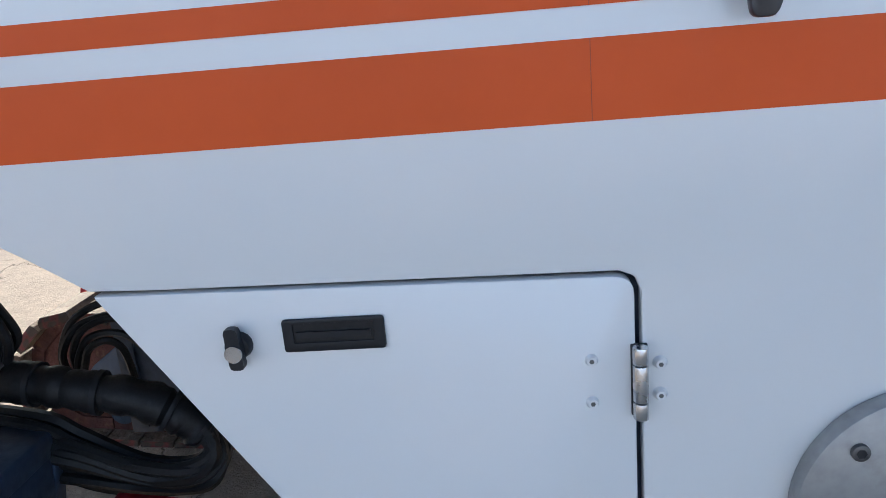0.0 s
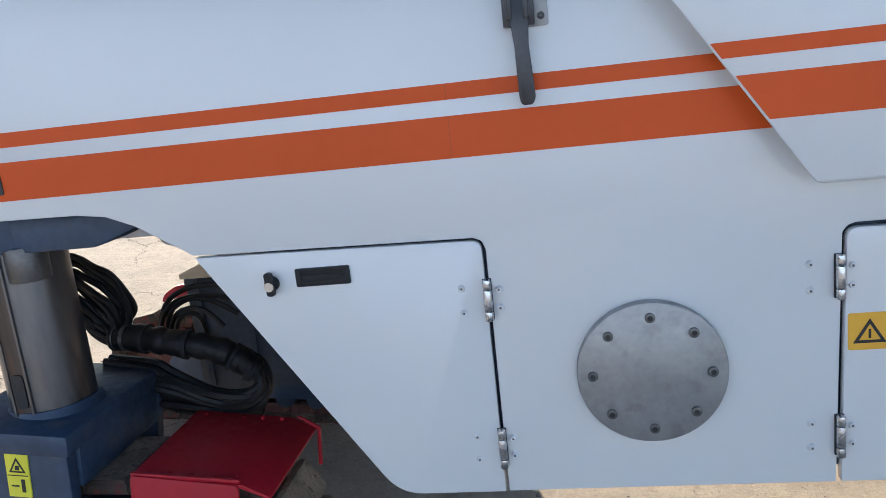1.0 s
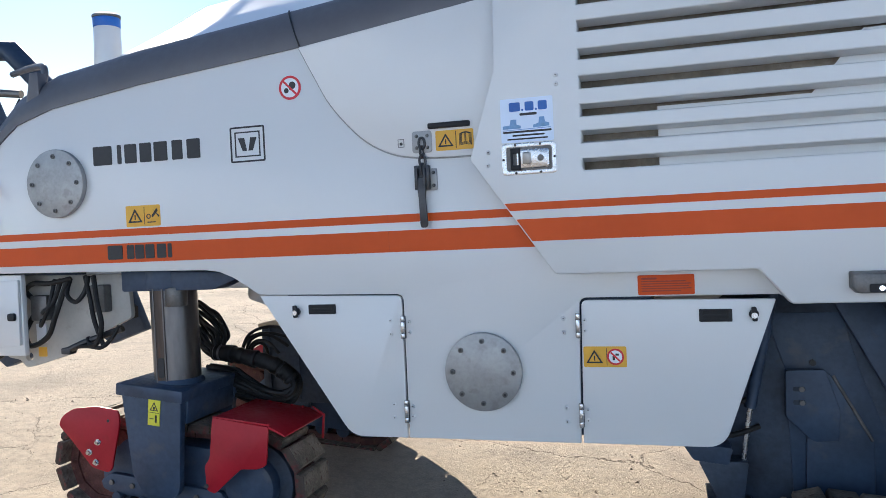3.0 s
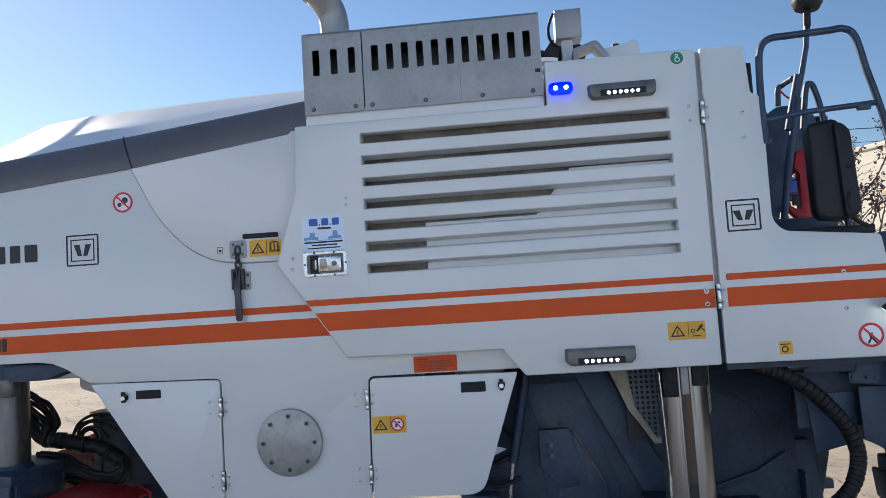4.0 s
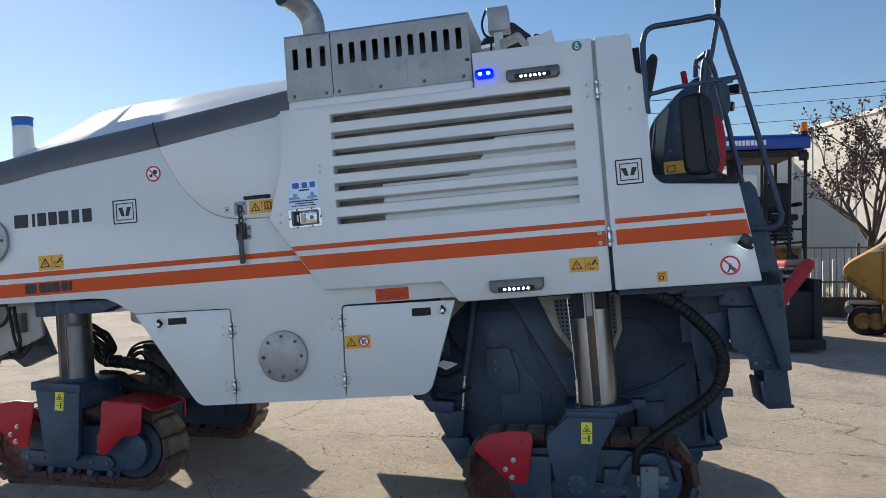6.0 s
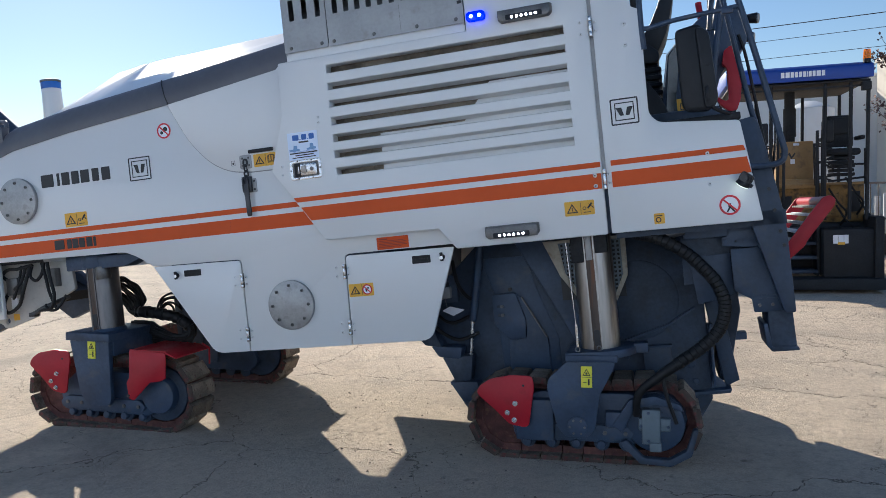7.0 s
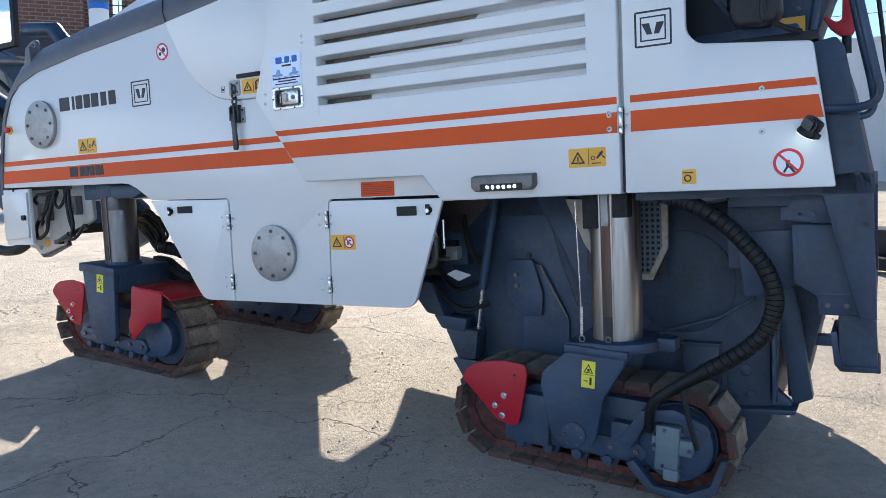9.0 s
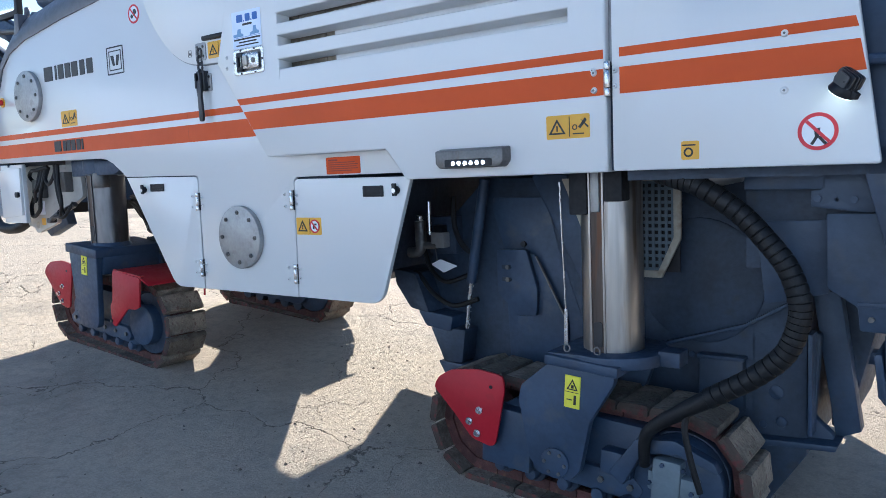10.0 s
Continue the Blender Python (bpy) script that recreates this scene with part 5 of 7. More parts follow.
RUSTSTEEL = mat("rust_streaked_steel", (0.10, 0.075, 0.06), 0.55, metal=0.5, vary=0.3, scale=14, second=(0.16, 0.07, 0.03), amount=0.3, stretch=0.08)
WORN = mat("worn_column", (0.17, 0.165, 0.165), 0.38, metal=0.8, vary=0.25, scale=5.0, second=(0.045, 0.045, 0.05), amount=0.22, stretch=0.25)
for sgn, yy in ((-1, 1.19), (1, mir(1.19))):
    crawler(-1.228, yy, sgn, False)
    crawler(REAR_X, yy, sgn, True)
    k = 1 if yy < YM else -1
    ly = yy - k * 0.05
    leg_column(-1.203, ly, 0.86, 1.46, 0.116, WORN)
    part("sleeve", cyl(B(), (-1.203, ly, 1.355), (-1.203, ly, 1.46), 0.142, n=32), SLATE, M, bevel=0.004)
    part("stop_collar", cyl(B(), (-1.135, ly - k * 0.075, 1.265), (-1.135, ly - k * 0.075, 1.36), 0.055, n=24), DULL, M, bevel=0.004)
    top = part("leg_plate", prism(B(), rounded([(-1.42, 1.345), (-0.90, 1.345), (-0.74, 1.40), (-0.74, 1.425), (-1.42, 1.455)], 0.01, 2), yy - 0.17, yy + 0.17), SLATE, M, "slate bearing plate of the front leg", bevel=0.005)
    part("weld_ring", cyl(B(), (-1.203, ly, 0.84), (-1.203, ly, 0.895), 0.146, 0.122, 32), SLATE, M)
    leg_column(2.449, ly, 0.52, 1.30, 0.121, CHROME, True)
    fl = part("leg_flange", cyl(B(), (2.462, ly, 0.500), (2.462, ly, 0.548), 0.205, n=40), SLATE, M, "slate flange of the rear leg", bevel=0.004)
    part("shelf", box(B(), 2.245, 2.47, ly - 0.19, ly + 0.19, 0.503, 0.546), SLATE, fl, bevel=0.004)
    part("stub", box(B(), 2.65, 2.735, ly - 0.05, ly + 0.05, 0.50, 0.56), SLATE, fl, bevel=0.005)
    for dx in (-0.10, 0.03):
        ring = [(2.42 + dx + 0.013 * math.cos(a), ly - 0.16, 0.562 + 0.015 * math.sin(a)) for a in [2 * math.pi * q / 12 for q in range(13)]]
        part("eye_bolt", tube(B(), ring, 0.004, 6), DULL, fl)
    part("safety_wire", tube(B(), [(2.322, ly - 0.17, 0.58), (2.325, ly - 0.17, 0.72)], 0.008, 6), STEEL, fl)
    part("safety_wire", tube(B(), [(2.325, ly - 0.17, 0.70), (2.31, ly - 0.17, 1.22)], 0.0035, 5), STEEL, fl)

# --- hose bundle behind the front leg
rng = random.Random(5)


def wavy(line, spread, amp, r, material=RUBBER):
    """A hose that follows a line at its own offset, swaying a little."""
    oy, oz, ph = rng.gauss(0, spread), rng.gauss(0, spread), rng.uniform(0, 6.28)
    pts = []
    for i, p in enumerate(line):
        pts.append((p[0] + rng.gauss(0, amp * 0.5), p[1] + oy + amp * math.sin(i * 1.3 + ph), p[2] + oz + amp * math.cos(i * 1.7 + ph)))
    part("hose", tube(B(), curve(pts, 5), r, 7), material, M)


def between(a, b, f):
    return [tuple(u + (v - u) * f for u, v in zip(p, q)) for p, q in zip(a, b)]


# hoses fan out of the clamp and arch back behind the leg
FAN_TOP = [(-1.46, 1.52, 1.20), (-1.275, 1.45, 1.261), (-1.200, 1.45, 1.214), (-1.144, 1.45, 1.180), (-1.108, 1.45, 1.130), (-1.101, 1.45, 1.065), (-1.125, 1.45, 1.005), (-1.140, 1.44, 0.972)]
FAN_LOW = [(-1.46, 1.46, 1.16), (-1.330, 1.44, 1.110), (-1.290, 1.44, 1.070), (-1.262, 1.44, 1.030), (-1.240, 1.44, 1.005), (-1.215, 1.44, 0.985), (-1.185, 1.44, 0.970), (-1.150, 1.44, 0.962)]
for i in range(16):
    wavy(between(FAN_TOP, FAN_LOW, (i / 15) ** 0.8), 0.012, 0.009, 0.0105)
wavy(FAN_LOW[:1] + [(-1.31, 1.43, 1.06), (-1.278, 1.43, 1.03), (-1.247, 1.43, 0.99), (-1.204, 1.43, 0.96), (-1.15, 1.43, 0.955)], 0.006, 0.006, 0.0125)
WRAP = [(-1.175, 1.44, 0.972), (-1.065, 1.43, 0.962), (-0.955, 1.43, 0.940), (-0.847, 1.44, 0.912), (-0.764, 1.45, 0.863), (-0.722, 1.46, 0.815)]
wrap = curve(WRAP, 9)
part("hose_wrap", tube(B(), wrap, [0.044 + 0.003 * math.sin(i * 1.1) + rng.uniform(-0.0035, 0.0035) for i in range(len(wrap))], 16), RUBBER, M, "black fabric-wrapped hose bundle")
for i, r, m in ((1, 0.046, WORN), (4, 0.046, WORN), (9, 0.049, MATTE), (20, 0.049, MATTE), (33, 0.048, MATTE), (41, 0.047, MATTE)):
    part("tie", tube(B(), wrap[i:i + 2], r, 16), m, M)
# they leave the wrap in a loop and run back below it
LOOP_HI = [(-0.800, 1.45, 0.880), (-0.735, 1.45, 0.850), (-0.708, 1.44, 0.790), (-0.754, 1.42, 0.758), (-0.861, 1.41, 0.780), (-0.988, 1.41, 0.843), (-1.064, 1.42, 0.872), (-1.22, 1.45, 0.90)]
LOOP_LO = [(-0.780, 1.47, 0.870), (-0.715, 1.47, 0.830), (-0.690, 1.46, 0.765), (-0.725, 1.44, 0.705), (-0.830, 1.43, 0.695), (-0.960, 1.43, 0.712), (-1.068, 1.43, 0.739), (-1.25, 1.45, 0.77)]
for i in range(17):
    wavy(between(LOOP_HI, LOOP_LO, i / 16), 0.013, 0.010, 0.0125 if i % 3 else 0.015)
# loose coils above the wrap
RING_OUT = [(-1.105, 1.60, 0.930), (-1.10, 1.60, 0.985), (-1.05, 1.60, 1.045), (-0.97, 1.60, 1.080), (-0.86, 1.60, 1.090), (-0.70, 1.62, 1.060)]
RING_IN = [(-1.040, 1.56, 0.920), (-1.030, 1.56, 0.950), (-1.005, 1.56, 0.985), (-0.963, 1.56, 0.998), (-0.935, 1.57, 0.975), (-0.93, 1.58, 0.90)]
for i in range(5):
    wavy(between(RING_OUT, RING_IN, i / 4), 0.006, 0.006, 0.009)
tool = part("tool_box", box(B(), -1.125, -0.42, 1.862, 2.28, 0.60, 1.050), DEEP, M, "dark steel box with a cream lid", bevel=0.004)
part("box_lid", box(B(), -1.140, -0.41, 1.850, 2.29, 1.052, 1.072), mat("cream_lid", (0.62, 0.55, 0.42), 0.6, vary=0.1), tool, "cream lid", bevel=0.003)
part("box_rib", box(B(), -1.09, -1.07, 1.852, 1.864, 0.62, 1.05), DEEP, tool)
part("box_rib", box(B(), -0.90, -0.88, 1.852, 1.864, 0.62, 1.05), DEEP, tool)

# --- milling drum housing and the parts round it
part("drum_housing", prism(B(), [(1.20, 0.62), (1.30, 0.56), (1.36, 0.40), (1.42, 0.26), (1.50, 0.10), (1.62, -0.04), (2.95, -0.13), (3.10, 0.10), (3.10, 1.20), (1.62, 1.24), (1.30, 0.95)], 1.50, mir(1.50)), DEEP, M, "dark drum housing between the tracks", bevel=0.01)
for i, pts in enumerate(([(1.115, 0.78), (1.26, 0.76), (1.34, 0.56), (1.22, 0.58), (1.13, 0.70)], [(1.26, 0.57), (1.48, 0.55), (1.46, 0.47), (1.31, 0.49)],
                         [(1.33, 0.485), (1.545, 0.485), (1.52, 0.315), (1.41, 0.31)], [(1.36, 0.31), (1.56, 0.30), (1.58, 0.17), (1.45, 0.16)], [(1.44, 0.16), (1.64, 0.15), (1.68, -0.02), (1.56, 0.0)])):
    part("apron_flap", prism(B(), rounded(pts, 0.012, 2), 1.36 + 0.012 * i, 1.62), (DEEP, SLATE)[i % 2], M, "dark apron flap before the drum", bevel=0.004)
part("gas_strut", tube(B(), [(1.668, 1.42, 1.235), (1.562, 1.43, 0.722)], 0.026, 14), SLATE, M, "slate strut with a bright rod")
part("strut_rod", tube(B(), [(1.565, 1.43, 0.735), (1.521, 1.43, 0.455)], 0.012, 10), STEEL, M)
part("side_plate", prism(B(), rounded([(1.80, 0.60), (1.86, 0.87), (1.905, 0.866), (2.071, 0.563), (2.066, 0.20), (1.785, 0.20)], 0.012, 2), 1.472, 1.492), SLATE, M, "slate side plate of the drum housing", bevel=0.005)
pl = part("bolted_plate", prism(B(), rounded([(1.714, 0.889), (1.878, 0.894), (1.933, 0.708), (1.925, 0.578), (1.820, 0.571), (1.711, 0.683)], 0.012, 2), 1.436, 1.464), SLATE, M, "slate bolted plate", bevel=0.004)
part("back_plate", prism(B(), rounded([(1.66, 1.14), (1.96, 1.14), (2.02, 0.90), (2.14, 0.56), (2.14, 0.30), (1.74, 0.30), (1.72, 0.89), (1.66, 1.08)], 0.012, 2), 1.496, 1.53), SLATE, M, "slate side plate behind the bolted plate", bevel=0.004)
for bz in (0.807, 0.747):
    part("slot", prism(B(), rounded(rect(1.742, 1.795, bz - 0.010, bz + 0.010), 0.008, 2), 1.432, 1.437), DEEP, pl)
    part("bolt", cyl(B(), (1.778, 1.436, bz), (1.778, 1.422, bz), 0.012, n=6), DULL, pl)
part("bolt", cyl(B(), (1.835, 1.497, 0.915), (1.835, 1.482, 0.915), 0.014, n=10), INK, pl)
part("diagonal_arm", prism(B(), rounded([(1.895, 1.245), (2.08, 1.245), (2.44, 0.55), (2.44, 0.40), (2.325, 0.40)], 0.02, 2), 1.47, 1.493), SLATE, M, "slate diagonal arm", bevel=0.006)
part("edge_trim", tube(B(), [(1.912, 1.470, 0.860), (2.062, 1.470, 0.575)], 0.007, 6), DULL, M)
# belt cover with grille
part("belt_cover", prism(B(), rounded([(2.00, 1.25), (2.78, 1.25), (2.80, 0.94), (2.62, 0.70), (2.45, 0.66), (2.25, 0.72)], 0.05, 3), 1.53, 1.60), SKIRT, M, bevel=0.008)
fr = part("grille_frame", holed(B(), [(2.105, 1.225), (2.645, 1.225), (2.642, 0.965), (2.560, 0.800), (2.33, 0.800), (2.205, 0.985)], [[(2.205, 1.205), (2.612, 1.205), (2.612, 0.972), (2.546, 0.830), (2.345, 0.830), (2.240, 1.00)]], 1.380, 1.397), mat("bare_metal_trim", (0.42, 0.38, 0.30), 0.6, vary=0.2, second=(0.2, 0.13, 0.07), amount=0.2), M, "worn pale grille frame", bevel=0.002)
bm = B()
for i in range(15):
    x = 2.215 + i * 0.028
    lo = 0.825 if 2.345 < x < 2.546 else (0.825 + (x - 2.546) * 2.15 if x >= 2.546 else 0.825 + (2.345 - x) * 1.6)
    box(bm, x - 0.006, x + 0.006, 1.386, 1.394, lo, 1.21)
for j in range(14):
    z = 0.836 + j * 0.028
    x0 = max(2.205, 2.345 - (z - 0.83) * 0.62)
    x1 = min(2.614, 2.546 + (z - 0.83) * 0.47)
    box(bm, x0, x1, 1.387, 1.396, z - 0.006, z + 0.006)
part("grille", bm, SLATE2, fr)
# black sheet that stands for the shade seen through the mesh
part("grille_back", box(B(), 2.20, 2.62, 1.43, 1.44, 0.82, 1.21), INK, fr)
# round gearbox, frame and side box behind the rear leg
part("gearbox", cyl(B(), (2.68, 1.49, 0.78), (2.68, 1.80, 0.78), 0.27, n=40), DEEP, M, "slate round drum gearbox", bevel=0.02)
part("side_board", prism(B(), rounded([(2.25, 0.40), (2.553, 0.507), (2.870, 0.608), (3.035, 0.708), (3.040, 0.600), (3.143, 0.590), (3.124, 0.250), (3.19, 0.19), (3.19, 0.15), (2.30, 0.10)], 0.01, 2), 1.52, 1.57), SKIRT, M, "slate side board beside the drum", bevel=0.005)
sb = part("board_box", box(B(), 2.690, 2.868, 1.45, 1.525, 0.250, 0.465), SKIRT, M, bevel=0.006)
part("box_lid", box(B(), 2.684, 2.874, 1.44, 1.525, 0.462, 0.478), SLATE, sb, bevel=0.003)
part("board_rib", box(B(), 2.89, 2.905, 1.50, 1.522, 0.16, 0.60), SKIRT, M, bevel=0.003)
part("board_rib", box(B(), 3.112, 3.128, 1.44, 1.522, 0.20, 0.60), SLATE, M, bevel=0.003)
part("board_flange", prism(B(), [(2.36, 0.450), (2.553, 0.515), (2.870, 0.616), (3.035, 0.716), (3.035, 0.700), (2.870, 0.600), (2.553, 0.499), (2.36, 0.434)], 1.46, 1.522), SLATE, M, bevel=0.003)
for bx, bz, r in ((3.0, 0.34, 0.03), (3.02, 0.22, 0.022), (2.95, 0.20, 0.016), (3.05, 0.50, 0.014), (2.60, 0.40, 0.014), (2.66, 0.46, 0.014)):
    part("bolt", cyl(B(), (bx - 0.015, 1.525, bz), (bx - 0.015, 1.495, bz), r, n=12), SLATE, M, bevel=0.004)
part("ski", prism(B(), [(2.30, 0.09), (3.21, 0.15), (3.22, 0.175), (2.30, 0.12)], 1.44, 1.62), SKIRT, M, "slate ski under the side board", bevel=0.004)
part("rear_post", prism(B(), [(3.10, 0.75), (3.20, 0.75), (3.28, 0.20), (3.19, 0.16)], 1.58, 1.66), SKIRT, M, bevel=0.005)
part("rear_flap", prism(B(), [(3.13, 1.1), (3.30, 1.1), (3.33, 0.65), (3.22, 0.18), (3.16, 0.18)], 1.66, mir(1.5)), DEEP, M, "dark rear flap of the drum housing", bevel=0.01)
part("rear_stub", box(B(), 3.26, 3.36, 1.72, 1.80, 0.44, 0.49), SLATE, M, bevel=0.004)
# valves and fittings seen behind the second door
el = part("valve_block", box(B(), 1.30, 1.47, 1.44, 1.55, 0.86, 1.05), DEEP, M, "dark valve block with fittings", bevel=0.006)
part("fitting", cyl(B(), (1.275, 1.40, 0.93), (1.275, 1.40, 1.03), 0.030, n=14), DULL, el, bevel=0.004)
part("fitting", cyl(B(), (1.275, 1.40, 1.03), (1.275, 1.40, 1.06), 0.022, n=6), STEEL, el, bevel=0.003)
part("fitting", cyl(B(), (1.335, 1.40, 0.96), (1.335, 1.40, 1.13), 0.011, n=10), STEEL, el)
part("fitting", tube(B(), curve([(1.275, 1.40, 0.94), (1.272, 1.40, 0.89), (1.245, 1.40, 0.868), (1.20, 1.40, 0.866)]), 0.028, 12), DULL, el)
part("fitting", cyl(B(), (1.30, 1.40, 0.905), (1.38, 1.40, 0.905), 0.020, n=6), DULL, el, bevel=0.003)
part("solenoid", box(B(), 1.352, 1.430, 1.385, 1.445, 0.895, 0.972), GALV, el, "grey solenoid", bevel=0.005)
part("solenoid_cap", box(B(), 1.365, 1.418, 1.39, 1.44, 0.972, 1.01), BLACK, el, bevel=0.005)
part("paper_tag", prism(B(), rounded([(1.372, 0.815), (1.43, 0.842), (1.535, 0.812), (1.45, 0.775)], 0.006, 2), 1.352, 1.355), PALE, M, "white paper tag under the frame", m=pose(0, 0, 0, 0, 0, 0))
part("tag_wire", tube(B(), [(1.40, 1.355, 0.90), (1.41, 1.354, 0.835)], 0.003, 5), DULL, M)
for pts, r in (([(1.25, 1.45, 0.90), (1.32, 1.42, 0.78), (1.42, 1.41, 0.72), (1.55, 1.43, 0.76)], 0.012), ([(1.14, 1.43, 0.70), (1.24, 1.40, 0.76), (1.34, 1.40, 0.66), (1.46, 1.41, 0.60), (1.6, 1.43, 0.64)], 0.013),
               ([(1.45, 1.46, 1.15), (1.48, 1.42, 1.0), (1.54, 1.41, 0.9), (1.6, 1.44, 0.86)], 0.014)):
    part("hose", tube(B(), curve(pts), r, 7), RUBBER, M)
# wrapped hose loop to the rear drive
HL = curve([(2.70, 0.95, 1.248), (2.785, 0.94, 1.222), (2.875, 0.93, 1.188), (2.997, 0.93, 1.103), (3.080, 0.93, 1.015), (3.149, 0.93, 0.922), (3.186, 0.93, 0.812), (3.178, 0.93, 0.724), (3.137, 0.93, 0.632), (3.042, 0.93, 0.546), (2.917, 0.93, 0.467), (2.800, 0.93, 0.393), (2.662, 0.95, 0.284), (2.63, 0.99, 0.14)], 8)
hl = part("hose_loop", tube(B(), HL, [0.033] * 82 + [0.033 - 0.0006 * q for q in range(len(HL) - 82)], 12), RUBBER, M, "black spiral wrapped hose loop")
for i in range(2, len(HL) - 24, 2):
    p, q = HL[i], HL[i + 1]
    part("wrap_turn", tube(B(), [p, p.lerp(q, 0.15), q, q.lerp(HL[i + 2], 0.75), q.lerp(HL[i + 2], 0.88)], [0.034, 0.0372, 0.0378, 0.0372, 0.034], 12), RUBBER, hl)
part("hose", tube(B(), curve([(2.82, 0.93, 0.40), (2.81, 0.92, 0.33), (2.83, 0.92, 0.22), (2.86, 0.93, 0.10)]), 0.012, 7), RUBBER, M)
part("hose_end", cyl(B(), (2.90, 0.95, 1.215), (3.0, 0.95, 1.235), 0.03, n=14), WORN, M, bevel=0.004)

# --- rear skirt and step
# added dark sheet that blocks a bright sliver under the rear cover
part("inner_plate", box(B(), 2.98, 3.56, 1.08, 1.10, 0.90, 1.25), DEEP, M, "dark sheet added to close the gap behind the skirt")
part("skirt_beam", box(B(), 2.996, 3.25, 0.985, 1.06, 1.175, 1.255), SKIRT, M, "slate beam under the rear cover", bevel=0.004)
part("skirt_bracket", holed(B(), [(3.205, 1.168), (3.235, 1.172), (3.240, 1.23), (3.53, 1.25), (3.55, 1.105), (3.36, 1.10), (3.205, 1.118)], [disc(3.28, 1.110 + 0.03, 0.006, 8), disc(3.42, 1.14, 0.007, 8)], 0.985, 0.998), SKIRT, M, "slate bracket plate with bolts", bevel=0.002)
for bx, bz in ((3.225, 1.145), (3.33, 1.14), (3.41, 1.13), (3.47, 1.17), (3.52, 1.12)):
    part("bolt", cyl(B(), (bx, 0.986, bz), (bx, 0.976, bz), 0.012, n=6), SLATE, M)
part("skirt_plate", prism(B(), rounded([(3.019, 1.064), (3.25, 1.071), (3.25, 0.827), (3.048, 0.778)], 0.008, 2), 1.055, 1.065), SKIRT, M, "slate rear skirt plate", bevel=0.002)
part("skirt_plate", prism(B(), rounded([(3.248, 1.095), (3.55, 1.095), (3.555, 0.715), (3.348, 0.720), (3.342, 0.796), (3.253, 0.852)], 0.008, 2), 1.0, 1.01), SKIRT, M, "slate rear skirt plate", bevel=0.002)
part("skirt_fold", box(B(), 3.342, 3.55, 0.992, 1.002, 0.798, 0.815), SKIRT, M, bevel=0.003)
for bx in (3.38, 3.45, 3.52):
    part("bolt", cyl(B(), (bx, 1.001, 0.76), (bx, 0.99, 0.76), 0.010, n=6), DULL, M)
part("rear_column", prism(B(), rounded([(3.27, 1.81), (3.42, 1.835), (3.45, 1.79), (3.545, 1.25), (3.558, 0.72), (3.50, 0.72), (3.36, 1.25)], 0.01, 2), 0.90, 0.99), SKIRT, M, "slate rear corner column", bevel=0.006)
part("rear_wall", prism(B(), [(3.40, 1.79), (3.44, 1.79), (3.54, 1.25), (3.555, 0.72), (3.51, 0.72), (3.485, 1.25)], 1.02, mir(0.95)), SKIRT, M, "slate rear wall of the platform", bevel=0.006)
for z in (1.10, 1.18, 1.30, 1.42, 1.55):
    x = 3.52 - (z - 1.25) * 0.17
    part("bolt", cyl(B(), (x - 0.02, 0.901, z), (x - 0.02, 0.892, z), 0.011, n=6), INK, M)
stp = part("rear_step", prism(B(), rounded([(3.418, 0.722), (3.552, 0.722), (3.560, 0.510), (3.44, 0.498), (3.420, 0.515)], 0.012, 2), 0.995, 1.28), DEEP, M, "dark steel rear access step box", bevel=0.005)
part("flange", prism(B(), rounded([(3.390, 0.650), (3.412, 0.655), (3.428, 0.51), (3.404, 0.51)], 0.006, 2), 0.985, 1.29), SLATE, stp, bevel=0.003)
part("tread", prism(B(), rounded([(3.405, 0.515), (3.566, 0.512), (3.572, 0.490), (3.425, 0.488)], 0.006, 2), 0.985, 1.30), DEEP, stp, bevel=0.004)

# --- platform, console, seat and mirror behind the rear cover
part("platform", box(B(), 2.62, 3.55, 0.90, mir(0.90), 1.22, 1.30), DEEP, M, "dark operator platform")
part("console", prism(B(), rounded([(2.66, 1.30), (2.98, 1.30), (3.02, 1.86), (2.95, 2.05), (2.78, 2.30), (2.66, 2.30)], 0.03, 2), 1.25, 2.0), BLACK, M, "black operator console", bevel=0.01)
part("shelf", box(B(), 2.80, 3.36, 0.90, 1.75, 1.83, 1.87), BLACK, M, "black ledge behind the cover", bevel=0.006)
seat = part("operator_seat", box(B(), 2.46, 2.965, 2.32, 2.73, 1.30, 2.46), BLACK, M, "black sprung operator seat with a ribbed bellows", bevel=0.02)
for i in range(6):
    part("bellows_fold", box(B(), 2.44, 2.985, 2.30, 2.75, 2.10 + i * 0.058, 2.138 + i * 0.058), BLACK, seat, bevel=0.014)
part("seat_base", box(B(), 2.42, 3.02, 2.27, 2.78, 1.92, 2.07), SLATE, seat, "slate seat base", bevel=0.012)
part("seat_cushion", prism(B(), rounded([(2.42, 2.47), (2.97, 2.45), (2.98, 2.53), (2.90, 2.60), (2.42, 2.62)], 0.03, 3), 2.27, 2.78), BLACK, seat, bevel=0.02)
part("seat_back", prism(B(), rounded([(2.80, 2.58), (2.955, 2.50), (3.045, 2.67), (3.10, 2.86), (3.125, 2.98), (3.085, 3.02), (3.035, 2.97), (2.99, 2.86), (2.93, 2.74)], 0.03, 3), 2.29, 2.76), BLACK, seat, "black padded seat back", bevel=0.02)
part("seat_shelf", box(B(), 2.85, 3.27, 1.10, 1.30, 1.87, 1.94), SLATE, M, "slate shelf under the seat", bevel=0.01)
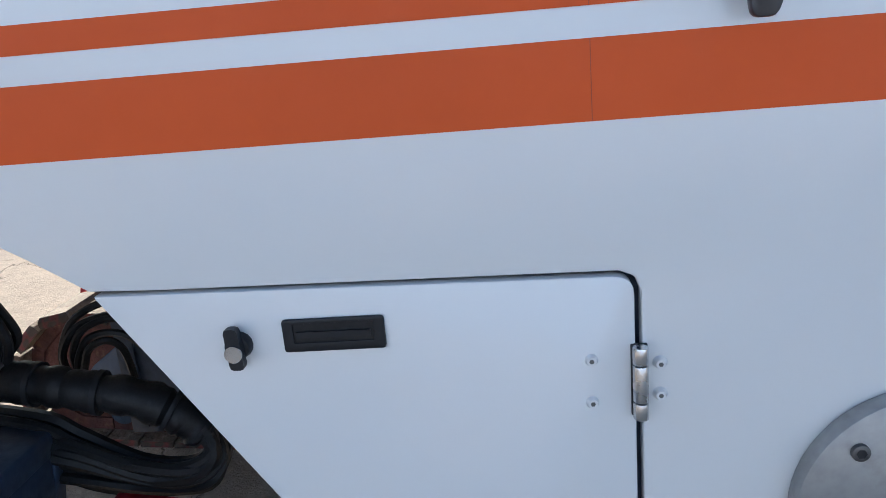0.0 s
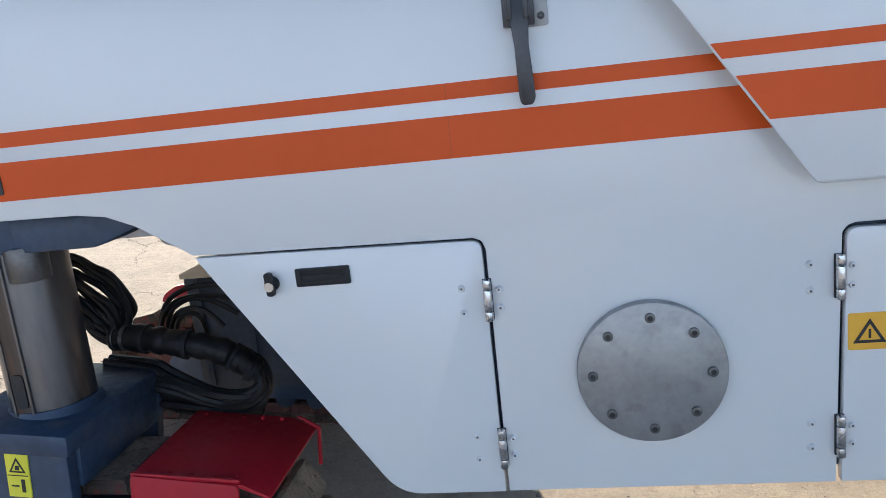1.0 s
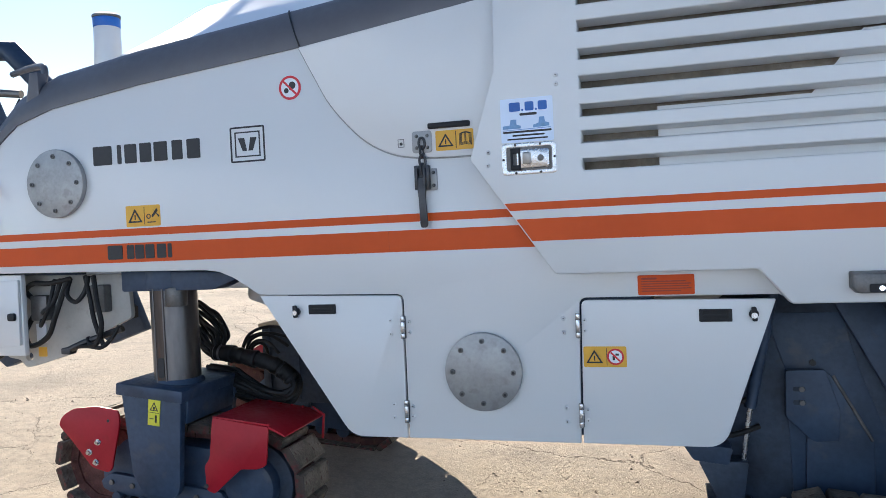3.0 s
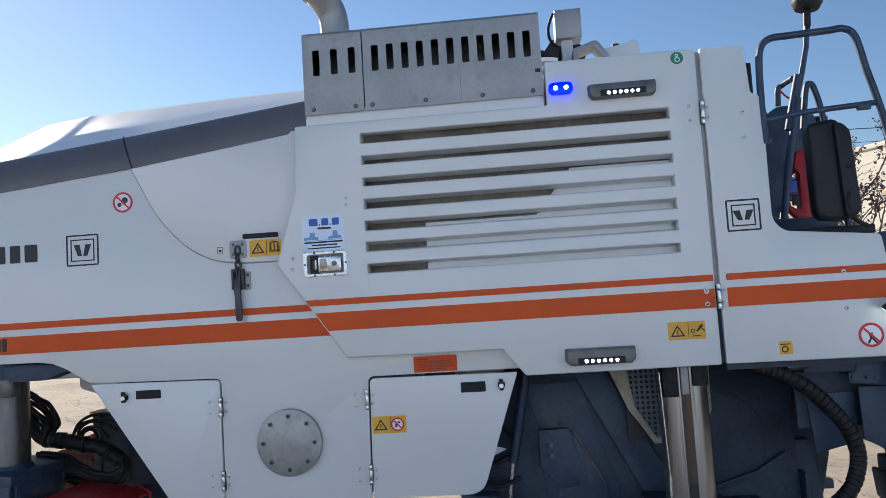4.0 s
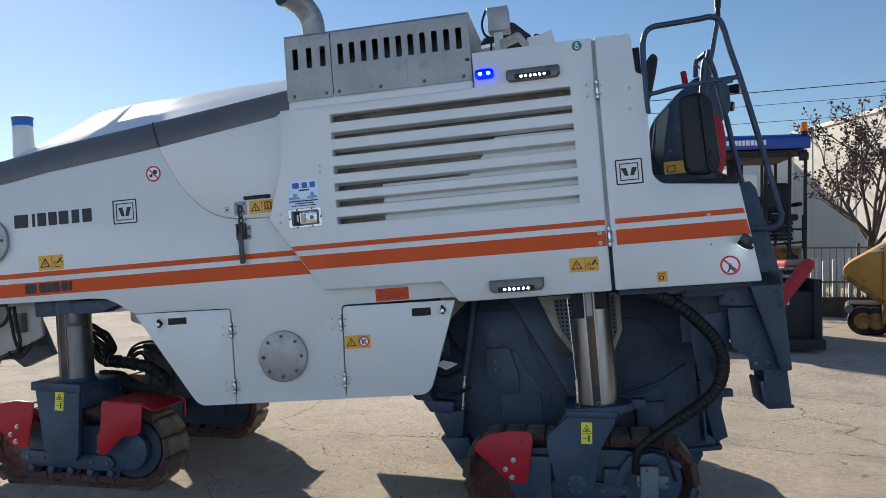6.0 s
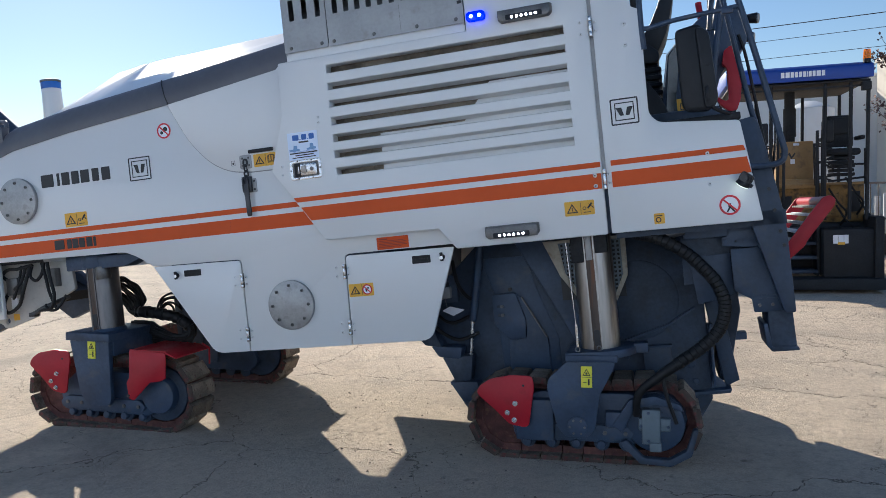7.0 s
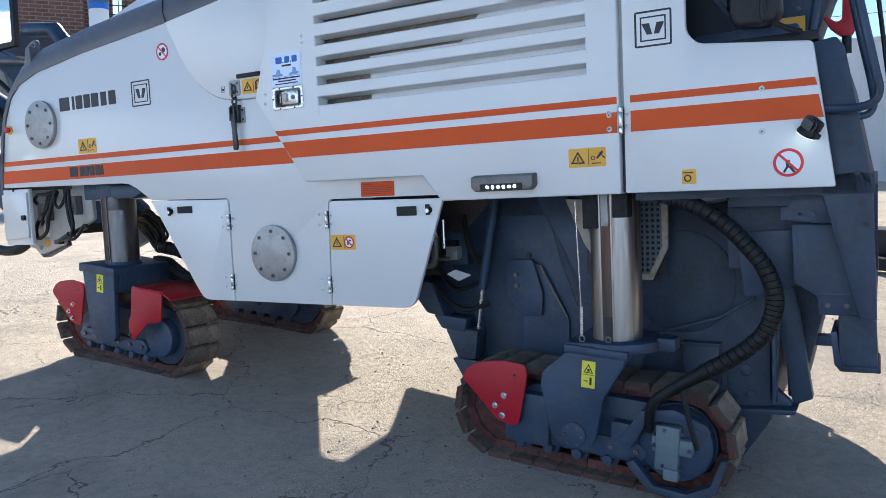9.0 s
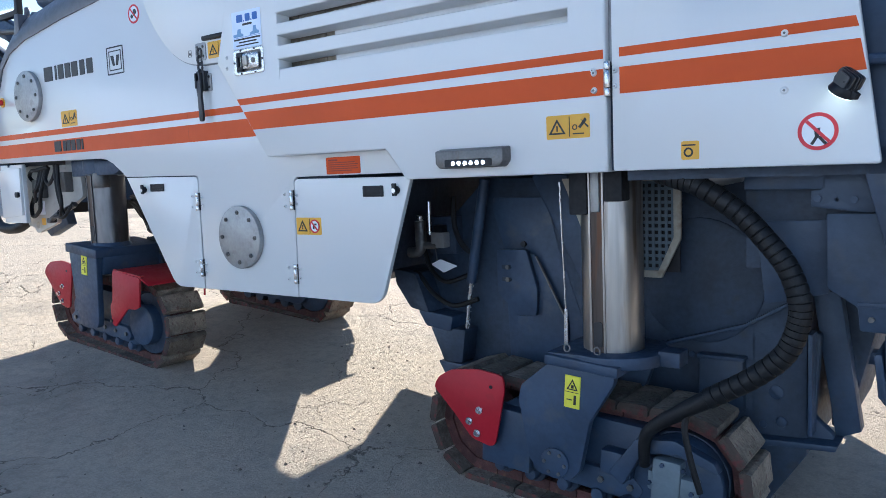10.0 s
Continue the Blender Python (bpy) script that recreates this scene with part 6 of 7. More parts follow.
side = part("control_panel", prism(B(), rounded([(2.95, 1.86), (2.977, 2.218), (3.020, 2.443), (3.080, 2.503), (3.170, 2.589), (3.330, 2.715), (3.420, 2.718), (3.525, 2.69), (3.565, 2.62), (3.565, 2.48), (3.54, 2.42), (3.37, 2.26), (3.27, 1.97), (3.25, 1.86)], [0, 0.02, 0.02, 0.02, 0.02, 0.03, 0.03, 0.04, 0.04, 0.05, 0.02, 0.05, 0.02, 0], 3), 1.97, 2.30), SLATE, M, "slate control panel of the stand", bevel=0.012)
part("panel_edge", tube(B(), [(2.985, 1.966, 2.22), (3.026, 1.966, 2.438), (3.084, 1.966, 2.497), (3.172, 1.966, 2.582)], 0.007, 6), GALV, side)
part("panel_screen", prism(B(), rounded([(2.985, 2.04), (3.045, 2.04), (3.085, 2.30), (3.135, 2.525), (3.085, 2.485), (3.035, 2.43)], 0.012, 2), 1.952, 1.972), mat("dark_glass_panel", (0.012, 0.022, 0.024), 0.15, vary=0.1, coat=0.5), side, "dark glossy screen")
part("panel_plate", prism(B(), rounded([(3.075, 2.03), (3.235, 2.03), (3.30, 2.30), (3.33, 2.60), (3.22, 2.54), (3.15, 2.45)], 0.015, 2), 1.962, 1.972), SLATE, side, bevel=0.003)
for bx, bz in ((3.115, 2.20), (3.20, 2.16), (3.27, 2.50)):
    part("bolt", cyl(B(), (bx, 1.963, bz), (bx, 1.953, bz), 0.011, n=8), DULL, side)
sticker("yellow_label", 3.060, 3.229, 2.000, 2.120, 1.958, YELLOW, side, "yellow label on the panel", 0.002)
sticker("label_box", 3.080, 3.140, 2.040, 2.090, 1.956, INK, side, "", 0.0015)
sticker("label_page", 3.086, 3.134, 2.046, 2.084, 1.954, YELLOW, side, "", 0.0015)
MR = rounded([(3.045, 2.345), (3.165, 2.365), (3.200, 2.33), (3.222, 1.93), (3.195, 1.885), (3.075, 1.895), (3.05, 1.93)], 0.025, 3)
mirr = part("mirror", prism(B(), MR, 0.76, 0.86), BLACK, M, "black mirror housing", bevel=0.02, seg=3)
part("mirror_shell", prism(B(), rounded([(3.150, 2.335), (3.185, 2.34), (3.222, 2.30), (3.240, 1.94), (3.215, 1.895), (3.165, 1.90)], 0.02, 3), 0.735, 0.87), BLACK, mirr, bevel=0.015)
part("mirror_joint", cyl(B(), (3.20, 0.728, 2.13), (3.20, 0.74, 2.13), 0.012, n=12), MATTE, mirr)
part("mirror_arm", tube(B(), curve([(3.20, 0.80, 2.10), (3.185, 0.74, 2.0), (3.19, 0.75, 1.92), (3.24, 0.80, 1.88), (3.30, 0.85, 1.86)]), 0.012, 8), BLACK, mirr)
red = part("red_lever", prism(B(), rounded([(3.395, 2.40), (3.445, 2.43), (3.485, 2.35), (3.497, 2.22), (3.475, 2.06), (3.445, 1.985), (3.395, 1.985), (3.345, 2.03), (3.315, 2.085), (3.33, 2.09), (3.375, 2.055), (3.40, 2.065), (3.405, 2.28), (3.375, 2.31)], 0.014, 3), 1.90, 1.96), RED, M, "red curved lever", bevel=0.010)
part("lever_foot", cyl(B(), (3.42, 1.93, 1.90), (3.42, 1.93, 2.0), 0.022, n=12), BLACK, red)
part("red_stick", tube(B(), [(3.285, 2.0, 2.52), (3.275, 2.04, 2.66), (3.268, 2.07, 2.785)], 0.022, 12), RED, M, "red grip of a stick")

# --- rails round the platform
RAILR = 0.017
for name, pts in (("hand_rail", [(2.872, 0.83, 2.28), (2.868, 0.83, 2.42), (2.872, 0.83, 2.62), (2.885, 0.83, 2.735), (2.93, 0.83, 2.785), (3.02, 0.83, 2.793), (3.20, 0.83, 2.800), (3.275, 0.83, 2.803), (3.325, 0.83, 2.76), (3.36, 0.83, 2.60), (3.405, 0.83, 2.41), (3.48, 0.84, 2.05), (3.55, 0.86, 1.70), (3.565, 0.87, 1.615), (3.545, 0.87, 1.565), (3.48, 0.87, 1.55), (3.37, 0.86, 1.555)]),
                  ("hand_rail", [(3.277, 1.44, 2.456), (3.302, 1.44, 2.625), (3.317, 1.44, 2.692), (3.332, 1.44, 2.706), (3.355, 1.45, 2.692), (3.378, 1.45, 2.603), (3.400, 1.45, 2.463), (3.435, 1.46, 2.243), (3.470, 1.48, 2.024), (3.488, 1.50, 1.925), (3.54, 1.50, 1.66), (3.53, 1.50, 1.57), (3.47, 1.48, 1.55)])):
    part(name, tube(B(), curve(pts, 5), RAILR, 10), SLATE, M, "slate tubular hand rail")
part("rail_bar", tube(B(), curve([(2.868, 0.83, 2.40), (2.91, 0.83, 2.395), (3.05, 0.83, 2.415), (3.30, 0.83, 2.43), (3.395, 0.83, 2.435)]), 0.014, 8), SLATE, M)
part("rail_lug", box(B(), 3.30, 3.36, 0.815, 0.845, 2.405, 2.435), SLATE, M, bevel=0.004)
part("rail_mount", box(B(), 2.82, 2.86, 0.90, 0.96, 2.54, 2.70), BLACK, M, bevel=0.006)
part("roll_bar", tube(B(), curve([(3.25, 1.85, 1.87), (3.30, 1.83, 2.2), (3.36, 1.82, 2.52), (3.41, 1.82, 2.72)]), 0.022, 10), SLATE, M)
part("beacon_socket", tube(B(), [(3.34, 1.83, 2.533), (3.364, 1.83, 2.628), (3.426, 1.83, 2.863)], 0.024, 12), SLATE, M, "slate socket tube of the beacon post")
part("post_arm", tube(B(), curve([(3.334, 1.95, 2.713), (3.343, 1.95, 2.812), (3.367, 1.94, 2.838), (3.405, 1.86, 2.855)]), 0.018, 10), SLATE, M, "bent arm beside the beacon post")
part("red_cable", tube(B(), [(3.332, 1.9, 2.803), (3.359, 1.89, 2.759), (3.378, 1.86, 2.727)], 0.006, 6), RED, M)
bp = part("beacon_post", tube(B(), [(3.225, 1.02, 2.50), (3.265, 1.02, 2.64), (3.305, 1.02, 2.80), (3.315, 1.02, 2.90)], 0.014, 8), SLATE, M, "slate post with an amber beacon", m=pose(-0.388, 0.631, -0.245) @ Matrix.Scale(1.173, 4))
part("beacon_joint", box(B(), 3.302, 3.330, 1.006, 1.034, 2.845, 2.905), BLACK, bp, bevel=0.005)
part("beacon_base", cyl(B(), (3.325, 1.02, 2.987), (3.330, 1.02, 3.029), 0.058, 0.078, 24), BLACK, bp, bevel=0.006)
part("beacon_neck", cyl(B(), (3.318, 1.02, 2.90), (3.325, 1.02, 2.99), 0.019, n=14), BLACK, bp)
bm = B()
prof = [(0.070, 3.029), (0.072, 3.058), (0.066, 3.117), (0.060, 3.146), (0.048, 3.163), (0.0, 3.169)]
rows = [[bm.verts.new((3.333 + r * math.cos(2 * math.pi * i / 24), 1.02 + r * math.sin(2 * math.pi * i / 24), z)) for i in range(24)] for r, z in prof[:-1]]
tip = bm.verts.new((3.335, 1.02, 3.169))
for a, b in zip(rows, rows[1:]):
    for i in range(24):
        bm.faces.new((a[i], a[(i + 1) % 24], b[(i + 1) % 24], b[i]))
for i in range(24):
    bm.faces.new((rows[-1][i], rows[-1][(i + 1) % 24], tip))
bm.faces.new(rows[0][::-1])
part("beacon_lens", bm, AMBER, bp, "amber beacon lens")
part("beacon_core", cyl(B(), (3.332, 1.02, 3.029), (3.333, 1.02, 3.109), 0.03, 0.026, 14), mat("amber_core", (0.8, 0.3, 0.05), 0.3), bp)
for x, y, z in ((3.60, 2.06, 2.61), (3.585, 2.25, 2.52)):
    pl = part("platform_lamp", cyl(B(), (x - 0.03, y, z + 0.01), (x + 0.045, y - 0.025, z), 0.030, 0.038, 18), BLACK, M, "black round platform lamp", bevel=0.008)
    part("lens", cyl(B(), (x + 0.044, y - 0.025, z - 0.001), (x + 0.050, y - 0.027, z - 0.002), 0.033, n=18), GALV, pl)
    part("bracket", box(B(), x - 0.06, x - 0.02, y - 0.02, y + 0.02, z - 0.02, z + 0.03), BLACK, pl)
part("strap", tube(B(), curve([(3.50, 1.95, 2.50), (3.538, 1.95, 2.331), (3.595, 1.95, 1.818), (3.631, 1.95, 1.528), (3.642, 1.95, 1.272), (3.64, 1.95, 1.10)]), 0.011, 6), RUBBER, M, "black hanging strap")
# red folding steps at the rear
SIDE = rounded([(3.915, 1.335), (3.965, 1.345), (3.995, 1.315), (3.985, 1.275), (3.80, 1.055), (3.785, 1.025), (3.67, 0.93), (3.655, 0.97), (3.675, 1.045), (3.70, 1.075)], 0.012, 3)
rg = part("folding_steps", prism(B(), SIDE, 1.845, 1.865), RED, M, "red folding steps behind the platform", bevel=0.003)
part("side_plate", prism(B(), SIDE, 2.86, 2.88), RED, rg, bevel=0.003)
part("roller", cyl(B(), (3.945, 1.865, 1.305), (3.945, 2.86, 1.305), 0.034, n=18), RED, rg)
for k in range(6):
    u = k / 5
    x, z = 3.905 - 0.225 * u, 1.275 - 0.265 * u
    bm = B()
    for j in range(12):
        y = 1.88 + 0.082 * j
        box(bm, x - 0.028, x + 0.010, y, y + 0.052, z - 0.006, z + 0.006)
    box(bm, x + 0.008, x + 0.020, 1.866, 2.858, z - 0.010, z + 0.010)
    part("tread", bm, PALE if k % 2 else GALV, rg, "pale worn slotted tread")

# --- loading conveyor before the nose
cv = part("conveyor", prism(B(), [(-2.30, 0.98), (-2.42, 1.28), (-3.5, 2.02), (-5.6, 3.0), (-5.75, 2.7), (-3.4, 1.50), (-2.6, 0.88)], 1.42, 1.50), SLATE, M, "slate loading conveyor before the nose", bevel=0.01)
part("conveyor_side", prism(B(), [(-2.30, 0.98), (-2.42, 1.28), (-3.5, 2.02), (-5.6, 3.0), (-5.75, 2.7), (-3.4, 1.50), (-2.6, 0.88)], mir(1.50), mir(1.42)), SLATE, cv, bevel=0.01)
part("conveyor_belt", prism(B(), [(-2.35, 1.15), (-3.5, 1.88), (-5.65, 2.92), (-5.65, 2.88), (-3.5, 1.80), (-2.35, 1.07)], 1.5, mir(1.5)), RUBBER, cv)
for i in range(6):
    x, z = -2.65 - 0.42 * i, 1.20 + 0.245 * i
    part("conveyor_rib", prism(B(), [(x, z - 0.12), (x + 0.03, z - 0.12), (x + 0.03, z + 0.22), (x, z + 0.22)], 1.40, 1.42), SLATE, cv, bevel=0.003)
part("conveyor_arm", tube(B(), [(-2.24, 1.35, 2.12), (-2.9, 1.35, 2.55), (-4.2, 1.4, 2.75)], 0.035, 10), SLATE, cv)
part("conveyor_arm", tube(B(), [(-2.20, 1.25, 2.45), (-2.8, 1.2, 2.52), (-3.6, 1.25, 2.62)], 0.022, 10), DULL, cv)
part("support_frame", prism(B(), [(-2.30, 1.5), (-2.30, 2.05), (-2.50, 2.5), (-3.0, 2.72), (-3.4, 2.70), (-2.75, 2.45), (-2.55, 2.0), (-2.5, 1.4)], 1.30, 1.38), SLATE, cv, bevel=0.008)
part("hinge_plate", prism(B(), rounded([(-2.28, 1.28), (-2.28, 1.86), (-2.55, 1.95), (-2.85, 1.60), (-2.62, 1.22)], 0.03, 2), 1.22, 1.29), SLATE, cv, bevel=0.006)
for i in range(5):
    part("vent_slot", prism(B(), rect(-2.52 + i * 0.045, -2.50 + i * 0.045, 1.56, 1.68), 1.216, 1.223), INK, cv)
for pts, r in (([(-2.22, 1.2, 2.0), (-2.45, 1.1, 2.30), (-2.75, 1.1, 2.42), (-3.1, 1.2, 2.5)], 0.018), ([(-2.25, 1.15, 1.9), (-2.42, 1.05, 2.05), (-2.50, 1.05, 2.35), (-2.85, 1.1, 2.55)], 0.018), ([(-2.2, 1.25, 2.42), (-2.34, 1.2, 2.16), (-2.45, 1.2, 2.02), (-2.7, 1.2, 2.0)], 0.016)):
    part("hose", tube(B(), curve(pts), r, 8), RUBBER, cv)
lp = curve([(-2.24, 1.15, 1.10), (-2.42, 1.1, 0.98), (-2.75, 1.1, 1.0), (-3.0, 1.15, 1.2)], 8)
part("hose", tube(B(), lp, 0.04, 12), RUBBER, cv, "thick corrugated hose loop")
part("boom", tube(B(), [(-2.35, 1.9, 2.35), (-2.9, 1.9, 2.9), (-3.3, 1.9, 2.95)], 0.07, 12), SLATE, cv)
mg = part("boom_mirror", prism(B(), rounded([(-2.86, 2.62), (-2.52, 2.62), (-2.50, 3.05), (-2.84, 3.08)], 0.03, 3), 1.28, 1.33), BLACK, cv, bevel=0.01)
part("mirror_glass", prism(B(), rounded([(-2.83, 2.66), (-2.545, 2.66), (-2.53, 3.02), (-2.82, 3.04)], 0.02, 3), 1.274, 1.281), MIRROR, mg)


# ---------------------------------------------------------------- the yard behind
def place(name, label, category, m, group="", kind=""):
    e = new(name)
    e.matrix_world = m
    e.empty_display_size = 0.3
    return tagged(e, label, category, group, kind)


def xbar(p0, p1, r, name, parent, material, label="", n=8):
    return part(name, tube(B(), [p0, p1], r, n), material, parent, label)


def wheel(name, parent, x, y, z, r, w, hub):
    t = part(name, cyl(B(), (x, y - w / 2, z), (x, y + w / 2, z), r, n=28), RUBBER, parent, "black rubber tyre", bevel=r * 0.14)
    part("rim", cyl(B(), (x, y - w / 2 - 0.006, z), (x, y - w / 2 + 0.03, z), r * 0.58, n=20), hub, t, bevel=0.008)
    part("hub", cyl(B(), (x, y - w / 2 - 0.03, z), (x, y - w / 2, z), r * 0.2, n=12), hub, t)
    return t


def canopy_paver():
    """Asphalt paver seen from its operator side: blue canopy on posts over two seats and a yellow hood."""
    r = place("asphalt_paver", "yellow and black asphalt paver with a blue canopy", "paver", Matrix.Translation((3.50, 8.55, 0)))
    top = part("canopy", prism_x(B(), [(0.0, 2.97), (0.0, 3.15), (0.12, 3.20), (1.0, 3.26), (1.9, 3.20), (2.05, 3.15), (2.05, 2.97), (1.95, 2.99), (0.1, 2.99)], 0.0, 1.93), CANOPY, r, "blue fabric canopy", bevel=0.02)
    for x, w in ((0.735, 0.05), (0.796, 0.058), (0.864, 0.043), (0.918, 0.043), (0.972, 0.043), (1.026, 0.04), (1.073, 0.014), (1.098, 0.04), (1.148, 0.04), (1.199, 0.058), (1.267, 0.043)):
        part("letter_bar", box(B(), x, x + w * 0.9, -0.012, 0.002, 3.035, 3.11), PALE, top)
    part("canopy_frame", box(B(), 0.04, 1.90, 0.06, 1.98, 2.93, 2.962), MATTE, r, bevel=0.01)
    part("canopy_rail", box(B(), 0.04, 1.90, 0.05, 0.08, 2.86, 2.885), MATTE, r)
    for x in (0.06, 0.62, 1.33, 1.66, 1.88):
        for y in (0.10, 1.9):
            xbar((x - 0.02, y, 1.0), (x, y, 2.95), 0.026, "post", r, MATTE)
    for x in (0.66, 1.29):
        xbar((x, 0.08, 1.75), (x + 0.01, 0.08, 2.62), 0.012, "thin_rail", r, MATTE)
    for x in (1.85,):
        lm = part("canopy_lamp", cyl(B(), (x, 0.06, 3.18), (x, 0.06, 3.23), 0.05, n=14), MATTE, r)
        part("lamp_lens", cyl(B(), (x, 0.06, 3.23), (x, 0.06, 3.36), 0.055, 0.045, 16), AMBER, lm)
    part("hanging_lamp", box(B(), 1.78, 1.90, 0.0, 0.10, 2.80, 2.92), MATTE, r, bevel=0.01)
    part("stack", cyl(B(), (0.99, 0.95, 2.1), (0.99, 0.95, 2.97), 0.075, n=20), MATTE, r, "black exhaust stack")
    part("stack_sleeve", cyl(B(), (0.99, 0.95, 2.25), (0.99, 0.95, 2.68), 0.092, n=20), MATTE, r)
    hood_p = part("engine_hood", box(B(), 0.755, 1.257, 0.55, 1.5, 1.58, 2.16), OCHRE, r, "yellow engine hood", bevel=0.02)
    part("hood_label", box(B(), 0.98, 1.06, 0.545, 0.552, 2.10, 2.135), PALE, hood_p)
    part("hood_label", box(B(), 0.94, 1.00, 0.545, 0.552, 1.83, 1.90), PALE, hood_p)
    part("hood_mark", prism(B(), [(0.905, 1.98), (0.93, 2.0), (0.955, 1.94), (1.0, 2.0), (1.01, 1.98), (0.955, 1.90)], 0.545, 0.552), INK, hood_p)
    part("hood_mark", holed(B(), rect(0.80, 0.845, 1.95, 2.0), [rect(0.812, 0.833, 1.95 + 0.012, 1.988)], 0.545, 0.552), INK, hood_p)
    part("ledge", box(B(), 0.74, 1.25, 0.33, 0.60, 1.46, 1.60), OCHRE, r, "yellow step ledge", bevel=0.02)
    part("ledge", box(B(), 0.02, 1.92, 0.30, 0.42, 1.50, 1.535), OCHRE, r, bevel=0.008)
    part("side_frame", box(B(), 0.02, 1.92, 0.48, 1.75, 0.95, 1.50), MUDYEL, r, "dirty yellow chassis side", bevel=0.02)
    for k, (x, w, z, h) in enumerate(((0.12, 0.16, 1.12, 0.22), (0.40, 0.2, 1.2, 0.2), (0.80, 0.14, 1.05, 0.3), (1.05, 0.18, 1.15, 0.2), (1.36, 0.22, 1.02, 0.34), (1.70, 0.16, 1.1, 0.3))):
        part("side_plate", box(B(), x, x + w, 0.44, 0.49, z, z + h), (OCHRE, MUDYEL, MATTE)[k % 3], r, bevel=0.008)
    part("lower_body", box(B(), 0.0, 1.95, 0.42, 2.6, 0.20, 0.95), MATTE, r, "black lower body and crawlers", bevel=0.05)
    for x in (0.24, 1.62):
        s = part("seat", box(B(), x - 0.22, x + 0.22, 0.30, 0.78, 1.92, 2.02), MATTE, r, "black operator seat", bevel=0.04)
        part("seat_back", prism(B(), rounded([(x - 0.20, 2.02), (x + 0.20, 2.02), (x + 0.19, 2.52), (x - 0.19, 2.52)], 0.08, 4), 0.66, 0.80), MATTE, s, bevel=0.04)
        part("head_pad", prism(B(), rounded([(x - 0.16, 2.24), (x + 0.16, 2.24), (x + 0.155, 2.49), (x - 0.155, 2.49)], 0.05, 3), 0.63, 0.68), MATTE, s, bevel=0.02)
        part("seat_trim", box(B(), x - 0.10, x + 0.10, 0.645, 0.652, 2.035, 2.05), PALE, s)
        for k in range(5):
            part("bellows_fold", box(B(), x - 0.15 + 0.01 * (k % 2), x + 0.15 - 0.01 * (k % 2), 0.36, 0.72, 1.62 + 0.06 * k, 1.67 + 0.06 * k), MATTE, s, bevel=0.012)
        part("arm_rest", box(B(), x + 0.20, x + 0.27, 0.30, 0.70, 2.14, 2.20), MATTE, s, bevel=0.02)
        part("arm_rest", box(B(), x - 0.27, x - 0.20, 0.30, 0.70, 2.14, 2.20), MATTE, s, bevel=0.02)
        sgn = 1 if x < 1 else -1
        part("control_box", box(B(), x + sgn * 0.26 - 0.06, x + sgn * 0.26 + 0.08, 0.10, 0.24, 2.12, 2.42), MATTE, r, "black control box", bevel=0.02)
        for k, (dx, z0, z1) in enumerate(((0.28, 1.0, 2.3), (0.36, 1.2, 2.2), (0.40, 1.5, 2.1), (-0.26, 1.5, 2.0))):
            xbar((x + sgn * dx, 0.16 + 0.03 * k, z0), (x + sgn * (dx + 0.03), 0.14, z1), 0.018, "rail", r, MATTE)
        for k in range(7):
            z = 1.55 + 0.09 * k
            xbar((x + sgn * 0.16, 0.2, z), (x + sgn * 0.42, 0.15, z + (0.10, -0.06, 0.14, 0.02, -0.12, 0.08, 0.0)[k]), 0.014, "rail", r, MATTE)
        xbar((x - 0.25, 0.15, 1.80), (x + 0.26, 0.15, 1.78), 0.016, "rail", r, MATTE)
        xbar((x - 0.25, 0.15, 1.55), (x + 0.26, 0.15, 1.60), 0.016, "rail", r, MATTE)
        for k, (dx, z) in enumerate(((-0.2, 1.25), (0.02, 1.40), (0.18, 1.1), (-0.1, 1.0))):
            part("hose", tube(B(), curve([(x + dx, 0.34, z + 0.2), (x + dx + 0.10, 0.25, z), (x + dx + 0.22, 0.28, z - 0.16), (x + dx + 0.16, 0.38, z - 0.34)]), 0.016, 6), RUBBER, r)
    for x in (0.70, 0.78, 1.22, 1.29):
        xbar((x, 0.12, 1.30), (x + 0.01, 0.12, 2.28), 0.022, "grab_rail", r, MATTE)
    for k in range(4):
        part("deck_step", box(B(), 0.70, 1.22, 0.02 + 0.05 * k, 0.42, 0.24 + 0.20 * k, 0.29 + 0.20 * k), DEEP, r, "dark steel step", bevel=0.008)
    for x in (0.68, 1.23):
        part("step_side", box(B(), x - 0.015, x + 0.015, 0.05, 0.42, 0.2, 1.0), MATTE, r)
    sc = part("screed", box(B(), 1.26, 1.98, -0.15, 0.40, 0.20, 0.88), MATTE, r, "black screed housing", bevel=0.02)
    for x, w in ((1.38, 0.062), (1.448, 0.066), (1.520, 0.055)):
        part("letter_bar", box(B(), x, x + w, -0.165, -0.148, 0.68, 0.80), PALE, sc)
    part("yellow_mark", box(B(), 1.44, 1.53, -0.168, -0.148, 0.665, 0.70), YELLOW, sc)
    part("screed", box(B(), -0.35, 0.66, -0.10, 0.40, 0.20, 0.52), MATTE, r, "black screed plate", bevel=0.02)
    part("screed_plate", box(B(), -0.40, 2.02, -0.35, 0.05, 0.05, 0.20), MATTE, r, bevel=0.01)
    part("end_gate", box(B(), 1.90, 2.02, -0.20, 0.8, 0.10, 1.05), MATTE, r, bevel=0.02)
    xbar((0.30, 0.20, 0.55), (0.30, 0.3, 1.3), 0.045, "lift_arm", r, MUDYEL)
    part("tool_case", box(B(), 0.15, 0.50, 0.10, 0.35, 0.90, 1.30), SLATE, r, "slate tool case", bevel=0.02)
    return r


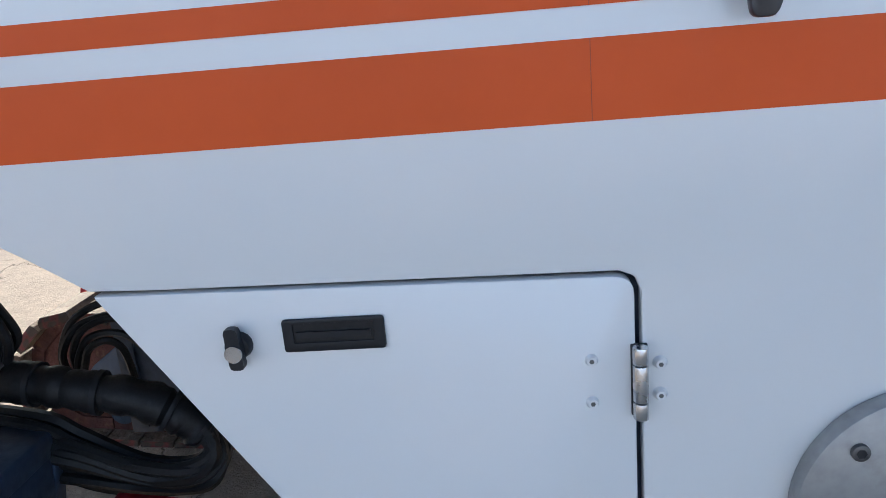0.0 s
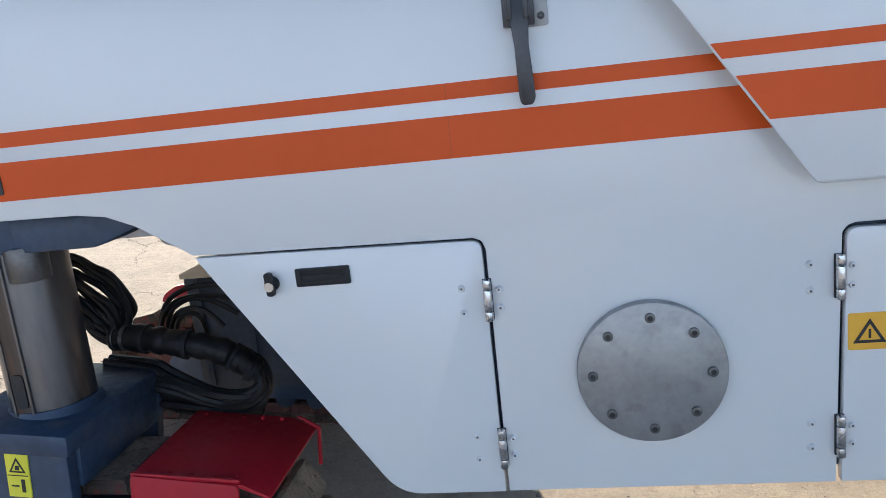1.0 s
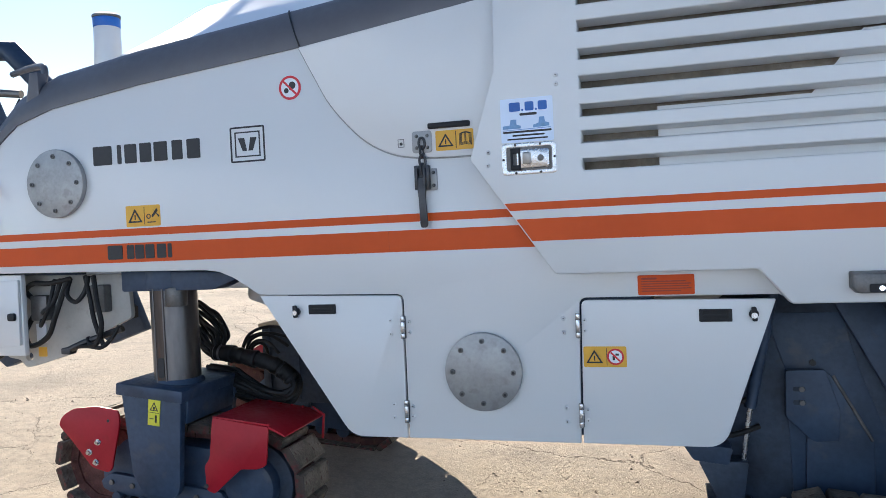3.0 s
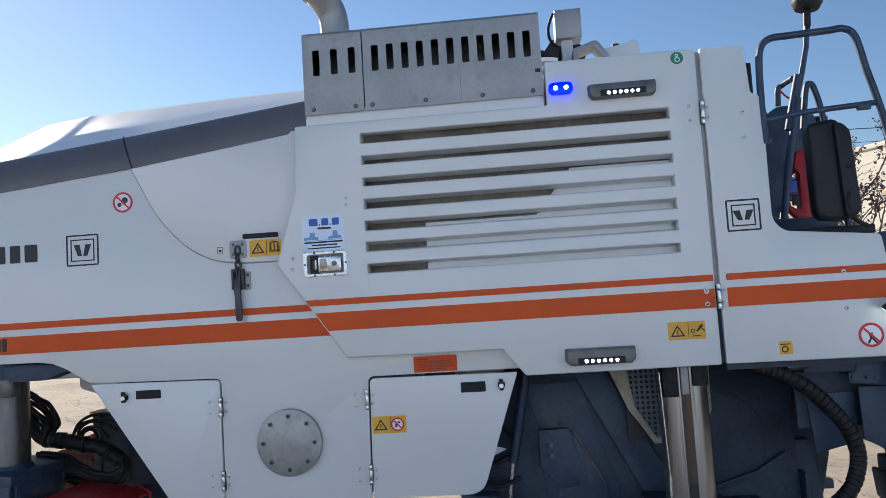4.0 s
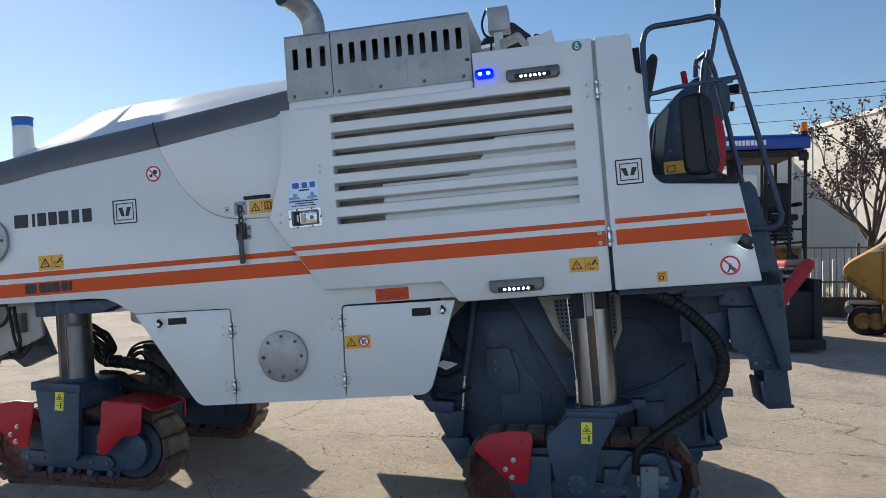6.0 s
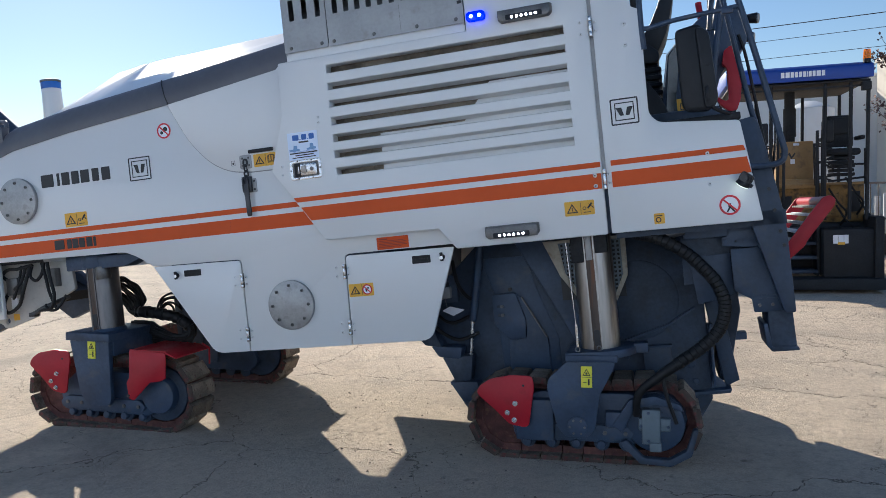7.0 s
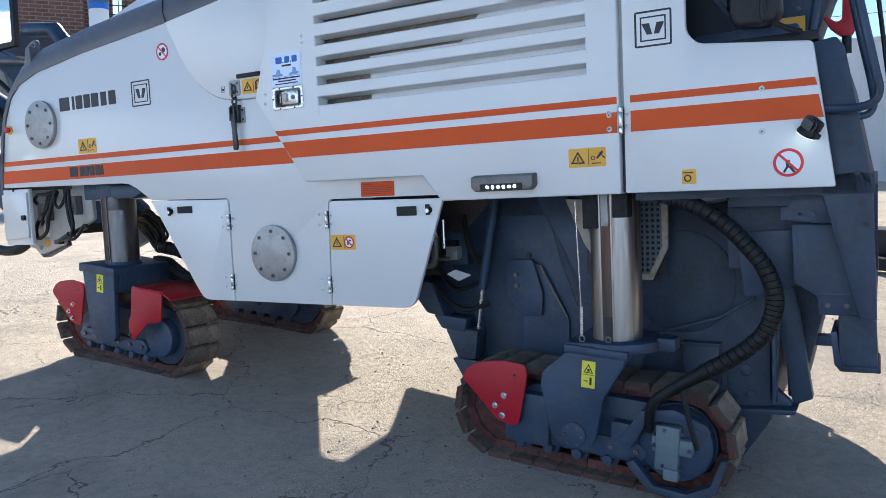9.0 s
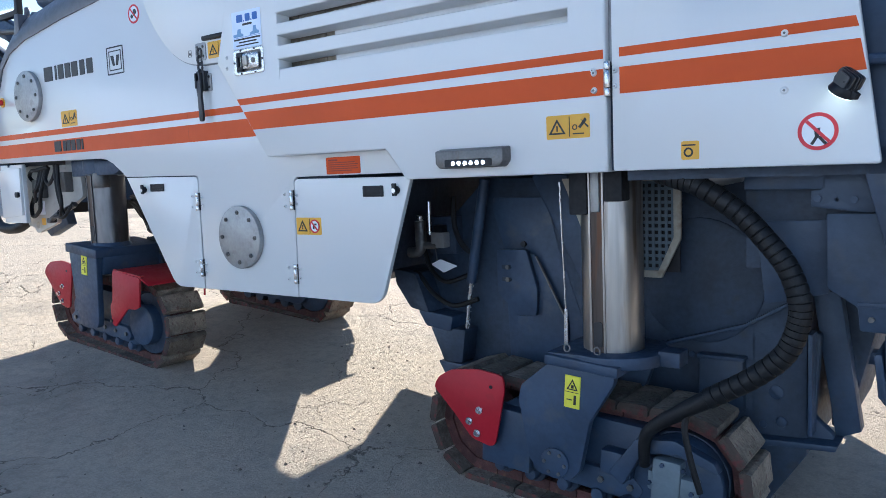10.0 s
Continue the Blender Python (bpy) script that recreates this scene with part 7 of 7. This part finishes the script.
def wheeled_paver():
    """Yellow wheeled paver: tipped hopper in front, driver's stand under a beige canopy behind."""
    r = place("wheeled_paver", "yellow wheeled paver with a sloping hopper", "paver", Matrix.Translation((6.45, 10.4, 0)) @ pose(0, 0, 0, 0, 0, -18))
    hop = part("hopper", prism(B(), rounded([(-0.03, 1.14), (0.06, 1.24), (0.60, 1.58), (1.05, 1.68), (1.05, 0.70), (0.60, 0.60), (0.12, 0.98), (-0.02, 1.02)], [0.06, 0.05, 0.05, 0, 0, 0.02, 0.05, 0.05], 3), 0.06, 2.2), CATYEL, r, "yellow hopper", bevel=0.03)
    part("hopper_lip", prism(B(), [(0.03, 1.03), (0.10, 1.0), (0.60, 0.60), (0.60, 0.54), (0.52, 0.56), (0.0, 0.97)], 0.02, 0.07), MUDYEL, hop, bevel=0.008)
    part("decal", prism(B(), [(0.36, 1.42), (0.62, 1.56), (0.98, 1.645), (0.95, 1.55), (0.56, 1.44)], 0.05, 0.062), PALE, hop, "white and blue decal")
    part("decal_bar", prism(B(), [(0.50, 1.45), (0.90, 1.56), (0.90, 1.59), (0.55, 1.49)], 0.045, 0.052), BLUE, hop)
    part("hopper_flap", prism(B(), rounded([(0.66, 1.62), (0.82, 1.70), (1.4, 1.74), (1.4, 1.68), (1.05, 1.68)], 0.02, 2), 0.3, 2.0), SHEDM, r, "pale sheet over the hopper", bevel=0.01)
    body = part("side_plate", prism(B(), rounded([(0.58, 1.50), (3.2, 1.50), (3.2, 1.02), (0.98, 1.02), (0.72, 0.62), (0.58, 0.56)], [0.03, 0.03, 0.02, 0.06, 0.02, 0.02], 3), -0.02, 0.05), CATYEL, r, "yellow side plate with wheel arch", bevel=0.01)
    part("top_edge", box(B(), 0.57, 3.2, -0.04, 0.06, 1.49, 1.53), CATYEL, body, bevel=0.006)
    part("arch_lip", prism(B(), [(0.70, 0.62), (0.96, 1.04), (1.02, 1.04), (0.76, 0.60)], -0.05, 0.02), SHEDM, body, bevel=0.004)
    part("danger_label", box(B(), 0.66, 0.74, -0.026, -0.018, 0.78, 0.92), SIGNRED, body)
    part("danger_label", box(B(), 1.18, 1.30, -0.026, -0.018, 1.16, 1.32), PALE, body)
    part("danger_label", box(B(), 0.92, 0.98, -0.026, -0.018, 1.10, 1.18), SIGNRED, body)
    part("chassis", box(B(), 0.62, 3.2, 0.35, 1.9, 0.45, 1.45), MATTE, r, "black chassis", bevel=0.03)
    for x in (0.25, 0.45):
        wheel("front_wheel", r, x + 0.02, 0.42, 0.25, 0.24, 0.26, MUDYEL)
    part("wheel_bracket", box(B(), 0.56, 0.64, 0.15, 0.35, 0.22, 0.70), MUDYEL, r, bevel=0.01)
    wheel("drive_wheel", r, 1.22, 0.22, 0.48, 0.50, 0.42, CATYEL)
    part("push_roller", cyl(B(), (0.06, 0.3, 0.44), (0.06, 1.6, 0.44), 0.07, n=16), DULL, r)
    part("push_frame", box(B(), 0.05, 0.6, 0.5, 1.6, 0.36, 0.52), MATTE, r, bevel=0.02)
    xbar((1.03, 0.1, 1.5), (1.05, 0.1, 3.32), 0.03, "canopy_post", r, MATTE)
    part("canopy", prism(B(), rounded([(0.98, 3.40), (1.35, 3.52), (3.2, 3.55), (3.2, 3.32), (1.08, 3.30)], 0.03, 2), 0.0, 2.0), mat("beige_canopy", (0.55, 0.42, 0.26), 0.6, vary=0.1), r, "beige canopy", bevel=0.02)
    part("vertical_pipe", cyl(B(), (0.66, 0.3, 1.5), (0.66, 0.3, 1.96), 0.035, n=12), CATYEL, r)
    part("valve_box", box(B(), 1.10, 1.34, 0.05, 0.35, 1.66, 1.96), CATYEL, r, bevel=0.02)
    part("mirror_panel", box(B(), 0.84, 1.02, 0.1, 0.13, 2.12, 2.36), RUSTY, r, bevel=0.01)
    part("column", prism(B(), rounded([(0.90, 1.90), (0.97, 1.86), (1.20, 2.20), (1.48, 2.42), (1.46, 2.62), (1.12, 2.30)], 0.03, 2), -0.05, 0.08), BLACK, r, "black steering column", bevel=0.02)
    part("steering_wheel", tube(B(), [(1.42 + 0.17 * math.cos(a), 0.1 + 0.08 * math.sin(a), 2.05 + 0.17 * math.sin(a)) for a in [2 * math.pi * k / 20 for k in range(21)]], 0.018, 7), BLACK, r)
    part("seat", box(B(), 1.45, 1.95, 0.1, 0.6, 1.75, 2.55), BLACK, r, bevel=0.06)
    part("stand_box", box(B(), 1.35, 3.1, 0.12, 1.8, 1.5, 1.85), CATYEL, r, bevel=0.03)
    return r


# machine yellow darkened: the canopy's shade is put into this colour
OCHRE = mat("shaded_yellow", (0.33, 0.20, 0.075), 0.55, vary=0.12, scale=5, second=(0.15, 0.09, 0.05), amount=0.2)
MUDYEL = mat("dirty_yellow", (0.26, 0.145, 0.04), 0.7, vary=0.3, scale=7, second=(0.05, 0.035, 0.02), amount=0.35)
canopy_paver()
wheeled_paver()


# ---------------------------------------------------------------- tree
def tree(x, y, seed, fork, top, spread, limbs):
    """A low forking tree: trunk to the fork, limbs that fan out, twigs with tufts of dry leaves."""
    rng = random.Random(seed)
    r = place("tree", "autumn tree with tufts of dry brown leaves", "tree", Matrix.Translation((x, y, 0)))
    wood, tips = B(), []

    def branch(p, d, length, rad, depth):
        pts, q = [p], p.copy()
        for k in range(4):
            d = (d + Vector((rng.uniform(-.16, .16), rng.uniform(-.16, .16), rng.uniform(-.06, .13)))).normalized()
            q = q + d * length / 4
            pts.append(q.copy())
        tube(wood, pts, [rad * (1 - 0.13 * i) for i in range(5)], (7, 6, 5, 4, 3)[depth])
        if depth >= 2:
            tips.extend((pt, depth) for pt in pts[2 if depth == 2 else 1:])
        if depth < 4:
            for k in range((3, 3, 3, 2)[depth]):
                side = d.orthogonal().normalized()
                side.rotate(Matrix.Rotation(rng.uniform(0, 6.283), 3, d))
                tilt = rng.uniform(0.4, 1.0)
                nd = (d * math.cos(tilt) + side * math.sin(tilt) + Vector((0, 0, 0.10))).normalized()
                branch(pts[(2, 3, 4)[k]], nd, length * rng.uniform(0.48, 0.68), rad * 0.52, depth + 1)

    f = Vector((0.03, 0, fork))
    tube(wood, [(0, 0, 0), (0.03, 0.01, fork * 0.4), (0.0, 0, fork * 0.75), f], [0.10, 0.085, 0.08, 0.075], 9)
    for k in range(limbs):
        a = 2 * math.pi * (k + rng.uniform(-0.2, 0.2)) / limbs
        lean = (0.25, 0.75, 1.05)[k % 3]
        d = Vector((math.sin(lean) * math.cos(a), math.sin(lean) * math.sin(a), math.cos(lean)))
        branch(f - Vector((0, 0, rng.uniform(0, 0.5))), d, (top - fork) * (0.62 if lean < 0.5 else 0.52) * spread, 0.045, 0)
    part("trunk", wood, BARK, r, "dark bark trunk and limbs")
    verts, faces = [], []
    for p, depth in tips:
        if rng.random() < 0.62:
            continue
        for k in range(rng.choice((2, 3, 4))):
            c = p + Vector((rng.gauss(0, .05), rng.gauss(0, .05), rng.gauss(0, .05)))
            a = Vector((rng.uniform(-1, 1), rng.uniform(-1, 1), rng.uniform(-1, 1))).normalized()
            s = rng.uniform(0.022, 0.05)
            b = a.orthogonal().normalized()
            n = a.cross(b)
            i = len(verts)
            verts += [tuple(c + s * v) for v in (a, b * 0.75 + n * 0.3, -a, -b * 0.75 - n * 0.2)]
            faces += [(i, i + 1, i + 2), (i, i + 2, i + 3)]
    me = bpy.data.meshes.new("crown")
    me.from_pydata(verts, [], faces)
    me.materials.append(LEAF)
    crown = new("crown", me)
    crown.parent = r
    crown["label"] = "tufts of dry purple brown leaves"
    return r


tree(8.45, 15.1, 4, 1.75, 4.9, 1.0, 8)

# ---------------------------------------------------------------- fence, buildings, wires
FENCE = Matrix.Translation((6.2, 14.2, 0)) @ pose(0, 0, 0, 0, 0, -4)
fence = place("fence", "grey steel bar fence on a low dark wall", "fence", FENCE)
# the wall faces away from the sun; its shade is in the dark base colour
part("base_wall", box(B(), -0.4, 16, 0, 0.2, 0, 0.42), mat("shaded_concrete", (0.075, 0.068, 0.06), 0.95, vary=0.3, scale=3, bump=0.4, bscale=15), fence, "low concrete wall with its shade put into a dark colour", bevel=0.02)
pst = None
for i in range(9):
    m = Matrix.Translation((-0.3 + 2 * i, 0.1, 0.42))
    if pst is None:
        pst = part("fence_post", box(B(), -0.03, 0.03, -0.03, 0.03, 0, 1.15), DULL, fence, m=m)
    else:
        share("fence_post", pst, fence, m)
for z in (0.72, 1.46):
    part("fence_rail", box(B(), -0.4, 16, 0.085, 0.115, z, z + 0.04), DULL, fence)
bar = None
for i in range(110):
    m = Matrix.Translation((-0.35 + 0.148 * i, 0.1, 0.42))
    if bar is None:
        bar = part("fence_bar", box(B(), -0.010, 0.010, -0.010, 0.010, 0, 1.08), DULL, fence, m=m)
    else:
        share("fence_bar", bar, fence, m)
# white boards leaning behind the fence
for i, (x, w, h) in enumerate(((0.70, 0.10, 1.20), (0.86, 0.14, 1.25), (1.10, 0.07, 1.18), (1.30, 0.16, 1.22), (1.62, 0.10, 1.24), (1.80, 0.06, 1.15), (2.6, 0.14, 1.2), (3.0, 0.1, 1.18), (-2.85, 0.10, 1.72), (-2.68, 0.07, 1.78), (-2.55, 0.12, 1.7), (-2.36, 0.08, 1.75), (-2.22, 0.1, 1.72))):
    bd = part("board", box(B(), x, x + w, 0.55, 0.60, 0.0, h), SHEDM, None, bevel=0.01)
    bd.matrix_world = FENCE
    tagged(bd, "white board standing behind the fence", "board", group="white boards behind the fence")
bm = B()
rng = random.Random(3)
for i in range(2600):
    x, y = rng.uniform(-0.4, 14), rng.uniform(0.22, 1.3)
    h, a = rng.uniform(0.35, 0.62), rng.uniform(0, 6.28)
    v = [bm.verts.new((x + 0.02 * math.cos(a), y + 0.02 * math.sin(a), 0)), bm.verts.new((x - 0.02 * math.cos(a), y - 0.02 * math.sin(a), 0)), bm.verts.new((x + rng.uniform(-.1, .1), y + rng.uniform(-.1, .1), h))]
    bm.faces.new(v)
weeds = part("weeds", bm, WEED, None, "green weeds along the fence wall", smooth=False)
weeds.matrix_world = FENCE
tagged(weeds, "green weeds along the fence wall", "weeds", kind="stuff")


def shed(name, label, p0, p1, h, depth, material, rib, cat="building"):
    """A long plain building whose front runs from p0 to p1."""
    p0, p1 = Vector((*p0, 0)), Vector((*p1, 0))
    d = p1 - p0
    r = place(name, label, cat, Matrix.Translation(p0) @ pose(0, 0, 0, 0, 0, math.degrees(math.atan2(d.y, d.x))))
    L = d.length
    part("wall", box(B(), 0, L, 0, depth, 0, h), material, r)
    part("parapet", box(B(), -0.08, L + 0.08, -0.08, depth + 0.08, h, h + 0.18), material, r, bevel=0.02)
    n = int(L / rib)
    first = None
    for i in range(n):
        m = Matrix.Translation((L * (i + 0.5) / n, 0, 0))
        if first is None:
            first = part("panel_joint", box(B(), -0.025, 0.025, -0.03, 0.01, 0, h), material, r, m=m)
        else:
            share("panel_joint", first, r, m)


shed("warehouse", "long pale warehouse with panel walls", (-6, 39), (12.5, 36), 6.2, 14, SHEDM, 1.2)
shed("warehouse", "pale rendered factory building behind trees", (11.8, 34.5), (16.6, 16.5), 6.6, 16, WALLM, 3.0)
# added out of view: a sunlit reflector for the machine's shaded side
shed("warehouse", "unseen pale wall added to bounce cool light into the yard", (45, -15), (-45, -15), 7.5, 12, COOL, 3.0)
# cylinder tank beside the far paver
tank = place("silo", "white round tank beside the warehouse", "tank", Matrix.Translation((8.3, 30, 0)))
part("shell", cyl(B(), (0, 0, 0), (0, 0, 4.4), 0.9, n=32), SHEDM, tank, bevel=0.03)
part("roof", cyl(B(), (0, 0, 4.4), (0, 0, 4.7), 0.9, 0.25, 32), SHEDM, tank)
# brick tower with arched openings, far behind the nose
def brick_material():
    m = mat("red_brown_brick", (0.19, 0.095, 0.07), 0.85, vary=0.15, scale=1.5)
    nt = m.node_tree
    p = nt.nodes["Principled BSDF"]
    br = nt.nodes.new("ShaderNodeTexBrick")
    mp = nt.nodes.new("ShaderNodeMapping")
    mp.inputs["Rotation"].default_value = (radians(90), 0, 0)
    nt.links.new(nt.nodes.new("ShaderNodeTexCoord").outputs["Object"], mp.inputs["Vector"])
    nt.links.new(mp.outputs[0], br.inputs["Vector"])
    br.inputs["Scale"].default_value = 1.0
    br.inputs["Brick Width"].default_value, br.inputs["Row Height"].default_value, br.inputs["Mortar Size"].default_value = 0.5, 0.16, 0.02
    br.inputs["Color1"].default_value, br.inputs["Color2"].default_value, br.inputs["Mortar"].default_value = (0.20, 0.095, 0.07, 1), (0.15, 0.075, 0.055, 1), (0.30, 0.22, 0.18, 1)
    nt.links.new(br.outputs["Color"], p.inputs["Base Color"])
    return m


BRICK = brick_material()
tw = place("brick_tower", "red brown brick tower with arched openings", "tower", Matrix.Translation((-29.2, 17.9, 0)) @ pose(0, 0, 0, 0, 0, 50))


def arch(x0, x1, z0, z1):
    c, r = (x0 + x1) / 2, (x1 - x0) / 2
    return [(x0, z0), (x1, z0)] + [(c + r * math.cos(math.pi * i / 8), z1 - r + r * math.sin(math.pi * i / 8)) for i in range(9)]


part("front_wall", holed(B(), [(2.6, 0), (6.0, 0), (6.0, 14), (2.6, 14)], [arch(4.72, 5.36, 6.9, 9.1), arch(3.72, 4.10, 6.9, 8.4)], 0.0, 0.5), BRICK, tw)
part("side_wall", box(B(), -1.5, 2.6, -0.6, 4.0, 0, 14), BRICK, tw, "plain brick side")
part("corner_pier", box(B(), 2.6, 3.1, -0.25, 0.0, 0, 14), BRICK, tw)
part("corner_pier", box(B(), 5.55, 6.05, -0.15, 0.0, 0, 14), BRICK, tw)
part("cornice", box(B(), -1.6, 6.2, -0.7, 0.0, 5.7, 5.95), CONC, tw)
for z in (7.0, 7.4, 7.85):
    part("railing", tube(B(), [(3.3, -0.3, z), (5.6, -0.3, z)], 0.025, 6), INK, tw)
for i in range(8):
    part("railing_post", tube(B(), [(3.35 + 0.31 * i, -0.3, 5.95), (3.35 + 0.31 * i, -0.3, 7.85)], 0.02, 6), INK, tw)
# low roofs before the tower
lr = place("low_shed", "low grey roofed shed before the brick tower", "shed", Matrix.Translation((-24.5, 12.0, 0)) @ pose(0, 0, 0, 0, 0, 50))
part("shed_wall", box(B(), 0, 7, 0, 4, 0, 4.4), CONC, lr)
part("shed_roof", prism_x(B(), [(-0.4, 4.4), (4.4, 4.4), (2.0, 5.4)], -0.3, 7.3), DULL, lr, "dull grey metal roof")
# wires
for k, (z0, z1, r) in enumerate(((9.6, 9.7, 0.022), (8.85, 9.1, 0.014), (8.0, 8.2, 0.014))):
    pts = []
    for i in range(25):
        u = i / 24
        s = -35 + 70 * u
        pts.append((12.5 + s * 0.97, 37.4 - s * 0.242, z0 * (1 - u) + z1 * u - 0.35 * math.sin(math.pi * u)))
    wire = part("power_line", tube(B(), pts, r, 5), INK, None)
    tagged(wire, "thin dark overhead power line", "cable", group="overhead power lines")
# poles at the ends of the wires, out of sight
for x, y, h in ((-21.5, 45.9, 9.9), (46.5, 28.9, 9.9)):
    p = part("utility_pole", cyl(B(), (0, 0, 0), (0, 0, h), 0.14, 0.10, 14), CONC, None, m=Matrix.Translation((x, y, 0)))
    tagged(p, "grey concrete utility pole", "pole", group="utility poles")

# ---------------------------------------------------------------- loose stones and grit on the yard
def scatter(name, label, material, count, size, seed, spots):
    """Small six-sided stones, strewn at random with some in patches."""
    rng = random.Random(seed)
    verts, faces = [], []
    for i in range(count):
        x, y = rng.uniform(-6, 8), rng.uniform(-1.6, 8)
        if rng.random() < 0.4:
            cx, cy, sp = rng.choice(spots)
            x, y = rng.gauss(cx, sp), rng.gauss(cy, sp)
        s = size * (0.45 + 1.3 * rng.random() ** 3)
        a = rng.uniform(0, 6.28)
        ca, sa = math.cos(a) * s, math.sin(a) * s
        k, h, j = rng.uniform(0.55, 1.0), rng.uniform(0.45, 0.9) * s, len(verts)
        z = 0.0
        if -2.0 < x < -0.2 and 0.6 < y < 2.9:
            continue
        verts += [(x + ca, y + sa, z), (x - sa * k, y + ca * k, z), (x - ca, y - sa, z), (x + sa * k, y - ca * k, z), (x + 0.2 * ca, y + 0.3 * sa, z + h), (x - 0.3 * ca, y - 0.2 * sa, z + h * 0.8)]
        faces += [(j, j + 1, j + 4), (j + 1, j + 5, j + 4), (j + 1, j + 2, j + 5), (j + 2, j + 3, j + 5), (j + 3, j + 4, j + 5), (j + 3, j, j + 4)]
    me = bpy.data.meshes.new(name)
    me.from_pydata(verts, [], faces)
    me.materials.append(material)
    tagged(new(name, me), label, "gravel", kind="stuff")


SPOTS = [(3.9, 2.2, 0.5), (4.6, 0.6, 0.6), (4.9, 3.2, 0.8), (0.4, 2.0, 0.6), (1.2, 0.6, 0.5), (-3.0, 2.5, 0.9), (2.0, 5.0, 1.0), (5.5, 5.5, 1.2)]
scatter("gravel", "loose grey brown stones scattered on the yard", STONE, 1800, 0.0085, 11, SPOTS)
scatter("grit", "pale grit scattered on the yard", mat("pale_grit", (0.5, 0.43, 0.33), 0.95, vary=0.25, scale=25), 14000, 0.005, 12, SPOTS)
